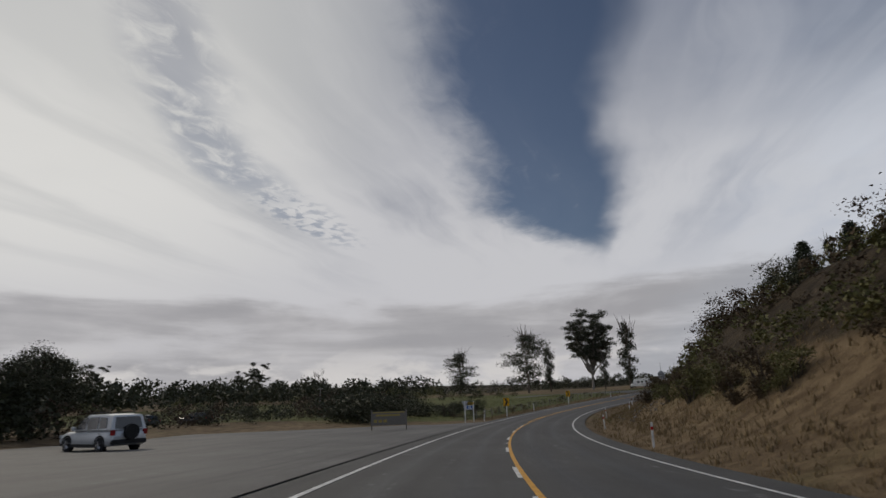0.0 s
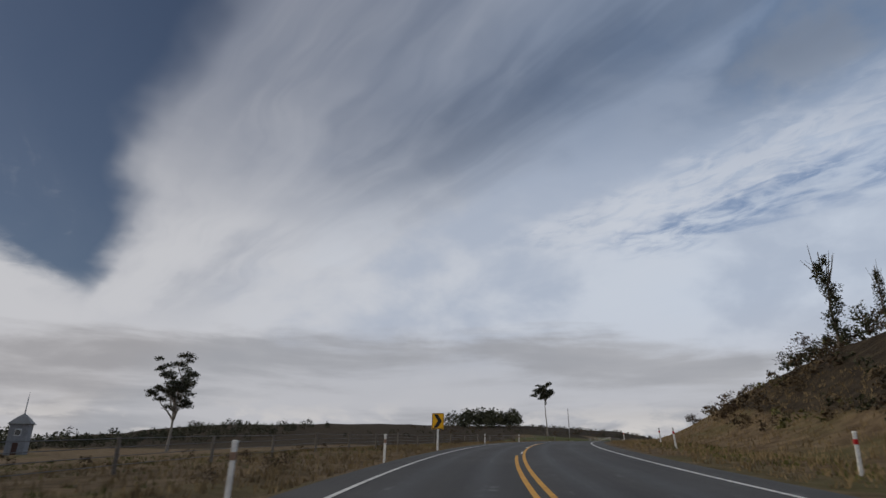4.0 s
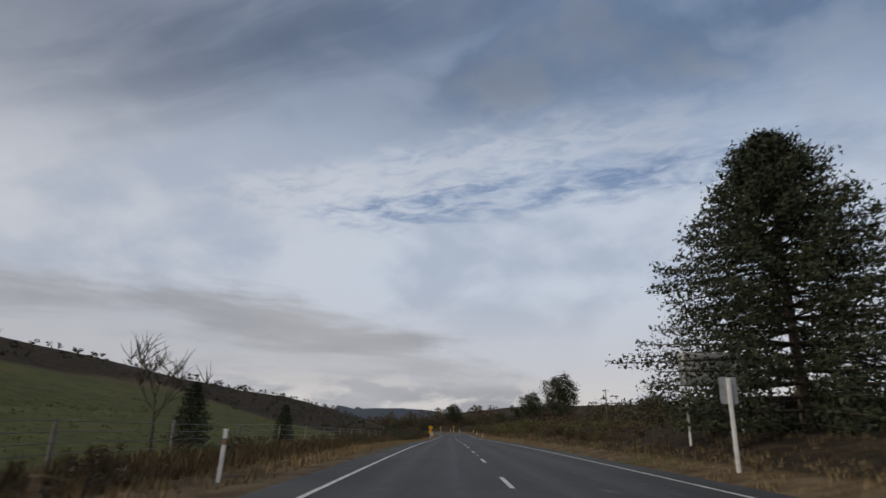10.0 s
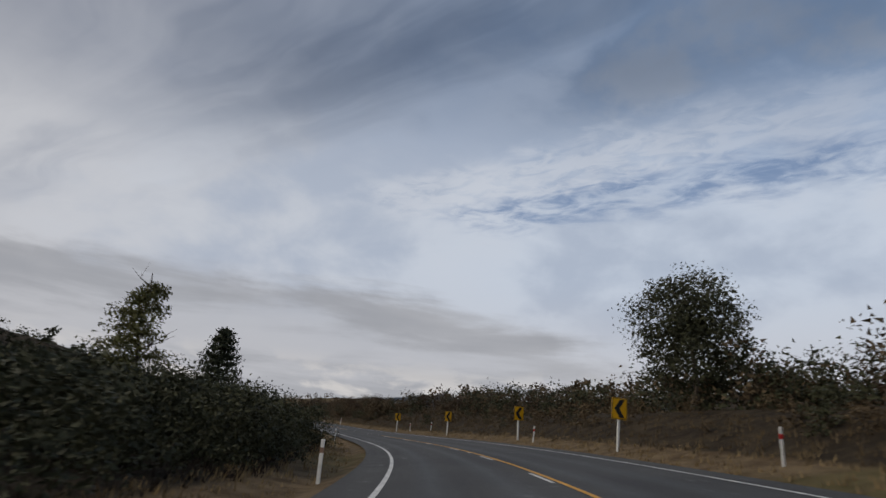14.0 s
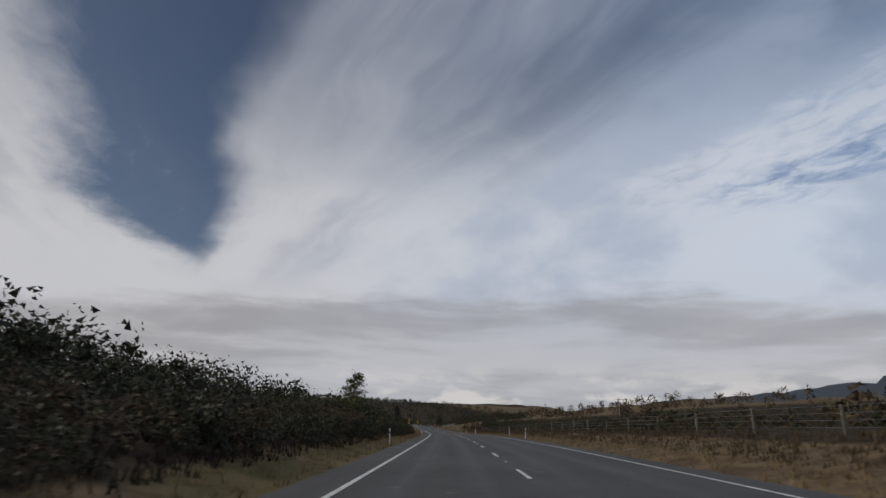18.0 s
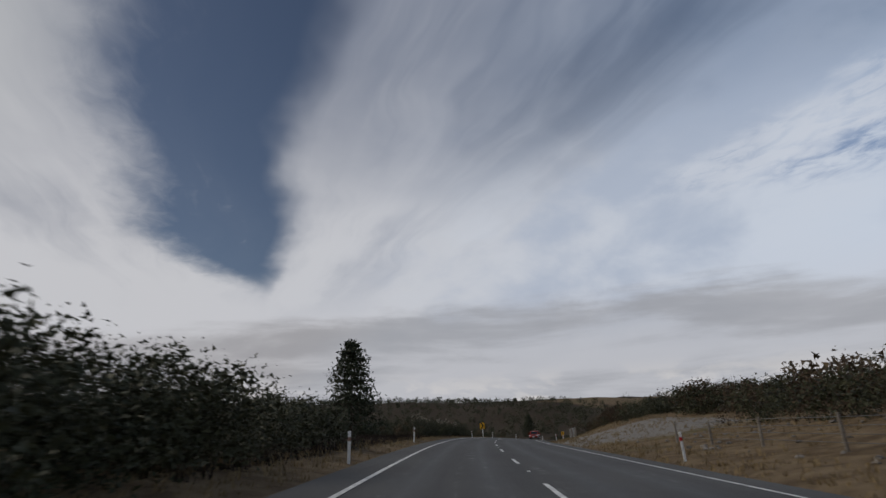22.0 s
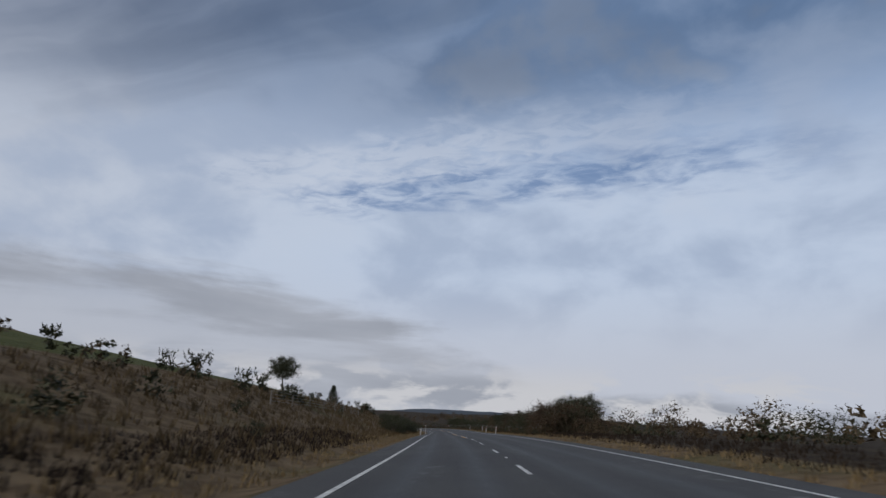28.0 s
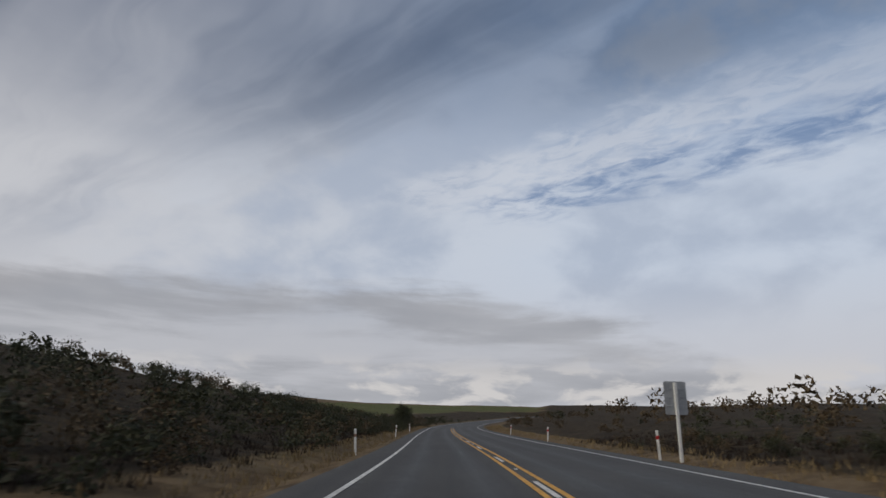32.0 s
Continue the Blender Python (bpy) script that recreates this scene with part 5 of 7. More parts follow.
woods("far_woods", "dark belt of mixed trees beyond the paddock", strip(260, -40, 330, -330, -170, 5, 9) + strip(240, 60, 190, -170, -105, 4, 9) + strip(200, 300, 420, -250, -150, 2.5, 4.5) + strip(50, 452, 500, -115, -86, 5, 9), M_LEAF_DARK, 0.7, 110)
woods("forest_ridge", "dark forest covering the distant ridge", around(1900, 1250, 1500, 1350, 330, 28, 3, 6), M_LEAF_DARK, 1.7, 36)
woods("valley_scrub", "dark scrub and small trees across the valley", strip(1100, 960, 1420, -260, -45, 2.0, 4.6) + strip(1900, 1380, 1720, -360, -65, 2.0, 5.0), M_LEAF_DARK, 0.75, 60)
woods("brown_scrub", "brown scrubland beyond the road bank", strip(300, 330, 1000, 34, 120, 3, 6) + strip(300, 1000, 1500, 45, 160, 2.5, 5.5) + strip(160, 1560, 2300, 34, 120, 2, 5), M_LEAF_BROWN, 0.9, 56)


def grass(name, label, places, mat, h0, h1, blades=5):
    """Tufts of thin blades; places are chainage and offset arrays."""
    s, l = places
    x, y = plan(s, l)
    z = ground_z(s, l)
    n = len(s)
    base = np.repeat(np.stack([x, y, z - 0.03], 1), blades, 0) + rng.normal(size=(n * blades, 3)) * (0.09, 0.09, 0)
    h = np.repeat(rng.uniform(h0, h1, n), blades)[:, None] * rng.uniform(0.6, 1.1, (n * blades, 1))
    a = rng.uniform(0, 6.28, n * blades)
    side = np.stack([np.cos(a), np.sin(a), 0 * a], 1) * (0.02 + 0.03 * h)
    lean = np.stack([np.cos(a * 7), np.sin(a * 7), 0 * a], 1) * 0.35 * h
    v = np.stack([base - side, base + side, base + lean + (0, 0, 1) * h], 1).reshape(-1, 3) * SC
    k = np.arange(n * blades) * 3
    me = bpy.data.meshes.new(name)
    me.from_pydata(v.tolist(), [], np.stack([k, k + 1, k + 2], 1).tolist())
    me.materials.append(mat)
    me.update()
    return tagged(new(name, me), label, "grass", kind="stuff")


def sown(n, s0, s1, l0, l1):
    return rng.uniform(s0, s1, n), rng.uniform(l0, l1, n)


def both(*rows):
    return tuple(np.concatenate(c) for c in zip(*rows))


grass("verge_grass", "tufts of dry tan grass along the road edge", both(sown(9000, 75, 700, -8.6, -6.0), sown(12000, 700, 2100, -8.8, -6.0), sown(3000, 200, 330, -20, -8)), M_GRASS_DRY, 0.10, 0.34)
grass("verge_grass", "tufts of dry tan grass along the road edge", both(sown(9000, -40, 700, 6.4, 10.5), sown(12000, 700, 2100, 6.4, 9.5), sown(3000, 1245, 1440, 9, 22)), M_GRASS_DRY, 0.10, 0.34)
grass("rank_grass", "long rank straw-coloured grass below the fence", both(sown(7000, 365, 640, -12, -8.2), sown(2500, 1245, 1300, -12, -7), sown(2500, 1700, 1840, -22, -8)), M_RANK, 0.30, 0.7)
grass("pasture_grass", "short green pasture grass", both(sown(5000, 80, 330, -30, -9), sown(8000, 335, 640, -40, -12), sown(2500, 1450, 1600, -30, -12), sown(2500, 60, 260, 8, 13)), M_GRASS_GREEN, 0.10, 0.25)

grass("bracken", "low brown bracken and rough heath along the verge", both(sown(5200, 622, 960, -12, -7.6), sown(5200, 960, 1232, -12, -7.6), sown(2800, 1306, 1445, -12, -7.6), sown(3600, 1590, 1740, -12, -7.8), sown(3000, 1830, 2100, -12, -8)), M_HEATH, 0.14, 0.42, 5)
grass("bracken", "low brown bracken and rough heath along the verge", both(sown(9000, 335, 1000, 8.4, 13.5), sown(5000, 1000, 1240, 9, 14), sown(3000, 1425, 1560, 8, 13)), M_LEAF_BROWN, 0.14, 0.42, 5)
grass("bracken", "dark heath and rough growth along the fence", sown(7000, 1590, 2000, 8.2, 14), M_HEATH, 0.14, 0.42, 5)
grass("hill_grass", "rough tan and olive grass on the hillside", both(sown(7000, 90, 290, 9, 24), sown(3500, -20, 100, 8.5, 16)), M_GRASS_DRY, 0.15, 0.45, 4)


# white centre dashes, one to every ten metres
for k in range(-10, 210):
    s0 = k * 10 + 4.0
    if 232 > s0 > 60:
        continue
    m, _, _ = ribbon("centre_dash", s0, s0 + 3, -0.06, 0.06, 0.012, M_WHITE_LINE, 1.5)
    tagged(new("centre_dash", m), "short white painted centre line dash on the asphalt", "road marking", "centre dashes")


# raised reflective studs between the dashes
stud_mesh = Shape().box(-0.05, 0.05, -0.05, 0.05, 0, 0.022, bevel=0.012).mesh("road_stud", M_WHITE)
STUD = Kind(lambda: tagged(new("road_stud", stud_mesh), "small white raised reflective stud on the centre line", "road stud", "road studs"))


def on_road(s, lat, turn=0.0, lift=0.012):
    x, y = plan(s, lat)
    z = np.interp(s, SG, R_Z) + lat * math.tan(np.interp(s, SG, R_BANK)) + lift
    return pose(x * SC, y * SC, z * SC, 0, 0, math.degrees(np.interp(s, SG, R_HEAD)) + turn) @ Matrix.Diagonal((SC, SC, SC, 1))


for k in range(0, 205):
    s0 = k * 10 + 0.5
    if not 60 < s0 < 232 and k % 2:
        STUD.put(on_road(s0, 0.0))

# paved forecourt beside the first bend
a, b = np.meshgrid(np.linspace(-150, 66, 60), np.linspace(-31, -5.0, 14), indexing="ij")
b = np.where(a > 50, b * (1 - 0.55 * softly((a - 50) / 16)) - 2.3 * softly((a - 50) / 16), b)
x, y = plan(a, b)
me = grid_mesh("forecourt", x, y, ground_z(a, b) + 0.03, M_WORN)
with_fields(me, along=a, across=b, track=np.zeros(a.size))
tagged(new("forecourt", me), "wide worn asphalt forecourt beside the road", "pavement", kind="structure")

# side road that leaves the bend
a, b = np.meshgrid(np.linspace(165, 178, 14), np.linspace(-46, -5.0, 24), indexing="ij")
a = a + (a - 171) * 0.6 * softly((b + 13) / 8)
x, y = plan(a, b)
me = grid_mesh("driveway", x, y, ground_z(a, b) + 0.07, M_ASPHALT)
with_fields(me, along=b, across=a, track=np.zeros(a.size))
tagged(new("driveway", me), "dark asphalt side road leaving the bend", "road", kind="structure")

# ---- roadside posts and signs ----
def marker_post(band, label, group):
    def build():
        root = thing("marker_post", label, "marker post", group)
        sh = Shape().box(-0.055, 0.055, -0.02, 0.02, -0.3, 1.18, bevel=0.012)
        part("post", sh, M_WHITE, root)
        part("reflector", Shape().box(-0.058, 0.058, -0.026, 0.024, 0.84, 0.99, bevel=0.006), band, root, "red reflector band" if band is M_RED else "dull brown reflector patch")
        part("cap", Shape().box(-0.062, 0.062, -0.026, 0.026, 1.16, 1.21, bevel=0.015), M_WHITE, root)
        return root
    return Kind(build)


M_DULL = varied("dull_reflector", (0.16, 0.09, 0.06), (0.30, 0.20, 0.15), 6, 0.4)
POST_L = marker_post(M_DULL, "white plastic edge marker post in the verge", "marker posts")
POST_R = marker_post(M_RED, "white edge marker post with a red reflector band", "marker posts")
for s, l in ((71, 6.2), (104, 7), (150, 6.5), (187, 6.8), (230, 6), (215, 6), (266, 6.3), (286, 6.5), (412, 6), (434, 6.8), (465, 6.6), (555, 6.8), (730, 7.2), (764, 5.7), (797, 6), (842, 6), (852.5, 6.3), (861, 6.3),
             (878, 7.1), (906, 7), (917, 7.2), (1075, 6.4), (1180, 5.9), (1240, 6.6), (1265, 6.2), (1287, 6.4), (1316, 6.2), (1343, 6.7), (1391, 6), (1414, 6.2), (1440, 6.2), (1470, 6.6), (1512, 6.5), (1523, 6.2),
             (1552, 6.8), (1568.5, 7), (1592, 6.6), (1620, 6.6), (1660, 6.6), (1802, 5.9), (1836, 5.8), (1872, 5.9)):
    POST_L.put(spot(s, -l, rng.uniform(-8, 8), 1, 0, (0, rng.uniform(-4, 4))))
for s, l in ((1899, 5.9), (1907, 5.8), (1942, 6), (1982, 6.1), (2012, 6.1), (2040, 6.2)):
    POST_L.put(spot(s, -l, rng.uniform(-8, 8), 1, 0, (0, rng.uniform(-4, 4))))
for s, l in ((31, 7.2), (54, 7.3), (77, 7.8), (93, 10), (118, 7.4), (142, 9.4), (182, 10), (191, 7.8), (213, 7.4), (222, 9.4), (242, 9), (255, 10), (284, 7.4), (364.5, 7.4), (411, 6.9), (432, 7.4), (452, 7.2), (545, 8), (692, 6.9),
             (736, 7.2), (759, 8.6), (783, 7.9), (798, 8.2), (824, 7.7), (859, 9), (866, 8.3), (906, 7.2), (922, 7.2), (956, 7.2), (1100, 7.3), (1126, 8.6), (1180, 7.6), (1200, 7.1), (1284, 7.4), (1297, 8.8), (1320, 7.6), (1402, 7.1), (1422, 7.1),
             (1444, 7.2), (1482, 7.1), (1513, 8.6), (1525, 7)):
    POST_R.put(spot(s, l, rng.uniform(-8, 8), 1, 0, (0, rng.uniform(-4, 4))))
for s, l in ((1568, 7.1), (1602, 8.3), (1614, 9.2), (1792, 7.2), (1816, 7.3), (1842, 8.6), (1870, 8.6), (1911, 9.6), (1942, 8.8), (1979, 7.2), (2004, 7.2), (2030, 7.2)):
    POST_R.put(spot(s, l, rng.uniform(-8, 8), 1, 0, (0, rng.uniform(-4, 4))))


def rounded(w, h, z, r=0.06, n=3):
    """Outline of a plate with rounded corners, z its lower edge."""
    out = []
    for cx, cz, a0 in ((w / 2 - r, z + r, -90), (w / 2 - r, z + h - r, 0), (-w / 2 + r, z + h - r, 90), (-w / 2 + r, z + r, 180)):
        out += [(cx + r * math.cos(radians(a0 + 90 * k / n)), cz + r * math.sin(radians(a0 + 90 * k / n))) for k in range(n + 1)]
    return out


def frame_of(outline, inset):
    """A closed band just inside an outline, as (outer, inner) point pairs."""
    cx, cz = sum(p[0] for p in outline) / len(outline), sum(p[1] for p in outline) / len(outline)
    w, h = max(p[0] for p in outline) - cx, max(p[1] for p in outline) - cz
    return [(cx + (x - cx) * (1 - inset / w), cz + (z - cz) * (1 - inset / h)) for x, z in outline]


def band(outline, i0, i1, y):
    a, b = frame_of(outline, i0), frame_of(outline, i1)
    n = len(a)
    return Shape().add([(x, y, z) for x, z in a] + [(x, y, z) for x, z in b], [(k, (k + 1) % n, n + (k + 1) % n, n + k) for k in range(n)])


def lettering(text, size, x, z, y, mat, parent, name="lettering", align="LEFT", wide=1.0):
    cu = bpy.data.curves.new(name, "FONT")
    cu.body, cu.size, cu.align_x = text, size, align
    cu.offset = 0.012 * size
    tmp = new(name, cu)
    me = bpy.data.meshes.new_from_object(tmp.evaluated_get(bpy.context.evaluated_depsgraph_get()))
    bpy.data.objects.remove(tmp)
    me.materials.clear()
    me.materials.append(mat)
    me.transform(Matrix.Translation((x, y, z)) @ Matrix.Rotation(radians(90), 4, "X") @ Matrix.Diagonal((wide, 1, 1, 1)))
    ob = new(name, me)
    ob.parent = parent
    return ob


def chevron_sign(flip):
    def build():
        root = thing("chevron_sign", "yellow curve chevron sign with black arrow on a white post", "road sign", "chevron signs")
        part("post", Shape().box(-0.07, 0.07, -0.05, 0.05, -0.4, 2.0, bevel=0.012), M_WHITE, root)
        o = rounded(1.0, 1.22, 1.72, 0.07)
        plate = part("sign_plate", Shape().plate(o, -0.075, -0.055), M_SIGN_YELLOW, root)
        part("border", band(o, 0.02, 0.055, -0.079), M_BLACK, plate)
        f = -1 if flip else 1
        pts = [(-0.34, 2.84), (-0.02, 2.84), (0.34, 2.33), (-0.02, 1.82), (-0.34, 1.82), (0.0, 2.33)]
        pts = [(f * x, z) for x, z in pts]
        part("chevron", Shape().plate(pts if f > 0 else pts[::-1], -0.083, -0.077), M_BLACK, plate)
        part("backing", Shape().plate(o, -0.054, -0.048), M_SIGN_BACK, plate)
        return root
    return Kind(build)


CHEV_R, CHEV_L = chevron_sign(False), chevron_sign(True)
for s, l, t in ((86, -6.6, 0), (125, -6.8, 0), (201, -6.8, 0), (247, -6.6, 0), (1405, -6.4, 0), (1491, -6.6, 0), (1563, -6.8, 0)):
    CHEV_R.put(spot(s, l, t - 6, 0.92, 0, (0, rng.uniform(-2, 2))))
for s, l in ((791, 7.5), (810, 7.7), (828, 7.9), (849, 7.8), (871, 7.8)):
    CHEV_L.put(spot(s, l, 10, 0.92, 0, (0, rng.uniform(-2, 2))))


def diamond_sign(flip, speed):
    def build():
        root = thing("curve_warning_sign", "yellow diamond curve warning sign and speed plate on white post", "road sign")
        part("post", Shape().box(-0.06, 0.06, -0.045, 0.045, -0.4, 3.1, bevel=0.012), M_WHITE, root)
        c, r = 2.75, 0.62
        o = [(0, c - r), (r, c), (0, c + r), (-r, c)]
        plate = part("sign_plate", Shape().plate(o, -0.07, -0.05), M_SIGN_YELLOW, root)
        part("border", band(o, 0.03, 0.065, -0.074), M_BLACK, plate)
        f = -1 if flip else 1
        arc = [(0.12 + 0.34 * (math.cos(radians(a)) - 1), c - 0.26 + 0.42 * math.sin(radians(a))) for a in range(0, 71, 10)]
        pts = [(f * (x + 0.05), z) for x, z in arc] + [(f * (x - 0.06), z) for x, z in arc[::-1]]
        part("arrow", Shape().plate(pts if f > 0 else pts[::-1], -0.078, -0.072), M_BLACK, plate)
        hx, hz = arc[-1]
        head = [(f * (hx + 0.02), hz + 0.17), (f * (hx - 0.24), hz + 0.10), (f * (hx + 0.03), hz - 0.15)]
        part("arrow_head", Shape().plate(head if f > 0 else head[::-1], -0.079, -0.073), M_BLACK, plate)
        o2 = rounded(0.86, 0.56, 1.44, 0.05)
        low = part("speed_plate", Shape().plate(o2, -0.07, -0.05), M_SIGN_YELLOW, root)
        part("border", band(o2, 0.02, 0.045, -0.074), M_BLACK, low)
        lettering(speed, 0.42, 0, 1.57, -0.076, M_BLACK, low, "number", "CENTER")
        return root
    return Kind(build)


diamond_sign(True, "75").put(spot(697, -6.4, 0, 1.0, 0, (0, 2)))
diamond_sign(False, "65").put(spot(1297, -6.9, 0, 1.0))


def back_sign(w, h, z, shape, label, second=0.0, ribs=2):
    """A sign that faces the other way: bare back, ribs and post."""
    def build():
        root = thing("road_sign", label, "road sign")
        part("post", Shape().box(-0.06, 0.06, -0.05, 0.05, -0.4, z + h * 0.96, bevel=0.012), M_WHITE, root)
        o = [(0, z), (w / 2, z + h / 2), (0, z + h), (-w / 2, z + h / 2)] if shape == "diamond" else ([(0, z), (w / 2, z + h), (-w / 2, z + h)] if shape == "triangle" else rounded(w, h, z, 0.07))
        plate = part("sign_back", Shape().plate(o, 0.055, 0.075), M_SIGN_BACK, root, "bare grey aluminium back")
        for k in range(ribs):
            zz = z + h * (k + 1) / (ribs + 1)
            half = w / 2 * (0.85 if shape == "rect" else 0.55 * (1 if shape == "diamond" else (k + 1) / ribs))
            part("rail", Shape().box(-half, half, 0.035, 0.056, zz - 0.03, zz + 0.03, bevel=0.008), M_GALV, plate)
        if second:
            o2 = rounded(0.72, second, z - second - 0.12, 0.05)
            low = part("plate_back", Shape().plate(o2, 0.055, 0.075), M_SIGN_BACK, root, "bare grey back of the speed plate")
            part("rail", Shape().box(-0.28, 0.28, 0.035, 0.056, z - second / 2 - 0.15, z - second / 2 - 0.09, bevel=0.008), M_GALV, low)
        return root
    return Kind(build)


back_sign(1.25, 1.25, 2.25, "diamond", "back of a diamond warning sign on a white post", 0.55).put(spot(403, 7.4))
back_sign(1.0, 1.5, 1.85, "rect", "grey back of a tall sign on a white post").put(spot(462.5, 7.4))
back_sign(0.9, 1.3, 1.8, "rect", "grey back of a tall sign on a white post", 0, 3).put(spot(1977, 7.3))
back_sign(0.9, 0.8, 1.9, "triangle", "pale back of a give way sign on a white post").put(spot(68.5, -7.9, 0, 0.88))
back_sign(0.6, 0.9, 2.2, "rect", "narrow pale sign on a white post").put(spot(561, 8.2))


def big_back_sign():
    root = thing("road_sign", "large pale sign back on two white posts", "road sign")
    for x in (-1.25, 1.25):
        part("post", Shape().box(x - 0.06, x + 0.06, -0.05, 0.05, -0.4, 4.4 if x < 0 else 3.9, bevel=0.012), M_WHITE, root)
    part("sign_back", Shape().plate(rounded(3.0, 1.7, 2.6, 0.08), 0.055, 0.08), M_SIGN_BACK, root, "bare pale aluminium back")
    for z in (2.85, 3.45, 4.05):
        part("rail", Shape().box(-1.42, 1.42, 0.0, 0.054, z - 0.04, z + 0.04, bevel=0.008), M_GALV, root)
    return root


Kind(big_back_sign).put(spot(571, 12.0, -16, 1.0))


def distance_sign():
    root = thing("distance_sign", "green highway distance sign with white lettering on two steel posts", "road sign")
    w, h, z = 3.5, 2.25, 3.8
    for x in (-1.15, 1.15):
        post = part("post", Shape().box(x - 0.075, x + 0.075, -0.05, 0.05, -0.5, z + h * 0.98, bevel=0.01), M_GALV, root)
        part("base_sleeve", Shape().box(x - 0.11, x + 0.11, -0.08, 0.08, -0.3, 0.16, bevel=0.02), M_GALV, post)
    o = rounded(w, h, z, 0.13, 5)
    board = part("board", Shape().plate(o, -0.095, -0.06), M_SIGN_GREEN, root)
    part("border", band(o, 0.0, 0.035, -0.099), M_SIGN_WHITE, board)
    part("backing", Shape().plate(frame_of(o, 0.02), -0.059, -0.052), M_SIGN_BACK, board)
    y = -0.101
    for text, size, x, zz in (("Knobs Flat", 0.30, -1.46, 1.30), ("Lower Hollyford", 0.30, -1.46, 0.92), ("Milford Sound", 0.30, -1.46, 0.53), ("PIOPIOTAHI", 0.23, -1.30, 0.18)):
        lettering(text, size, x, z + zz, y, M_SIGN_WHITE, board, "place_name", wide=0.86)
    for text, zz in (("36", 1.30), ("59", 0.92), ("91", 0.36)):
        lettering(text, 0.36, 1.02, z + zz, y, M_SIGN_WHITE, board, "distance", "RIGHT", 0.9)
        lettering("km", 0.26, 1.07, z + zz, y, M_SIGN_WHITE, board, "unit", wide=0.9)
    sh = [(0, 0), (0.17, 0.10), (0.21, 0.26), (0.19, 0.40), (0.0, 0.44), (-0.19, 0.40), (-0.21, 0.26), (-0.17, 0.10)]
    big = [(x * 1.12 - 0.2, zz * 1.12 + z + 1.60) for x, zz in sh]
    shield = part("route_shield", Shape().plate(big, -0.104, -0.097), M_SIGN_WHITE, board, "white edged red route shield")
    part("shield_face", Shape().plate([(x - 0.2, zz + z + 1.625) for x, zz in sh], -0.108, -0.103), M_SIGN_RED, shield)
    lettering("94", 0.22, -0.2, z + 1.79, -0.110, M_SIGN_WHITE, shield, "route_number", "CENTER")
    return root


Kind(distance_sign).put(spot(491, -7.9, 3, 0.8))


def guide_signs():
    """Blue fingerboard under a yellow name board on one white post."""
    root = thing("fingerboard_sign", "blue fingerboard sign under a yellow name board on a white post", "road sign")
    part("post", Shape().box(0.55, 0.67, -0.05, 0.05, -0.4, 2.75, bevel=0.012), M_WHITE, root)
    part("name_board", Shape().plate(rounded(1.5, 0.26, 2.32, 0.03), -0.07, -0.05), varied("ochre_sheeting", (0.42, 0.26, 0.03), (0.52, 0.33, 0.05), 3, 0.5), root)
    part("name_bar", Shape().box(-0.55, 0.45, -0.078, -0.071, 2.40, 2.50), M_BLACK, root)
    o = [(0.55, 1.62), (0.55, 2.2), (-0.5, 2.2), (-0.86, 1.91), (-0.5, 1.62)]
    blue = part("fingerboard", Shape().plate(o, -0.07, -0.05), M_SIGN_BLUE, root)
    part("border", band(o, 0.0, 0.05, -0.074), M_SIGN_WHITE, blue)
    part("arrow", Shape().plate([(-0.42, 2.12), (-0.24, 2.12), (-0.48, 1.91), (-0.24, 1.70), (-0.42, 1.70), (-0.70, 1.91)], -0.078, -0.072), M_SIGN_WHITE, blue)
    for k, z in enumerate((1.78, 1.92, 2.05)):
        part("symbol_bar", Shape().box(-0.12, 0.40 - 0.1 * k, -0.078, -0.072, z - 0.035, z + 0.035), M_SIGN_WHITE, blue)
    return root


Kind(guide_signs).put(spot(71.5, -8.1, 0, 0.85))


def board_sign(w, h, z, face, bar, label, rows):
    def build():
        root = thing("board_sign", label, "sign")
        for x in (-w * 0.48, w * 0.48):
            part("post", Shape().box(x - 0.09, x + 0.09, -0.07, 0.07, -0.4, z + h + 0.25, bevel=0.02), M_WHITE if face is not M_POST_WOOD else M_POST_WOOD, root)
        part("board", Shape().box(-w / 2, w / 2, -0.13, -0.08, z, z + h, bevel=0.015), face, root)
        for x0, x1, z0, z1 in rows:
            part("text_bar", Shape().box(x0, x1, -0.14, -0.131, z + z0, z + z1), bar, root)
        return root
    return Kind(build)


M_BROWN_BOARD = varied("dark_brown_board", (0.045, 0.022, 0.018), (0.085, 0.045, 0.035), 3, 0.6)
M_YELLOW_TEXT = varied("faded_yellow_paint", (0.30, 0.22, 0.06), (0.42, 0.32, 0.10), 4, 0.6)
board_sign(2.6, 0.46, 2.0, M_BROWN_BOARD, M_SIGN_WHITE, "long brown board sign with pale lettering on white posts", [(-1.0, -0.1, 0.14, 0.32), (0.1, 1.0, 0.14, 0.32)]).put(spot(200, -15.5, -14))
board_sign(5.2, 1.9, 0.7, M_POST_WOOD, M_YELLOW_TEXT, "dark timber information board with yellow lettering", [(-2.3, 2.3, 1.70, 1.86), (-1.9, 1.6, 1.25, 1.5), (-2.2, -1.7, 0.4, 0.8), (-1.5, -1.0, 0.4, 0.8), (-0.8, -0.3, 0.4, 0.8)]).put(spot(52, -11.5, 10, 0.62))


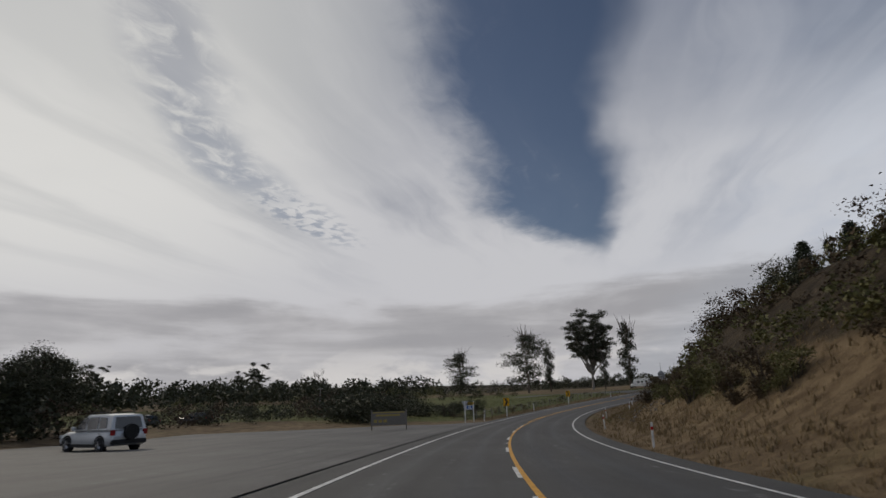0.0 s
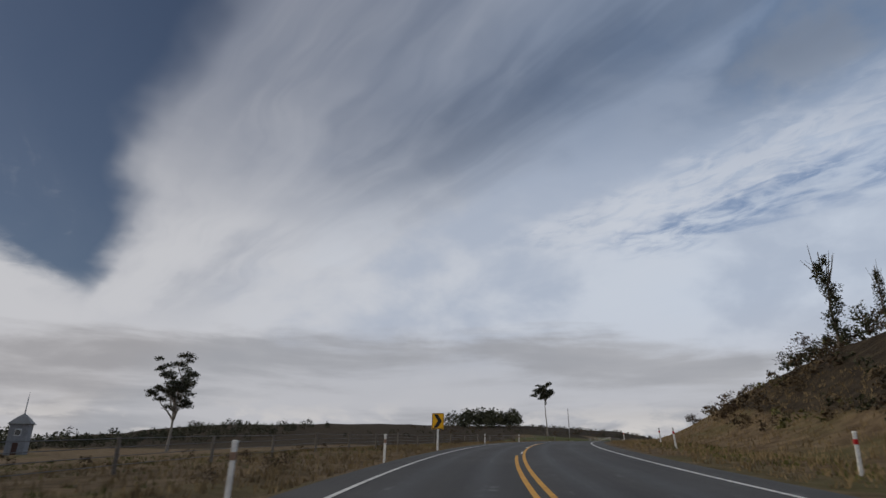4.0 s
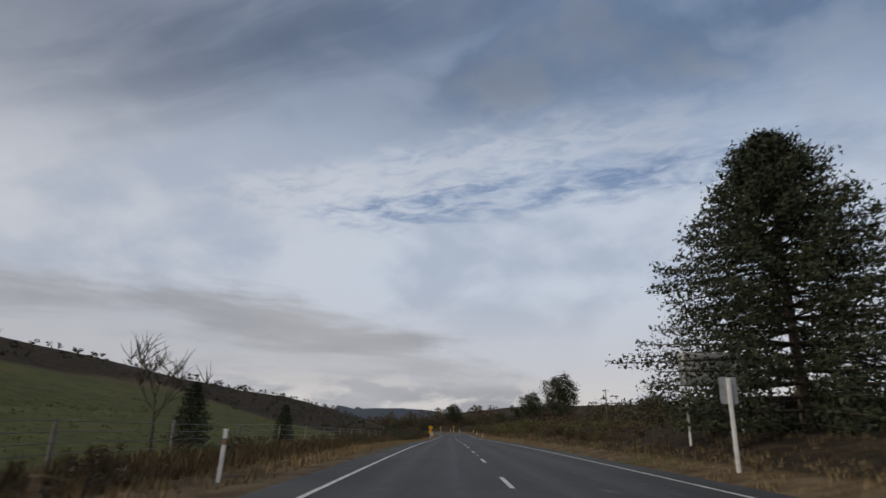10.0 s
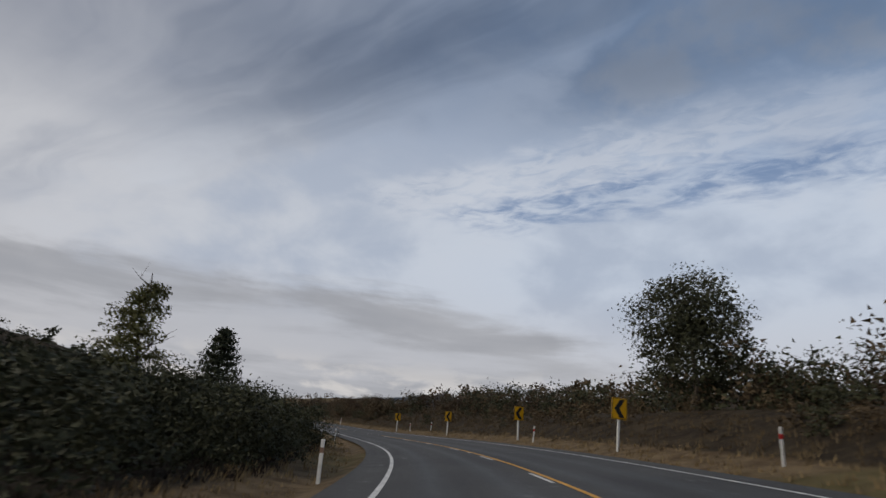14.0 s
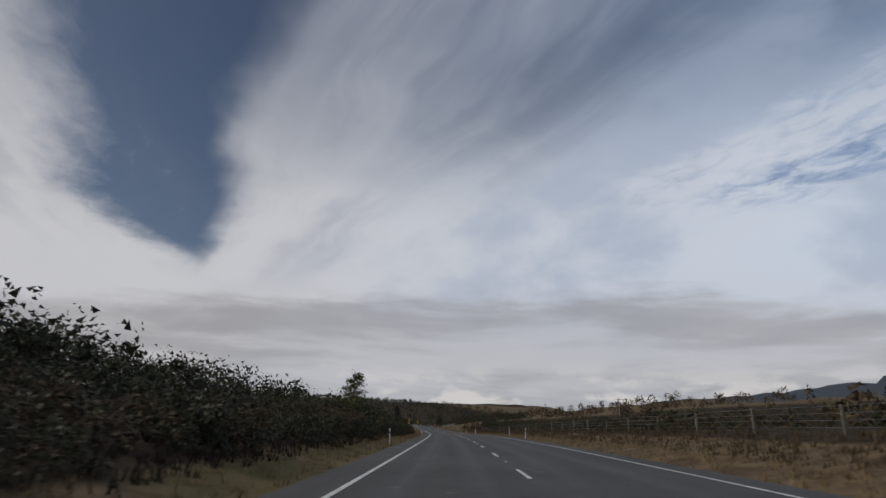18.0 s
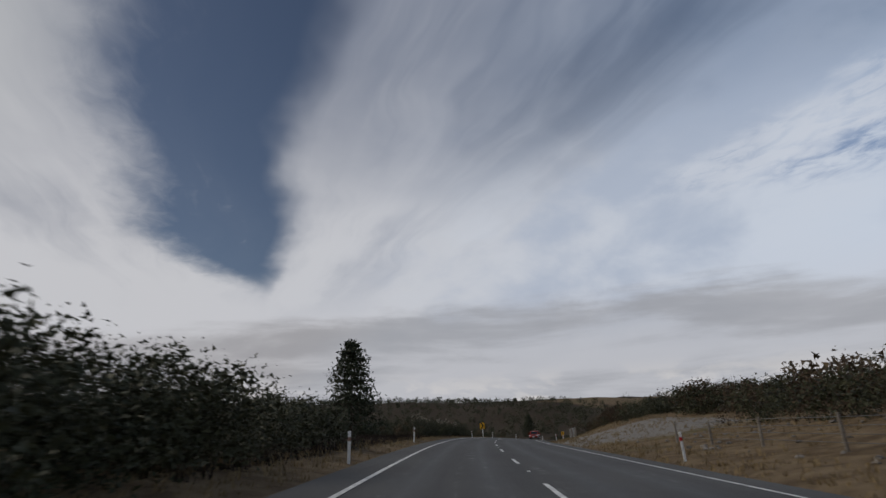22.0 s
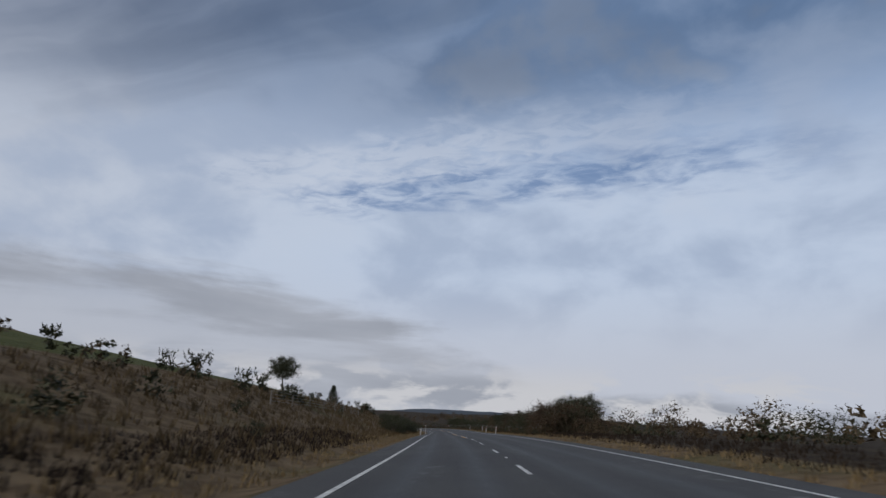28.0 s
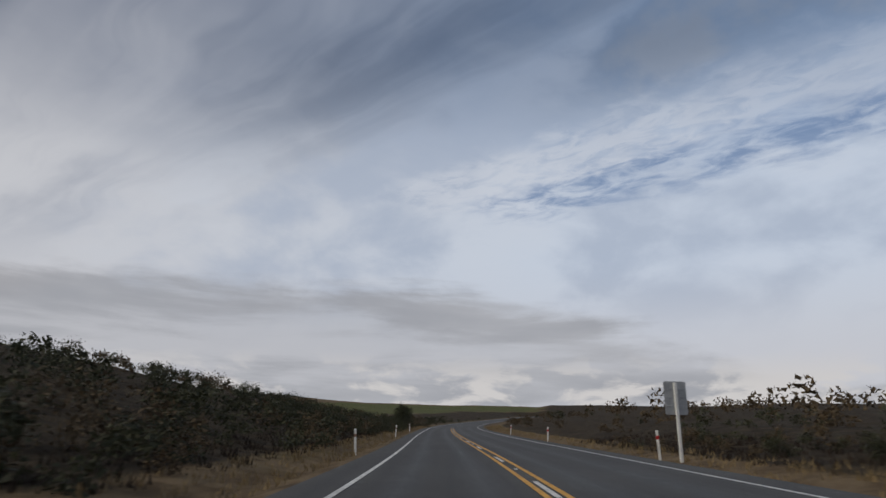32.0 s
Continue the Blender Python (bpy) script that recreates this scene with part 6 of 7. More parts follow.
def low_yellow_marker():
    root = thing("marker_board", "small yellow marker board on a short white post", "marker")
    part("post", Shape().box(-0.05, 0.05, -0.04, 0.04, -0.3, 0.9, bevel=0.01), M_WHITE, root)
    part("plate", Shape().plate(rounded(0.5, 0.24, 0.86, 0.03), -0.06, -0.045), M_SIGN_YELLOW, root)
    return root


Kind(low_yellow_marker).put(spot(716, -6.7))


def cone():
    root = thing("traffic_cone", "orange traffic cone with white bands on a black base", "traffic cone", "traffic cones")
    part("base", Shape().box(-0.24, 0.24, -0.24, 0.24, 0, 0.07, bevel=0.03), M_BLACK, root)
    n = 14

    def ring(z0, r0, z1, r1):
        return Shape().tube([(0, 0, z0), (0, 0, (z0 + z1) / 2), (0, 0, z1)], [r0, (r0 + r1) / 2, r1], n)
    part("body", ring(0.06, 0.19, 1.15, 0.045), M_ORANGE, root, smooth=True)
    part("reflective_band", ring(0.48, 0.144, 0.66, 0.118), M_SIGN_WHITE, root, smooth=True)
    part("reflective_band", ring(0.86, 0.091, 0.98, 0.074), M_SIGN_WHITE, root, smooth=True)
    return root


CONE = Kind(cone)
CONE.put(spot(158, 8.6))
CONE.put(spot(361.5, 7.6, 0, 1.1, 0, (0, 6)))


def blue_top_post():
    root = thing("utility_marker", "thin white utility marker post with a blue top", "marker post")
    part("post", Shape().box(-0.06, 0.06, -0.04, 0.04, -0.3, 1.0, bevel=0.01), M_WHITE, root)
    part("top", Shape().box(-0.06, 0.06, -0.04, 0.04, 1.0, 1.45, bevel=0.01), M_SIGN_BLUE, root, "blue painted top")
    return root


Kind(blue_top_post).put(spot(366, -7.2))
POST_L.put(spot(364, -7.3, 0, 0.95, 0, (0, -4)), "thin white post beside a farm gateway")
POST_L.put(spot(368, -7.4, 0, 0.95), "thin white post beside a farm gateway")


# ---- road arrows ----
def road_arrow(bend):
    pts = [(-0.08, -2.6), (0.08, -2.6), (0.10, 0.6), (0.10 + bend * 0.5, 1.3), (0.42 + bend * 0.6, 1.2), (0.1 + bend * 1.3, 2.6), (-0.5 + bend * 0.35, 1.5), (-0.16 + bend * 0.3, 1.45), (-0.10, 0.7)]
    me = Shape().add([(x, y, 0) for x, y in pts], [tuple(range(len(pts)))]).mesh("road_arrow", M_WHITE_LINE)
    return Kind(lambda: tagged(new("road_arrow", me), "white painted lane arrow on the asphalt", "road marking", "lane arrows"))


ARROW = road_arrow(-0.45)
for s, lat, t in ((143, -2.0, 0), (141, 2.3, 180), (547, -2.0, 0), (543, 2.3, 180)):
    ARROW.put(on_road(s, lat, t, 0.014))


# ---- fences, gates, poles ----
def fence(s0, s1, lat, gap, label, height=1.15, wires=4, wobble=0.05, lat2=None):
    root = thing("fence", label, "fence")
    n = int((s1 - s0) / gap)
    tops = []
    post = Shape().tube([(0, 0, -0.4), (0, 0, height * 0.6), (0, 0, height)], [0.075, 0.07, 0.062], 7).mesh("fence_post", M_POST_WOOD)
    for k in range(n + 1):
        s = s0 + gap * k
        l = lat + ((lat2 if lat2 is not None else lat) - lat) * k / max(1, n) + rng.uniform(-wobble, wobble)
        ob = new("fence_post", post)
        ob.parent = root
        ob.matrix_basis = spot(s, l, rng.uniform(0, 360), 1, 0, (rng.uniform(-3, 3), rng.uniform(-3, 3))) @ Matrix.Diagonal((1, 1, rng.uniform(0.9, 1.1), 1))
        x, y = plan(s, l)
        tops.append((x, y, float(ground_z(s, l))))
    for w in range(wires):
        z = height * (0.25 + 0.7 * w / max(1, wires - 1))
        sh = Shape().tube([(x * SC, y * SC, (zz + z) * SC) for x, y, zz in tops], [0.007] * len(tops), 4, False)
        part("wire", sh, M_WIRE, root)
    return root


fence(80, 162, -9.4, 4.1, "timber post and wire fence along the paddock")
fence(186, 330, -13, 6, "timber post and wire fence along the paddock")
fence(370, 640, -12.6, 7.5, "weathered post and wire fence below the pasture", 1.3)
fence(862, 950, -10, 6, "old post and wire fence above the scrub", 1.4)
fence(1196, 1246, -11, 5, "weathered post and wire fence beside the verge")
fence(1264, 1300, -9.5, 5, "weathered post and wire fence beside the verge")
fence(1010, 1024, 14, 5, "short post and wire fence beside the gate")
fence(1046, 1230, 13.5, 7, "post and wire fence in front of scrub", 1.2)
fence(1255, 1338, 11.5, 6, "post and wire fence along the grassy slope", 1.25)
fence(1440, 1470, 15, 6, "old post and wire fence on the bank", 1.2)
fence(1505, 1545, -10, 5, "leaning post and wire fence by the paddock", 1.1)
fence(1600, 1690, 11.5, 6, "post and wire fence beside the road", 1.25)
fence(1772, 1960, 11.6, 6.5, "tall grey post and wire fence before the scrub", 1.35, 5)
fence(1740, 1800, -17, 8, "post and wire fence across the hillside", 1.2)
fence(1880, 1950, -24, 6, "post and wire fence along the ridge", 1.2)


def gate(width, height, bars, label, uprights=3):
    def build():
        root = thing("farm_gate", label, "gate")
        r = 0.028
        fr = part("gate_frame", Shape().tube([(0, 0, 0.15), (0, 0, height), (width, 0, height), (width, 0, 0.15), (0, 0, 0.15)], [r] * 5, 7, False), M_GALV, root)
        for k in range(1, bars):
            z = 0.15 + (height - 0.15) * (k / bars) ** 1.1
            part("rail", Shape().tube([(0, 0, z), (width, 0, z)], [0.018, 0.018], 6), M_GALV, fr)
        for k in range(1, uprights):
            x = width * k / uprights
            part("upright", Shape().tube([(x, 0, 0.15), (x, 0, height)], [0.022, 0.022], 6), M_GALV, fr)
        part("brace", Shape().tube([(0, 0.02, height), (width, 0.02, 0.2)], [0.018, 0.018], 6), M_GALV, fr)
        for x in (-0.14, width + 0.14):
            part("gate_post", Shape().tube([(x, 0, -0.4), (x, 0, height + 0.15)], [0.11, 0.10], 8), M_POST_WOOD, root)
        return root
    return Kind(build)


GATE = gate(4.2, 1.25, 5, "galvanised tubular farm gate between timber posts")
GATE.put(spot(1038.5, 11, -92, 1.0))
GATE.put(spot(1034.0, 11.2, -92, 0.95))
GATE.put(spot(1395, 9.6, -86, 1.1))
GATE.put(spot(1390, 10.0, -86, 1.1))
GATE.put(spot(1640, 12, -88, 0.9))
gate(5.0, 1.3, 6, "galvanised farm gate standing closed at the yard").put(spot(357.5, -8.6, 158))
gate(3.4, 1.3, 5, "galvanised farm gate standing half open").put(spot(359, -13.6, 120))


def rail_fence():
    root = thing("timber_rails", "pale timber rail fence panel beside the farm gate", "fence")
    for x in (0, 2.6, 5.2):
        part("post", Shape().box(x - 0.1, x + 0.1, -0.1, 0.1, -0.4, 1.35, bevel=0.02), M_POST_WOOD, root)
    for z in (0.35, 0.68, 1.0, 1.26):
        part("rail", Shape().box(-0.1, 5.3, -0.14, -0.1, z - 0.09, z + 0.07, bevel=0.01), M_POST_WOOD, root)
    return root


Kind(rail_fence).put(spot(358.5, -8.9, 80))


def power_pole(h, arm):
    def build():
        root = thing("power_pole", "grey timber power pole with a crossarm" if arm else "plain grey timber pole standing in the paddock", "power pole")
        part("pole", Shape().tube([(0, 0, -0.5), (0, 0, h * 0.5), (0, 0, h)], [0.17, 0.15, 0.11], 9), M_POLE_WOOD, root)
        if arm:
            a = part("crossarm", Shape().box(-1.1, 1.1, -0.06, 0.06, h - 0.5, h - 0.36, bevel=0.01), M_POLE_WOOD, root)
            for x in (-0.95, -0.45, 0.95):
                part("insulator", Shape().tube([(x, 0, h - 0.36), (x, 0, h - 0.26), (x, 0, h - 0.16)], [0.05, 0.06, 0.03], 8), M_SIGN_WHITE, a)
        else:
            part("cap", Shape().tube([(0, 0, h), (0, 0, h + 0.3)], [0.12, 0.03], 8), M_GALV, root)
        return root
    return Kind(build)


POLE = power_pole(10, True)
for s, lat, k in ((440, 18.5, 1.0), (1658, -11, 0.9), (1050, 34, 0.8), (700, 40, 0.9), (1190, 48, 0.9), (92, -42, 0.5), (590, 24, 0.8), (1598, 34, 0.8)):
    POLE.put(spot(s, lat, 10, k))
power_pole(11.5, False).put(spot(446, -50))


# ---- vehicles ----
M_GLASS = varied("dark_car_glass", (0.010, 0.012, 0.014), (0.020, 0.023, 0.026), 2, 0.06, 0.0, 0.7)
M_TYRE = varied("tyre_rubber", (0.012, 0.012, 0.012), (0.025, 0.025, 0.025), 8, 0.85)
M_RIM = varied("alloy_rim", (0.30, 0.30, 0.31), (0.48, 0.48, 0.49), 5, 0.3, 0.9, 0.5)
M_TRIM = varied("black_plastic_trim", (0.012, 0.012, 0.013), (0.025, 0.025, 0.026), 5, 0.6)
M_CHROME = varied("chrome_trim", (0.55, 0.55, 0.56), (0.68, 0.68, 0.69), 3, 0.12, 1.0, 0.5)
M_LAMP = varied("lamp_lens", (0.42, 0.43, 0.44), (0.60, 0.61, 0.62), 6, 0.12, 0.2, 0.6)
M_RED_LAMP = varied("red_lamp_lens", (0.20, 0.008, 0.01), (0.32, 0.015, 0.02), 6, 0.15, 0, 0.6)


def lofted(sections, close=True):
    """A skin over rings of equal point counts."""
    n = len(sections[0])
    vs = [p for ring in sections for p in ring]
    fs = [(i * n + k, i * n + (k + 1) % n, (i + 1) * n + (k + 1) % n, (i + 1) * n + k) for i in range(len(sections) - 1) for k in range(n)]
    if close:
        fs += [tuple(range(n - 1, -1, -1)), tuple((len(sections) - 1) * n + k for k in range(n))]
    return Shape().add(vs, fs)


def hull_ring(y, w, z0, z1, r=0.12, tumble=0.0):
    """One cross section of a vehicle body at y, half width w."""
    return [(-w + r * 0.6, y, z0), (w - r * 0.6, y, z0), (w, y, z0 + r), (w - tumble * 0.5, y, (z0 + z1) / 2), (w - tumble, y, z1 - r), (w - tumble - r, y, z1), (-w + tumble + r, y, z1), (-w + tumble, y, z1 - r), (-w + tumble * 0.5, y, (z0 + z1) / 2), (-w, y, z0 + r)]


def wheels(root, w, ys, r, width=0.22, spokes=5):
    for y in ys:
        for sgn in (-1, 1):
            x = sgn * (w - width / 2)
            wheel = part("wheel", Shape().tube([(x - width / 2, y, r), (x - width / 2 + 0.03, y, r), (x + width / 2 - 0.03, y, r), (x + width / 2, y, r)], [r * 0.90, r, r, r * 0.90], 22), M_TYRE, root)
            xo = x + sgn * (width / 2 + 0.004)
            rim = Shape().tube([(xo - sgn * 0.03, y, r), (xo, y, r)], [r * 0.66, r * 0.62], 20)
            part("rim", rim, M_TRIM, wheel)
            sp = Shape()
            for k in range(spokes):
                a = 2 * math.pi * k / spokes
                c, s_ = math.cos(a), math.sin(a)
                for e in (-0.16, 0.16):
                    sp.tube([(xo + sgn * 0.012, y + 0.1 * r * c, r + 0.1 * r * s_), (xo + sgn * 0.012, y + 0.60 * r * math.cos(a + e), r + 0.60 * r * math.sin(a + e))], [0.035 * r / 0.33, 0.026 * r / 0.33], 5)
            part("spokes", sp, M_RIM, wheel)


def car(label, paint, boxy, roof_rails=False):
    """A five-door off-roader, its front towards +y."""
    def build():
        root = thing("car", label, "car")
        w, L = 0.90, 2.18
        # lower body: nose, wheel housings, tail
        prof = [(-L, 0.42, 0.86), (-L + 0.10, 0.34, 0.98), (-L + 0.5, 0.30, 1.02), (-0.6, 0.28, 1.00), (0.55, 0.28, 0.99), (0.95, 0.28, 0.98), (1.55, 0.30, 0.93), (2.0, 0.34, 0.84), (L, 0.42, 0.72)]
        secs = [hull_ring(y, w * (0.90 if abs(y) > 2.1 else 0.965 if abs(y) > 1.95 else 1.0), z0, z1, 0.13, 0.05) for y, z0, z1 in prof]
        body = part("body", lofted(secs), paint, root, smooth=True)
        # cabin
        back = -L + (0.10 if boxy else 0.30)
        top = 1.72 if boxy else 1.60
        cab = [(back, 0.98, 1.02), (back + (0.16 if boxy else 0.55), 0.98, top - 0.06), (back + 1.0, 0.98, top), (0.05, 0.98, top - 0.02), (0.30, 0.98, top - 0.14), (0.98, 0.95, 1.0)]
        part("cabin", lofted([hull_ring(y, w - 0.045, z0, z1, 0.05, 0.16 * (z1 - 1.0) / 0.7) for y, z0, z1 in cab]), paint, root, smooth=False)

        def quad(points, name, mat, parent, lab=""):
            a, b, c = (Vector(points[k]) for k in (0, 1, 2))
            nrm = (b - a).cross(c - a).normalized() * 0.012
            vs = [Vector(p) for p in points] + [Vector(p) + nrm for p in points]
            n = len(points)
            return part(name, Shape().add(vs, [tuple(range(n - 1, -1, -1)), tuple(range(n, 2 * n))] + [(k, (k + 1) % n, n + (k + 1) % n, n + k) for k in range(n)]), mat, parent, lab)
        zt = top - 0.14

        def side_x(z):
            return w - 0.045 - 0.16 * (z - 1.0) / 0.7 * 0.8 + 0.006
        quad([(-0.66, 0.985, 1.03), (0.66, 0.985, 1.03), (0.58, 0.36, zt + 0.005), (-0.58, 0.36, zt + 0.005)][::-1], "windscreen", M_GLASS, root)
        quad([(0.64, back - 0.005, 1.08), (-0.64, back - 0.005, 1.08), (-0.58, back + (0.14 if boxy else 0.5), zt), (0.58, back + (0.14 if boxy else 0.5), zt)][::-1], "rear_window", M_GLASS, root)
        cuts = [(0.80, 0.40, 0.18, 0.18), (-0.02 - 0.0, -0.02, -0.10, -0.10)]
        panes = [((0.80, 1.05), (0.28, zt), (-0.02, zt), (-0.02, 1.05)), ((-0.12, 1.05), (-0.12, zt), (-0.92, zt), (-0.98, 1.05)), ((-1.08, 1.06), (-1.02, zt), (back + 0.55, zt - 0.02), (back + 0.32, 1.10))]
        for sgn in (-1, 1):
            for pane in panes:
                pts = [(sgn * side_x(z), y, z) for y, z in pane]
                quad(pts if sgn < 0 else pts[::-1], "side_window", M_GLASS, root)
            part("mirror", Shape().box(sgn * 1.0 - 0.10, sgn * 1.0 + 0.10, 0.62, 0.76, 1.02, 1.18, bevel=0.04), paint, root)
            part("headlight", Shape().box(min(sgn * 0.46, sgn * 0.84), max(sgn * 0.46, sgn * 0.84), 2.0, 2.17, 0.66, 0.80, bevel=0.04), M_LAMP, root)
            part("fog_light", Shape().box(min(sgn * 0.58, sgn * 0.80), max(sgn * 0.58, sgn * 0.80), 2.05, 2.17, 0.44, 0.60, bevel=0.03), M_LAMP, root)
            part("tail_light", Shape().box(min(sgn * 0.66, sgn * 0.86), max(sgn * 0.66, sgn * 0.86), -L - 0.02, -L + 0.14, 0.78, 1.02, bevel=0.03), M_RED_LAMP, root)
            part("sill", Shape().box(min(sgn * 0.80, sgn * 0.91), max(sgn * 0.80, sgn * 0.91), -1.0, 1.0, 0.26, 0.42, bevel=0.03), M_TRIM, root)
            for y in (1.36, -1.34):
                arch = [(y + 0.43 * math.cos(radians(a)), 0.36 + 0.43 * math.sin(radians(a))) for a in range(0, 181, 15)]
                ring = [(y + 0.36 * math.cos(radians(a)), 0.36 + 0.36 * math.sin(radians(a))) for a in range(180, -1, -15)]
                x0 = sgn * 0.905
                n = len(arch)
                vs = [(x0, a, z) for a, z in arch] + [(x0, a, z) for a, z in ring[::-1]]
                vs += [(x0 - sgn * 0.10, a, z) for _, a, z in vs]
                fs = [(k, k + 1, n + k + 1, n + k) for k in range(n - 1)] + [(2 * n + k, 2 * n + n + k, 2 * n + n + k + 1, 2 * n + k + 1) for k in range(n - 1)]
                fs += [(k, 2 * n + k, 2 * n + k + 1, k + 1) for k in range(n - 1)]
                part("wheel_arch", Shape().add(vs, fs), M_TRIM, root)
            for y in (-0.05, -1.0):
                part("door_handle", Shape().box(min(sgn * 0.89, sgn * 0.93), max(sgn * 0.89, sgn * 0.93), y - 0.22, y - 0.06, 0.86, 0.90, bevel=0.01), paint, root)
        part("grille", Shape().box(-0.44, 0.44, 2.06, 2.18, 0.62, 0.78, bevel=0.03), M_TRIM, root)
        part("grille_bar", Shape().box(-0.46, 0.46, 2.15, 2.195, 0.69, 0.72, bevel=0.008), M_CHROME, root)
        part("front_bumper", Shape().box(-0.82, 0.82, 2.02, 2.20, 0.30, 0.44, bevel=0.05), M_TRIM, root)
        part("rear_bumper", Shape().box(-0.84, 0.84, -L - 0.05, -L + 0.12, 0.40, 0.60, bevel=0.05), M_TRIM, root)
        part("number_plate", Shape().box(-0.18, 0.18, 2.19, 2.205, 0.46, 0.57), M_SIGN_WHITE, root)
        if roof_rails:
            for x in (-0.60, 0.60):
                part("roof_rail", Shape().tube([(x, -1.5, top + 0.01), (x, -1.4, top + 0.07), (x, 0.0, top + 0.07), (x, 0.1, top)], [0.022] * 4, 6), M_TRIM, root)
            part("spare_wheel", Shape().tube([(0, -L - 0.22, 0.92), (0, -L - 0.04, 0.92)], [0.33, 0.35], 20), M_TYRE, root)
        wheels(root, 0.905, (1.36, -1.34), 0.35)
        return root
    return Kind(build)


M_RED_PAINT = varied("orange_red_car_paint", (0.25, 0.028, 0.015), (0.30, 0.034, 0.017), 1, 0.22, 0.25, 0.6)
M_SILVER = varied("silver_car_paint", (0.46, 0.47, 0.48), (0.56, 0.57, 0.58), 1, 0.30, 0.25, 0.6)
M_DARK_PAINT = varied("dark_car_paint", (0.02, 0.022, 0.026), (0.03, 0.032, 0.036), 1, 0.25, 0.3, 0.6)
car("orange-red compact off-road car on the oncoming lane", M_RED_PAINT, False).put(on_road(1412, 2.4, 180, 0.0))
car("older silver off-road wagon parked on the forecourt", M_SILVER, True, True).put(spot(32, -23.0, 66, 1.2))
for s, l, t in ((64, -48, 80), (70, -46, 95)):
    car("dark parked car in the shade of the trees", M_DARK_PAINT, False).put(spot(s, l, t))


def campervan():
    root = thing("campervan", "white motorhome with dark windows parked on the grass", "campervan")
    w = 1.12
    part("body", lofted([hull_ring(y, w, z0, z1, 0.14, 0.06) for y, z0, z1 in ((-3.5, 0.5, 2.85), (-3.4, 0.42, 2.95), (0.9, 0.42, 2.95), (1.7, 0.42, 2.80), (2.1, 0.42, 2.45))]), M_WHITE, root, smooth=False)
    part("cab", lofted([hull_ring(y, w * 0.88, z0, z1, 0.12, 0.08) for y, z0, z1 in ((1.6, 0.4, 2.3), (2.15, 0.4, 2.1), (2.75, 0.4, 1.45), (3.3, 0.42, 1.2), (3.5, 0.5, 0.9))]), M_WHITE, root, smooth=False)
    part("windscreen", Shape().add([(-0.8, 2.17, 2.06), (0.8, 2.17, 2.06), (0.86, 2.78, 1.46), (-0.86, 2.78, 1.46)], [(0, 1, 2, 3)]), M_GLASS, root)
    for sgn in (-1, 1):
        x = sgn * (w + 0.004)
        for y0, y1, z0, z1 in ((-3.0, -2.2, 1.7, 2.3), (-0.3, 0.7, 1.55, 2.15), (-1.5, -0.8, 1.6, 2.15)):
            part("side_window", Shape().box(min(x, x - sgn * 0.05), max(x, x - sgn * 0.05) + 0.005, y0, y1, z0, z1, bevel=0.03), M_GLASS, root)
        xc = sgn * (w * 0.88 + 0.003)
        part("cab_window", Shape().box(min(xc, xc - sgn * 0.12), max(xc, xc - sgn * 0.12), 1.75, 2.4, 1.38, 1.85, bevel=0.03), M_GLASS, root)
        part("stripe", Shape().box(min(x, x - sgn * 0.02), max(x, x - sgn * 0.02), -3.3, 1.5, 1.10, 1.16), M_TRIM, root)
        part("mirror", Shape().box(sgn * 1.16 - 0.09, sgn * 1.16 + 0.09, 2.2, 2.32, 1.4, 1.75, bevel=0.03), M_TRIM, root)
        part("headlight", Shape().box(min(sgn * 0.55, sgn * 0.88), max(sgn * 0.55, sgn * 0.88), 3.3, 3.47, 0.85, 1.05, bevel=0.04), M_LAMP, root)
    part("front_bumper", Shape().box(-0.95, 0.95, 3.3, 3.58, 0.35, 0.62, bevel=0.06), M_TRIM, root)
    wheels(root, 1.06, (2.6, -2.0), 0.36)
    return root


Kind(campervan).put(spot(209, -30, 96, 1.0))


# ---- a far cottage, stones, plumed grass ----
def hut():
    root = thing("hut", "small pale tower hut with a pointed grey roof and mast", "hut")
    part("wall", Shape().box(-1.5, 1.5, -1.5, 1.5, -0.5, 5.4), varied("pale_weatherboard", (0.17, 0.18, 0.20), (0.26, 0.27, 0.29), 3, 0.7), root)
    part("roof", Shape().add([(-1.9, -1.9, 5.3), (1.9, -1.9, 5.3), (1.9, 1.9, 5.3), (-1.9, 1.9, 5.3), (-0.8, -0.8, 6.6), (0.8, -0.8, 6.6), (0.8, 0.8, 6.6), (-0.8, 0.8, 6.6), (0, 0, 7.3)],
                             [(0, 1, 5, 4), (1, 2, 6, 5), (2, 3, 7, 6), (3, 0, 4, 7), (4, 5, 8), (5, 6, 8), (6, 7, 8), (7, 4, 8), (3, 2, 1, 0)]), varied("grey_roof_iron", (0.12, 0.13, 0.14), (0.20, 0.21, 0.22), 4, 0.5), root)
    part("mast", Shape().tube([(0, 0, 7.1), (0, 0, 9.5), (0, 0, 11.2)], [0.12, 0.09, 0.03], 7), M_GALV, root)
    win = part("window", Shape().box(-0.5, 0.5, -1.55, -1.48, 3.2, 4.4), M_SIGN_WHITE, root)
    part("pane", Shape().box(-0.42, 0.42, -1.57, -1.54, 3.3, 4.3), M_GLASS, win)
    part("door", Shape().box(-0.45, 0.45, -1.56, -1.48, -0.2, 2.0), M_BROWN_BOARD, root)
    return root


Kind(hut).put(spot(284, -100, 40))


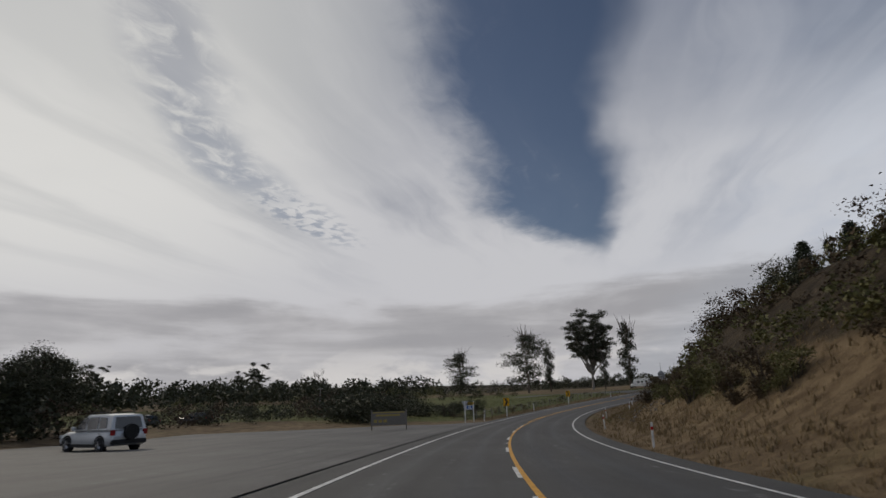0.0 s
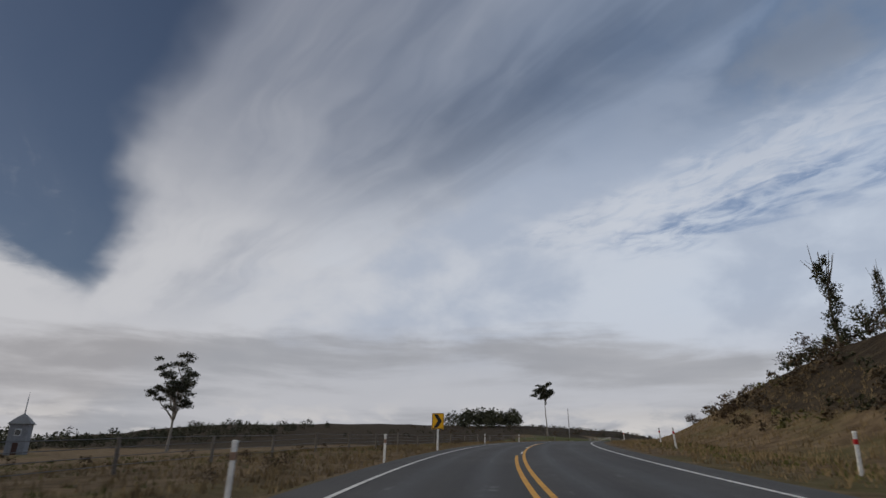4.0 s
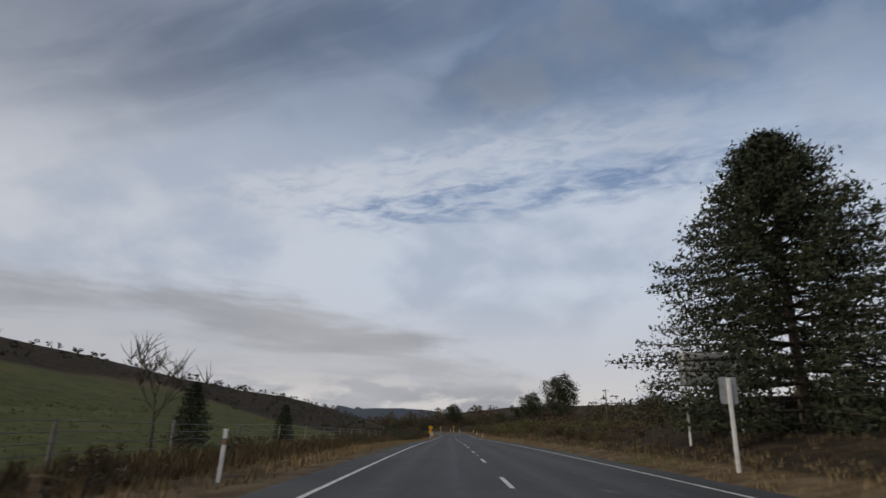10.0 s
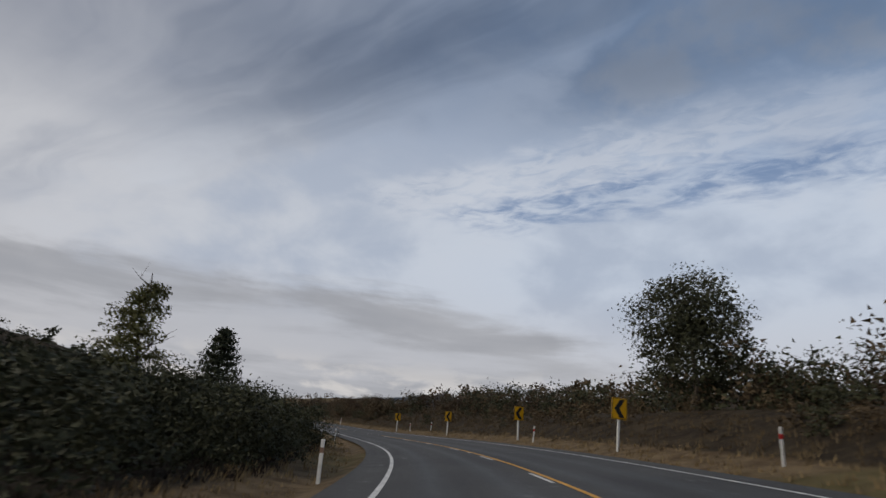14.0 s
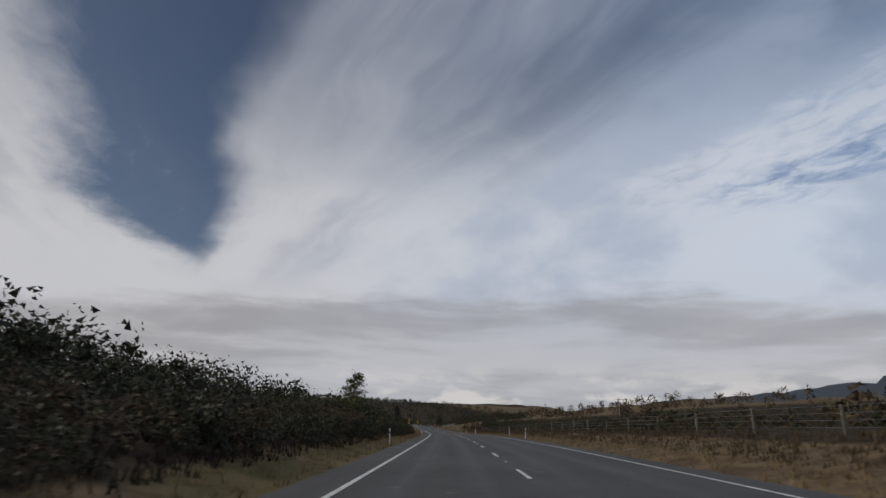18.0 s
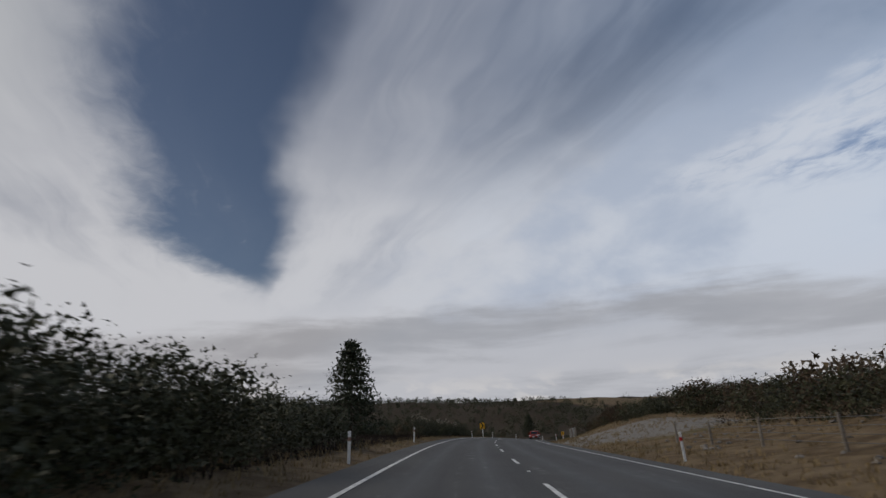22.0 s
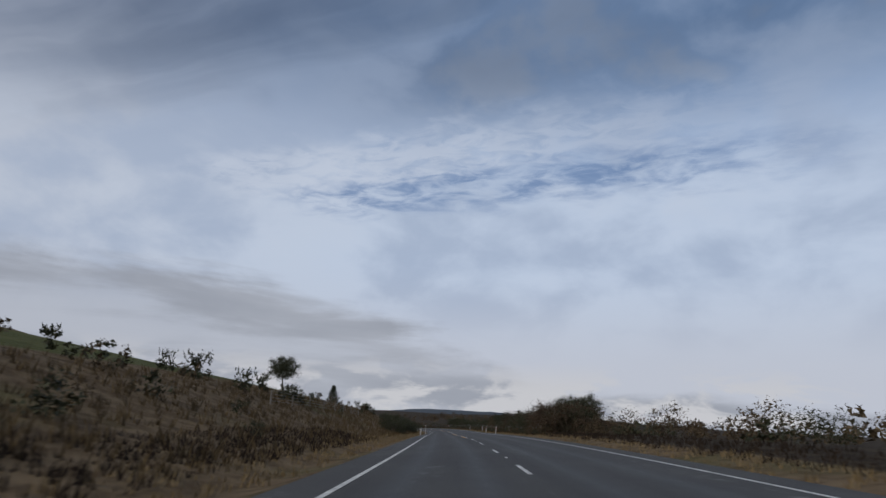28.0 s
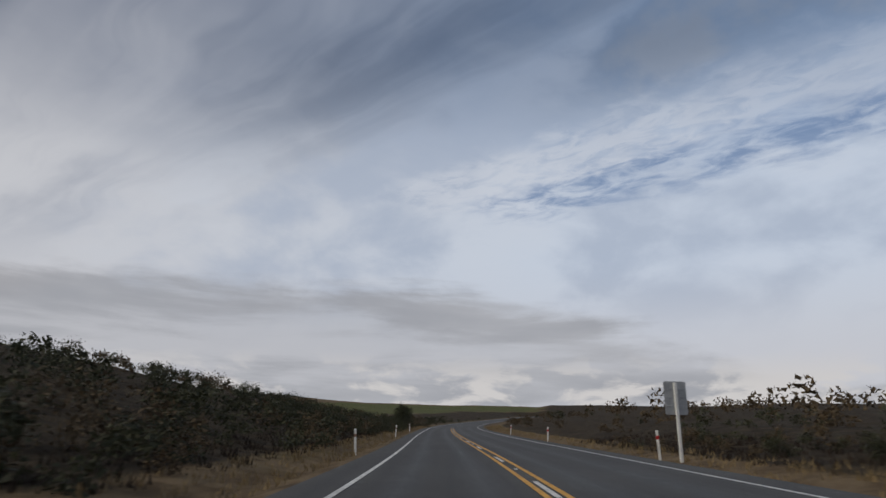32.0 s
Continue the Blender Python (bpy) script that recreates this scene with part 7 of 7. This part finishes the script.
def rubble(name, label, s0, s1, l0, l1, n, r0, r1):
    sh = Shape()
    for _ in range(n):
        s, l, r = rng.uniform(s0, s1), rng.uniform(l0, l1), rng.uniform(r0, r1)
        x, y = plan(s, l)
        sh.blob((x * SC, y * SC, (float(ground_z(s, l)) + r * 0.2) * SC), (r * SC, r * SC * rng.uniform(.6, 1), r * SC * rng.uniform(.4, .7)), 0.3)
    return tagged(new(name, sh.mesh(name, M_STONE)), label, "stones", kind="stuff")


rubble("rubble", "loose stones heaped on the bare roadside", 343, 358, 8.2, 12, 150, 0.06, 0.22)
rubble("bank_stones", "broken stones on the cut bank", 50, 112, 8.8, 14, 520, 0.04, 0.17)
rubble("bank_stones", "stones lying along the foot of the bank", 1440, 1540, 7.6, 11, 260, 0.04, 0.15)
rubble("bank_stones", "stones in the rough grass of the slope", 1270, 1340, 10, 24, 260, 0.05, 0.18)
rubble("bank_stones", "stones and clods on the hillside bank", 1860, 1930, -13, -7, 260, 0.06, 0.22)


def plume_grass():
    root = thing("plume_grass", "tall tussock with arching pale plumes in the scrub", "grass plant", "plume grasses")
    leaf, plume = Shape(), Shape()
    for k in range(60):
        a, l = rng.uniform(0, 6.28), rng.uniform(0.8, 1.5)
        d = np.array((math.cos(a), math.sin(a), 0))
        p = [np.array((0, 0, 0)), d * 0.25 * l + (0, 0, 0.8 * l), d * 0.75 * l + (0, 0, 0.9 * l)]
        leaf.tube(p, [0.012, 0.014, 0.002], 3, False)
    for k in range(9):
        a, l = rng.uniform(0, 6.28), rng.uniform(2.0, 2.9)
        d = np.array((math.cos(a) * 0.5 + 0.5, math.sin(a) * 0.5, 0))
        p = [np.array((0, 0, 0)), d * 0.08 * l + (0, 0, 0.6 * l), d * 0.22 * l + (0, 0, 0.92 * l), d * 0.40 * l + (0, 0, 0.96 * l)]
        plume.tube(p, [0.012, 0.010, 0.008, 0.004], 4, False)
        t = rng.uniform(0, 1, (40, 1))
        plume.leaves(p[2] + (p[3] - p[2]) * t + rng.normal(size=(40, 3)) * 0.035 - (0, 0, 0.06), 0.07, 0.4, -0.6, 2.6)
    part("leaves", leaf, M_LEAF_GREEN, root)
    part("plumes", plume, M_PLUME, root)
    return root


PLUME = Kind(plume_grass)
for s, l in ((1372, -9.2), (1376, -10.4), (1379, -9.0), (1384, -10.0), (1388, -9.4), (1393, -10.8), (1397, -9.6), (1402, -10.2), (1408, -11), (1366, -10.5), (1546, -14)):
    PLUME.put(spot(s, l, rng.uniform(0, 360), rng.uniform(0.8, 1.1)))
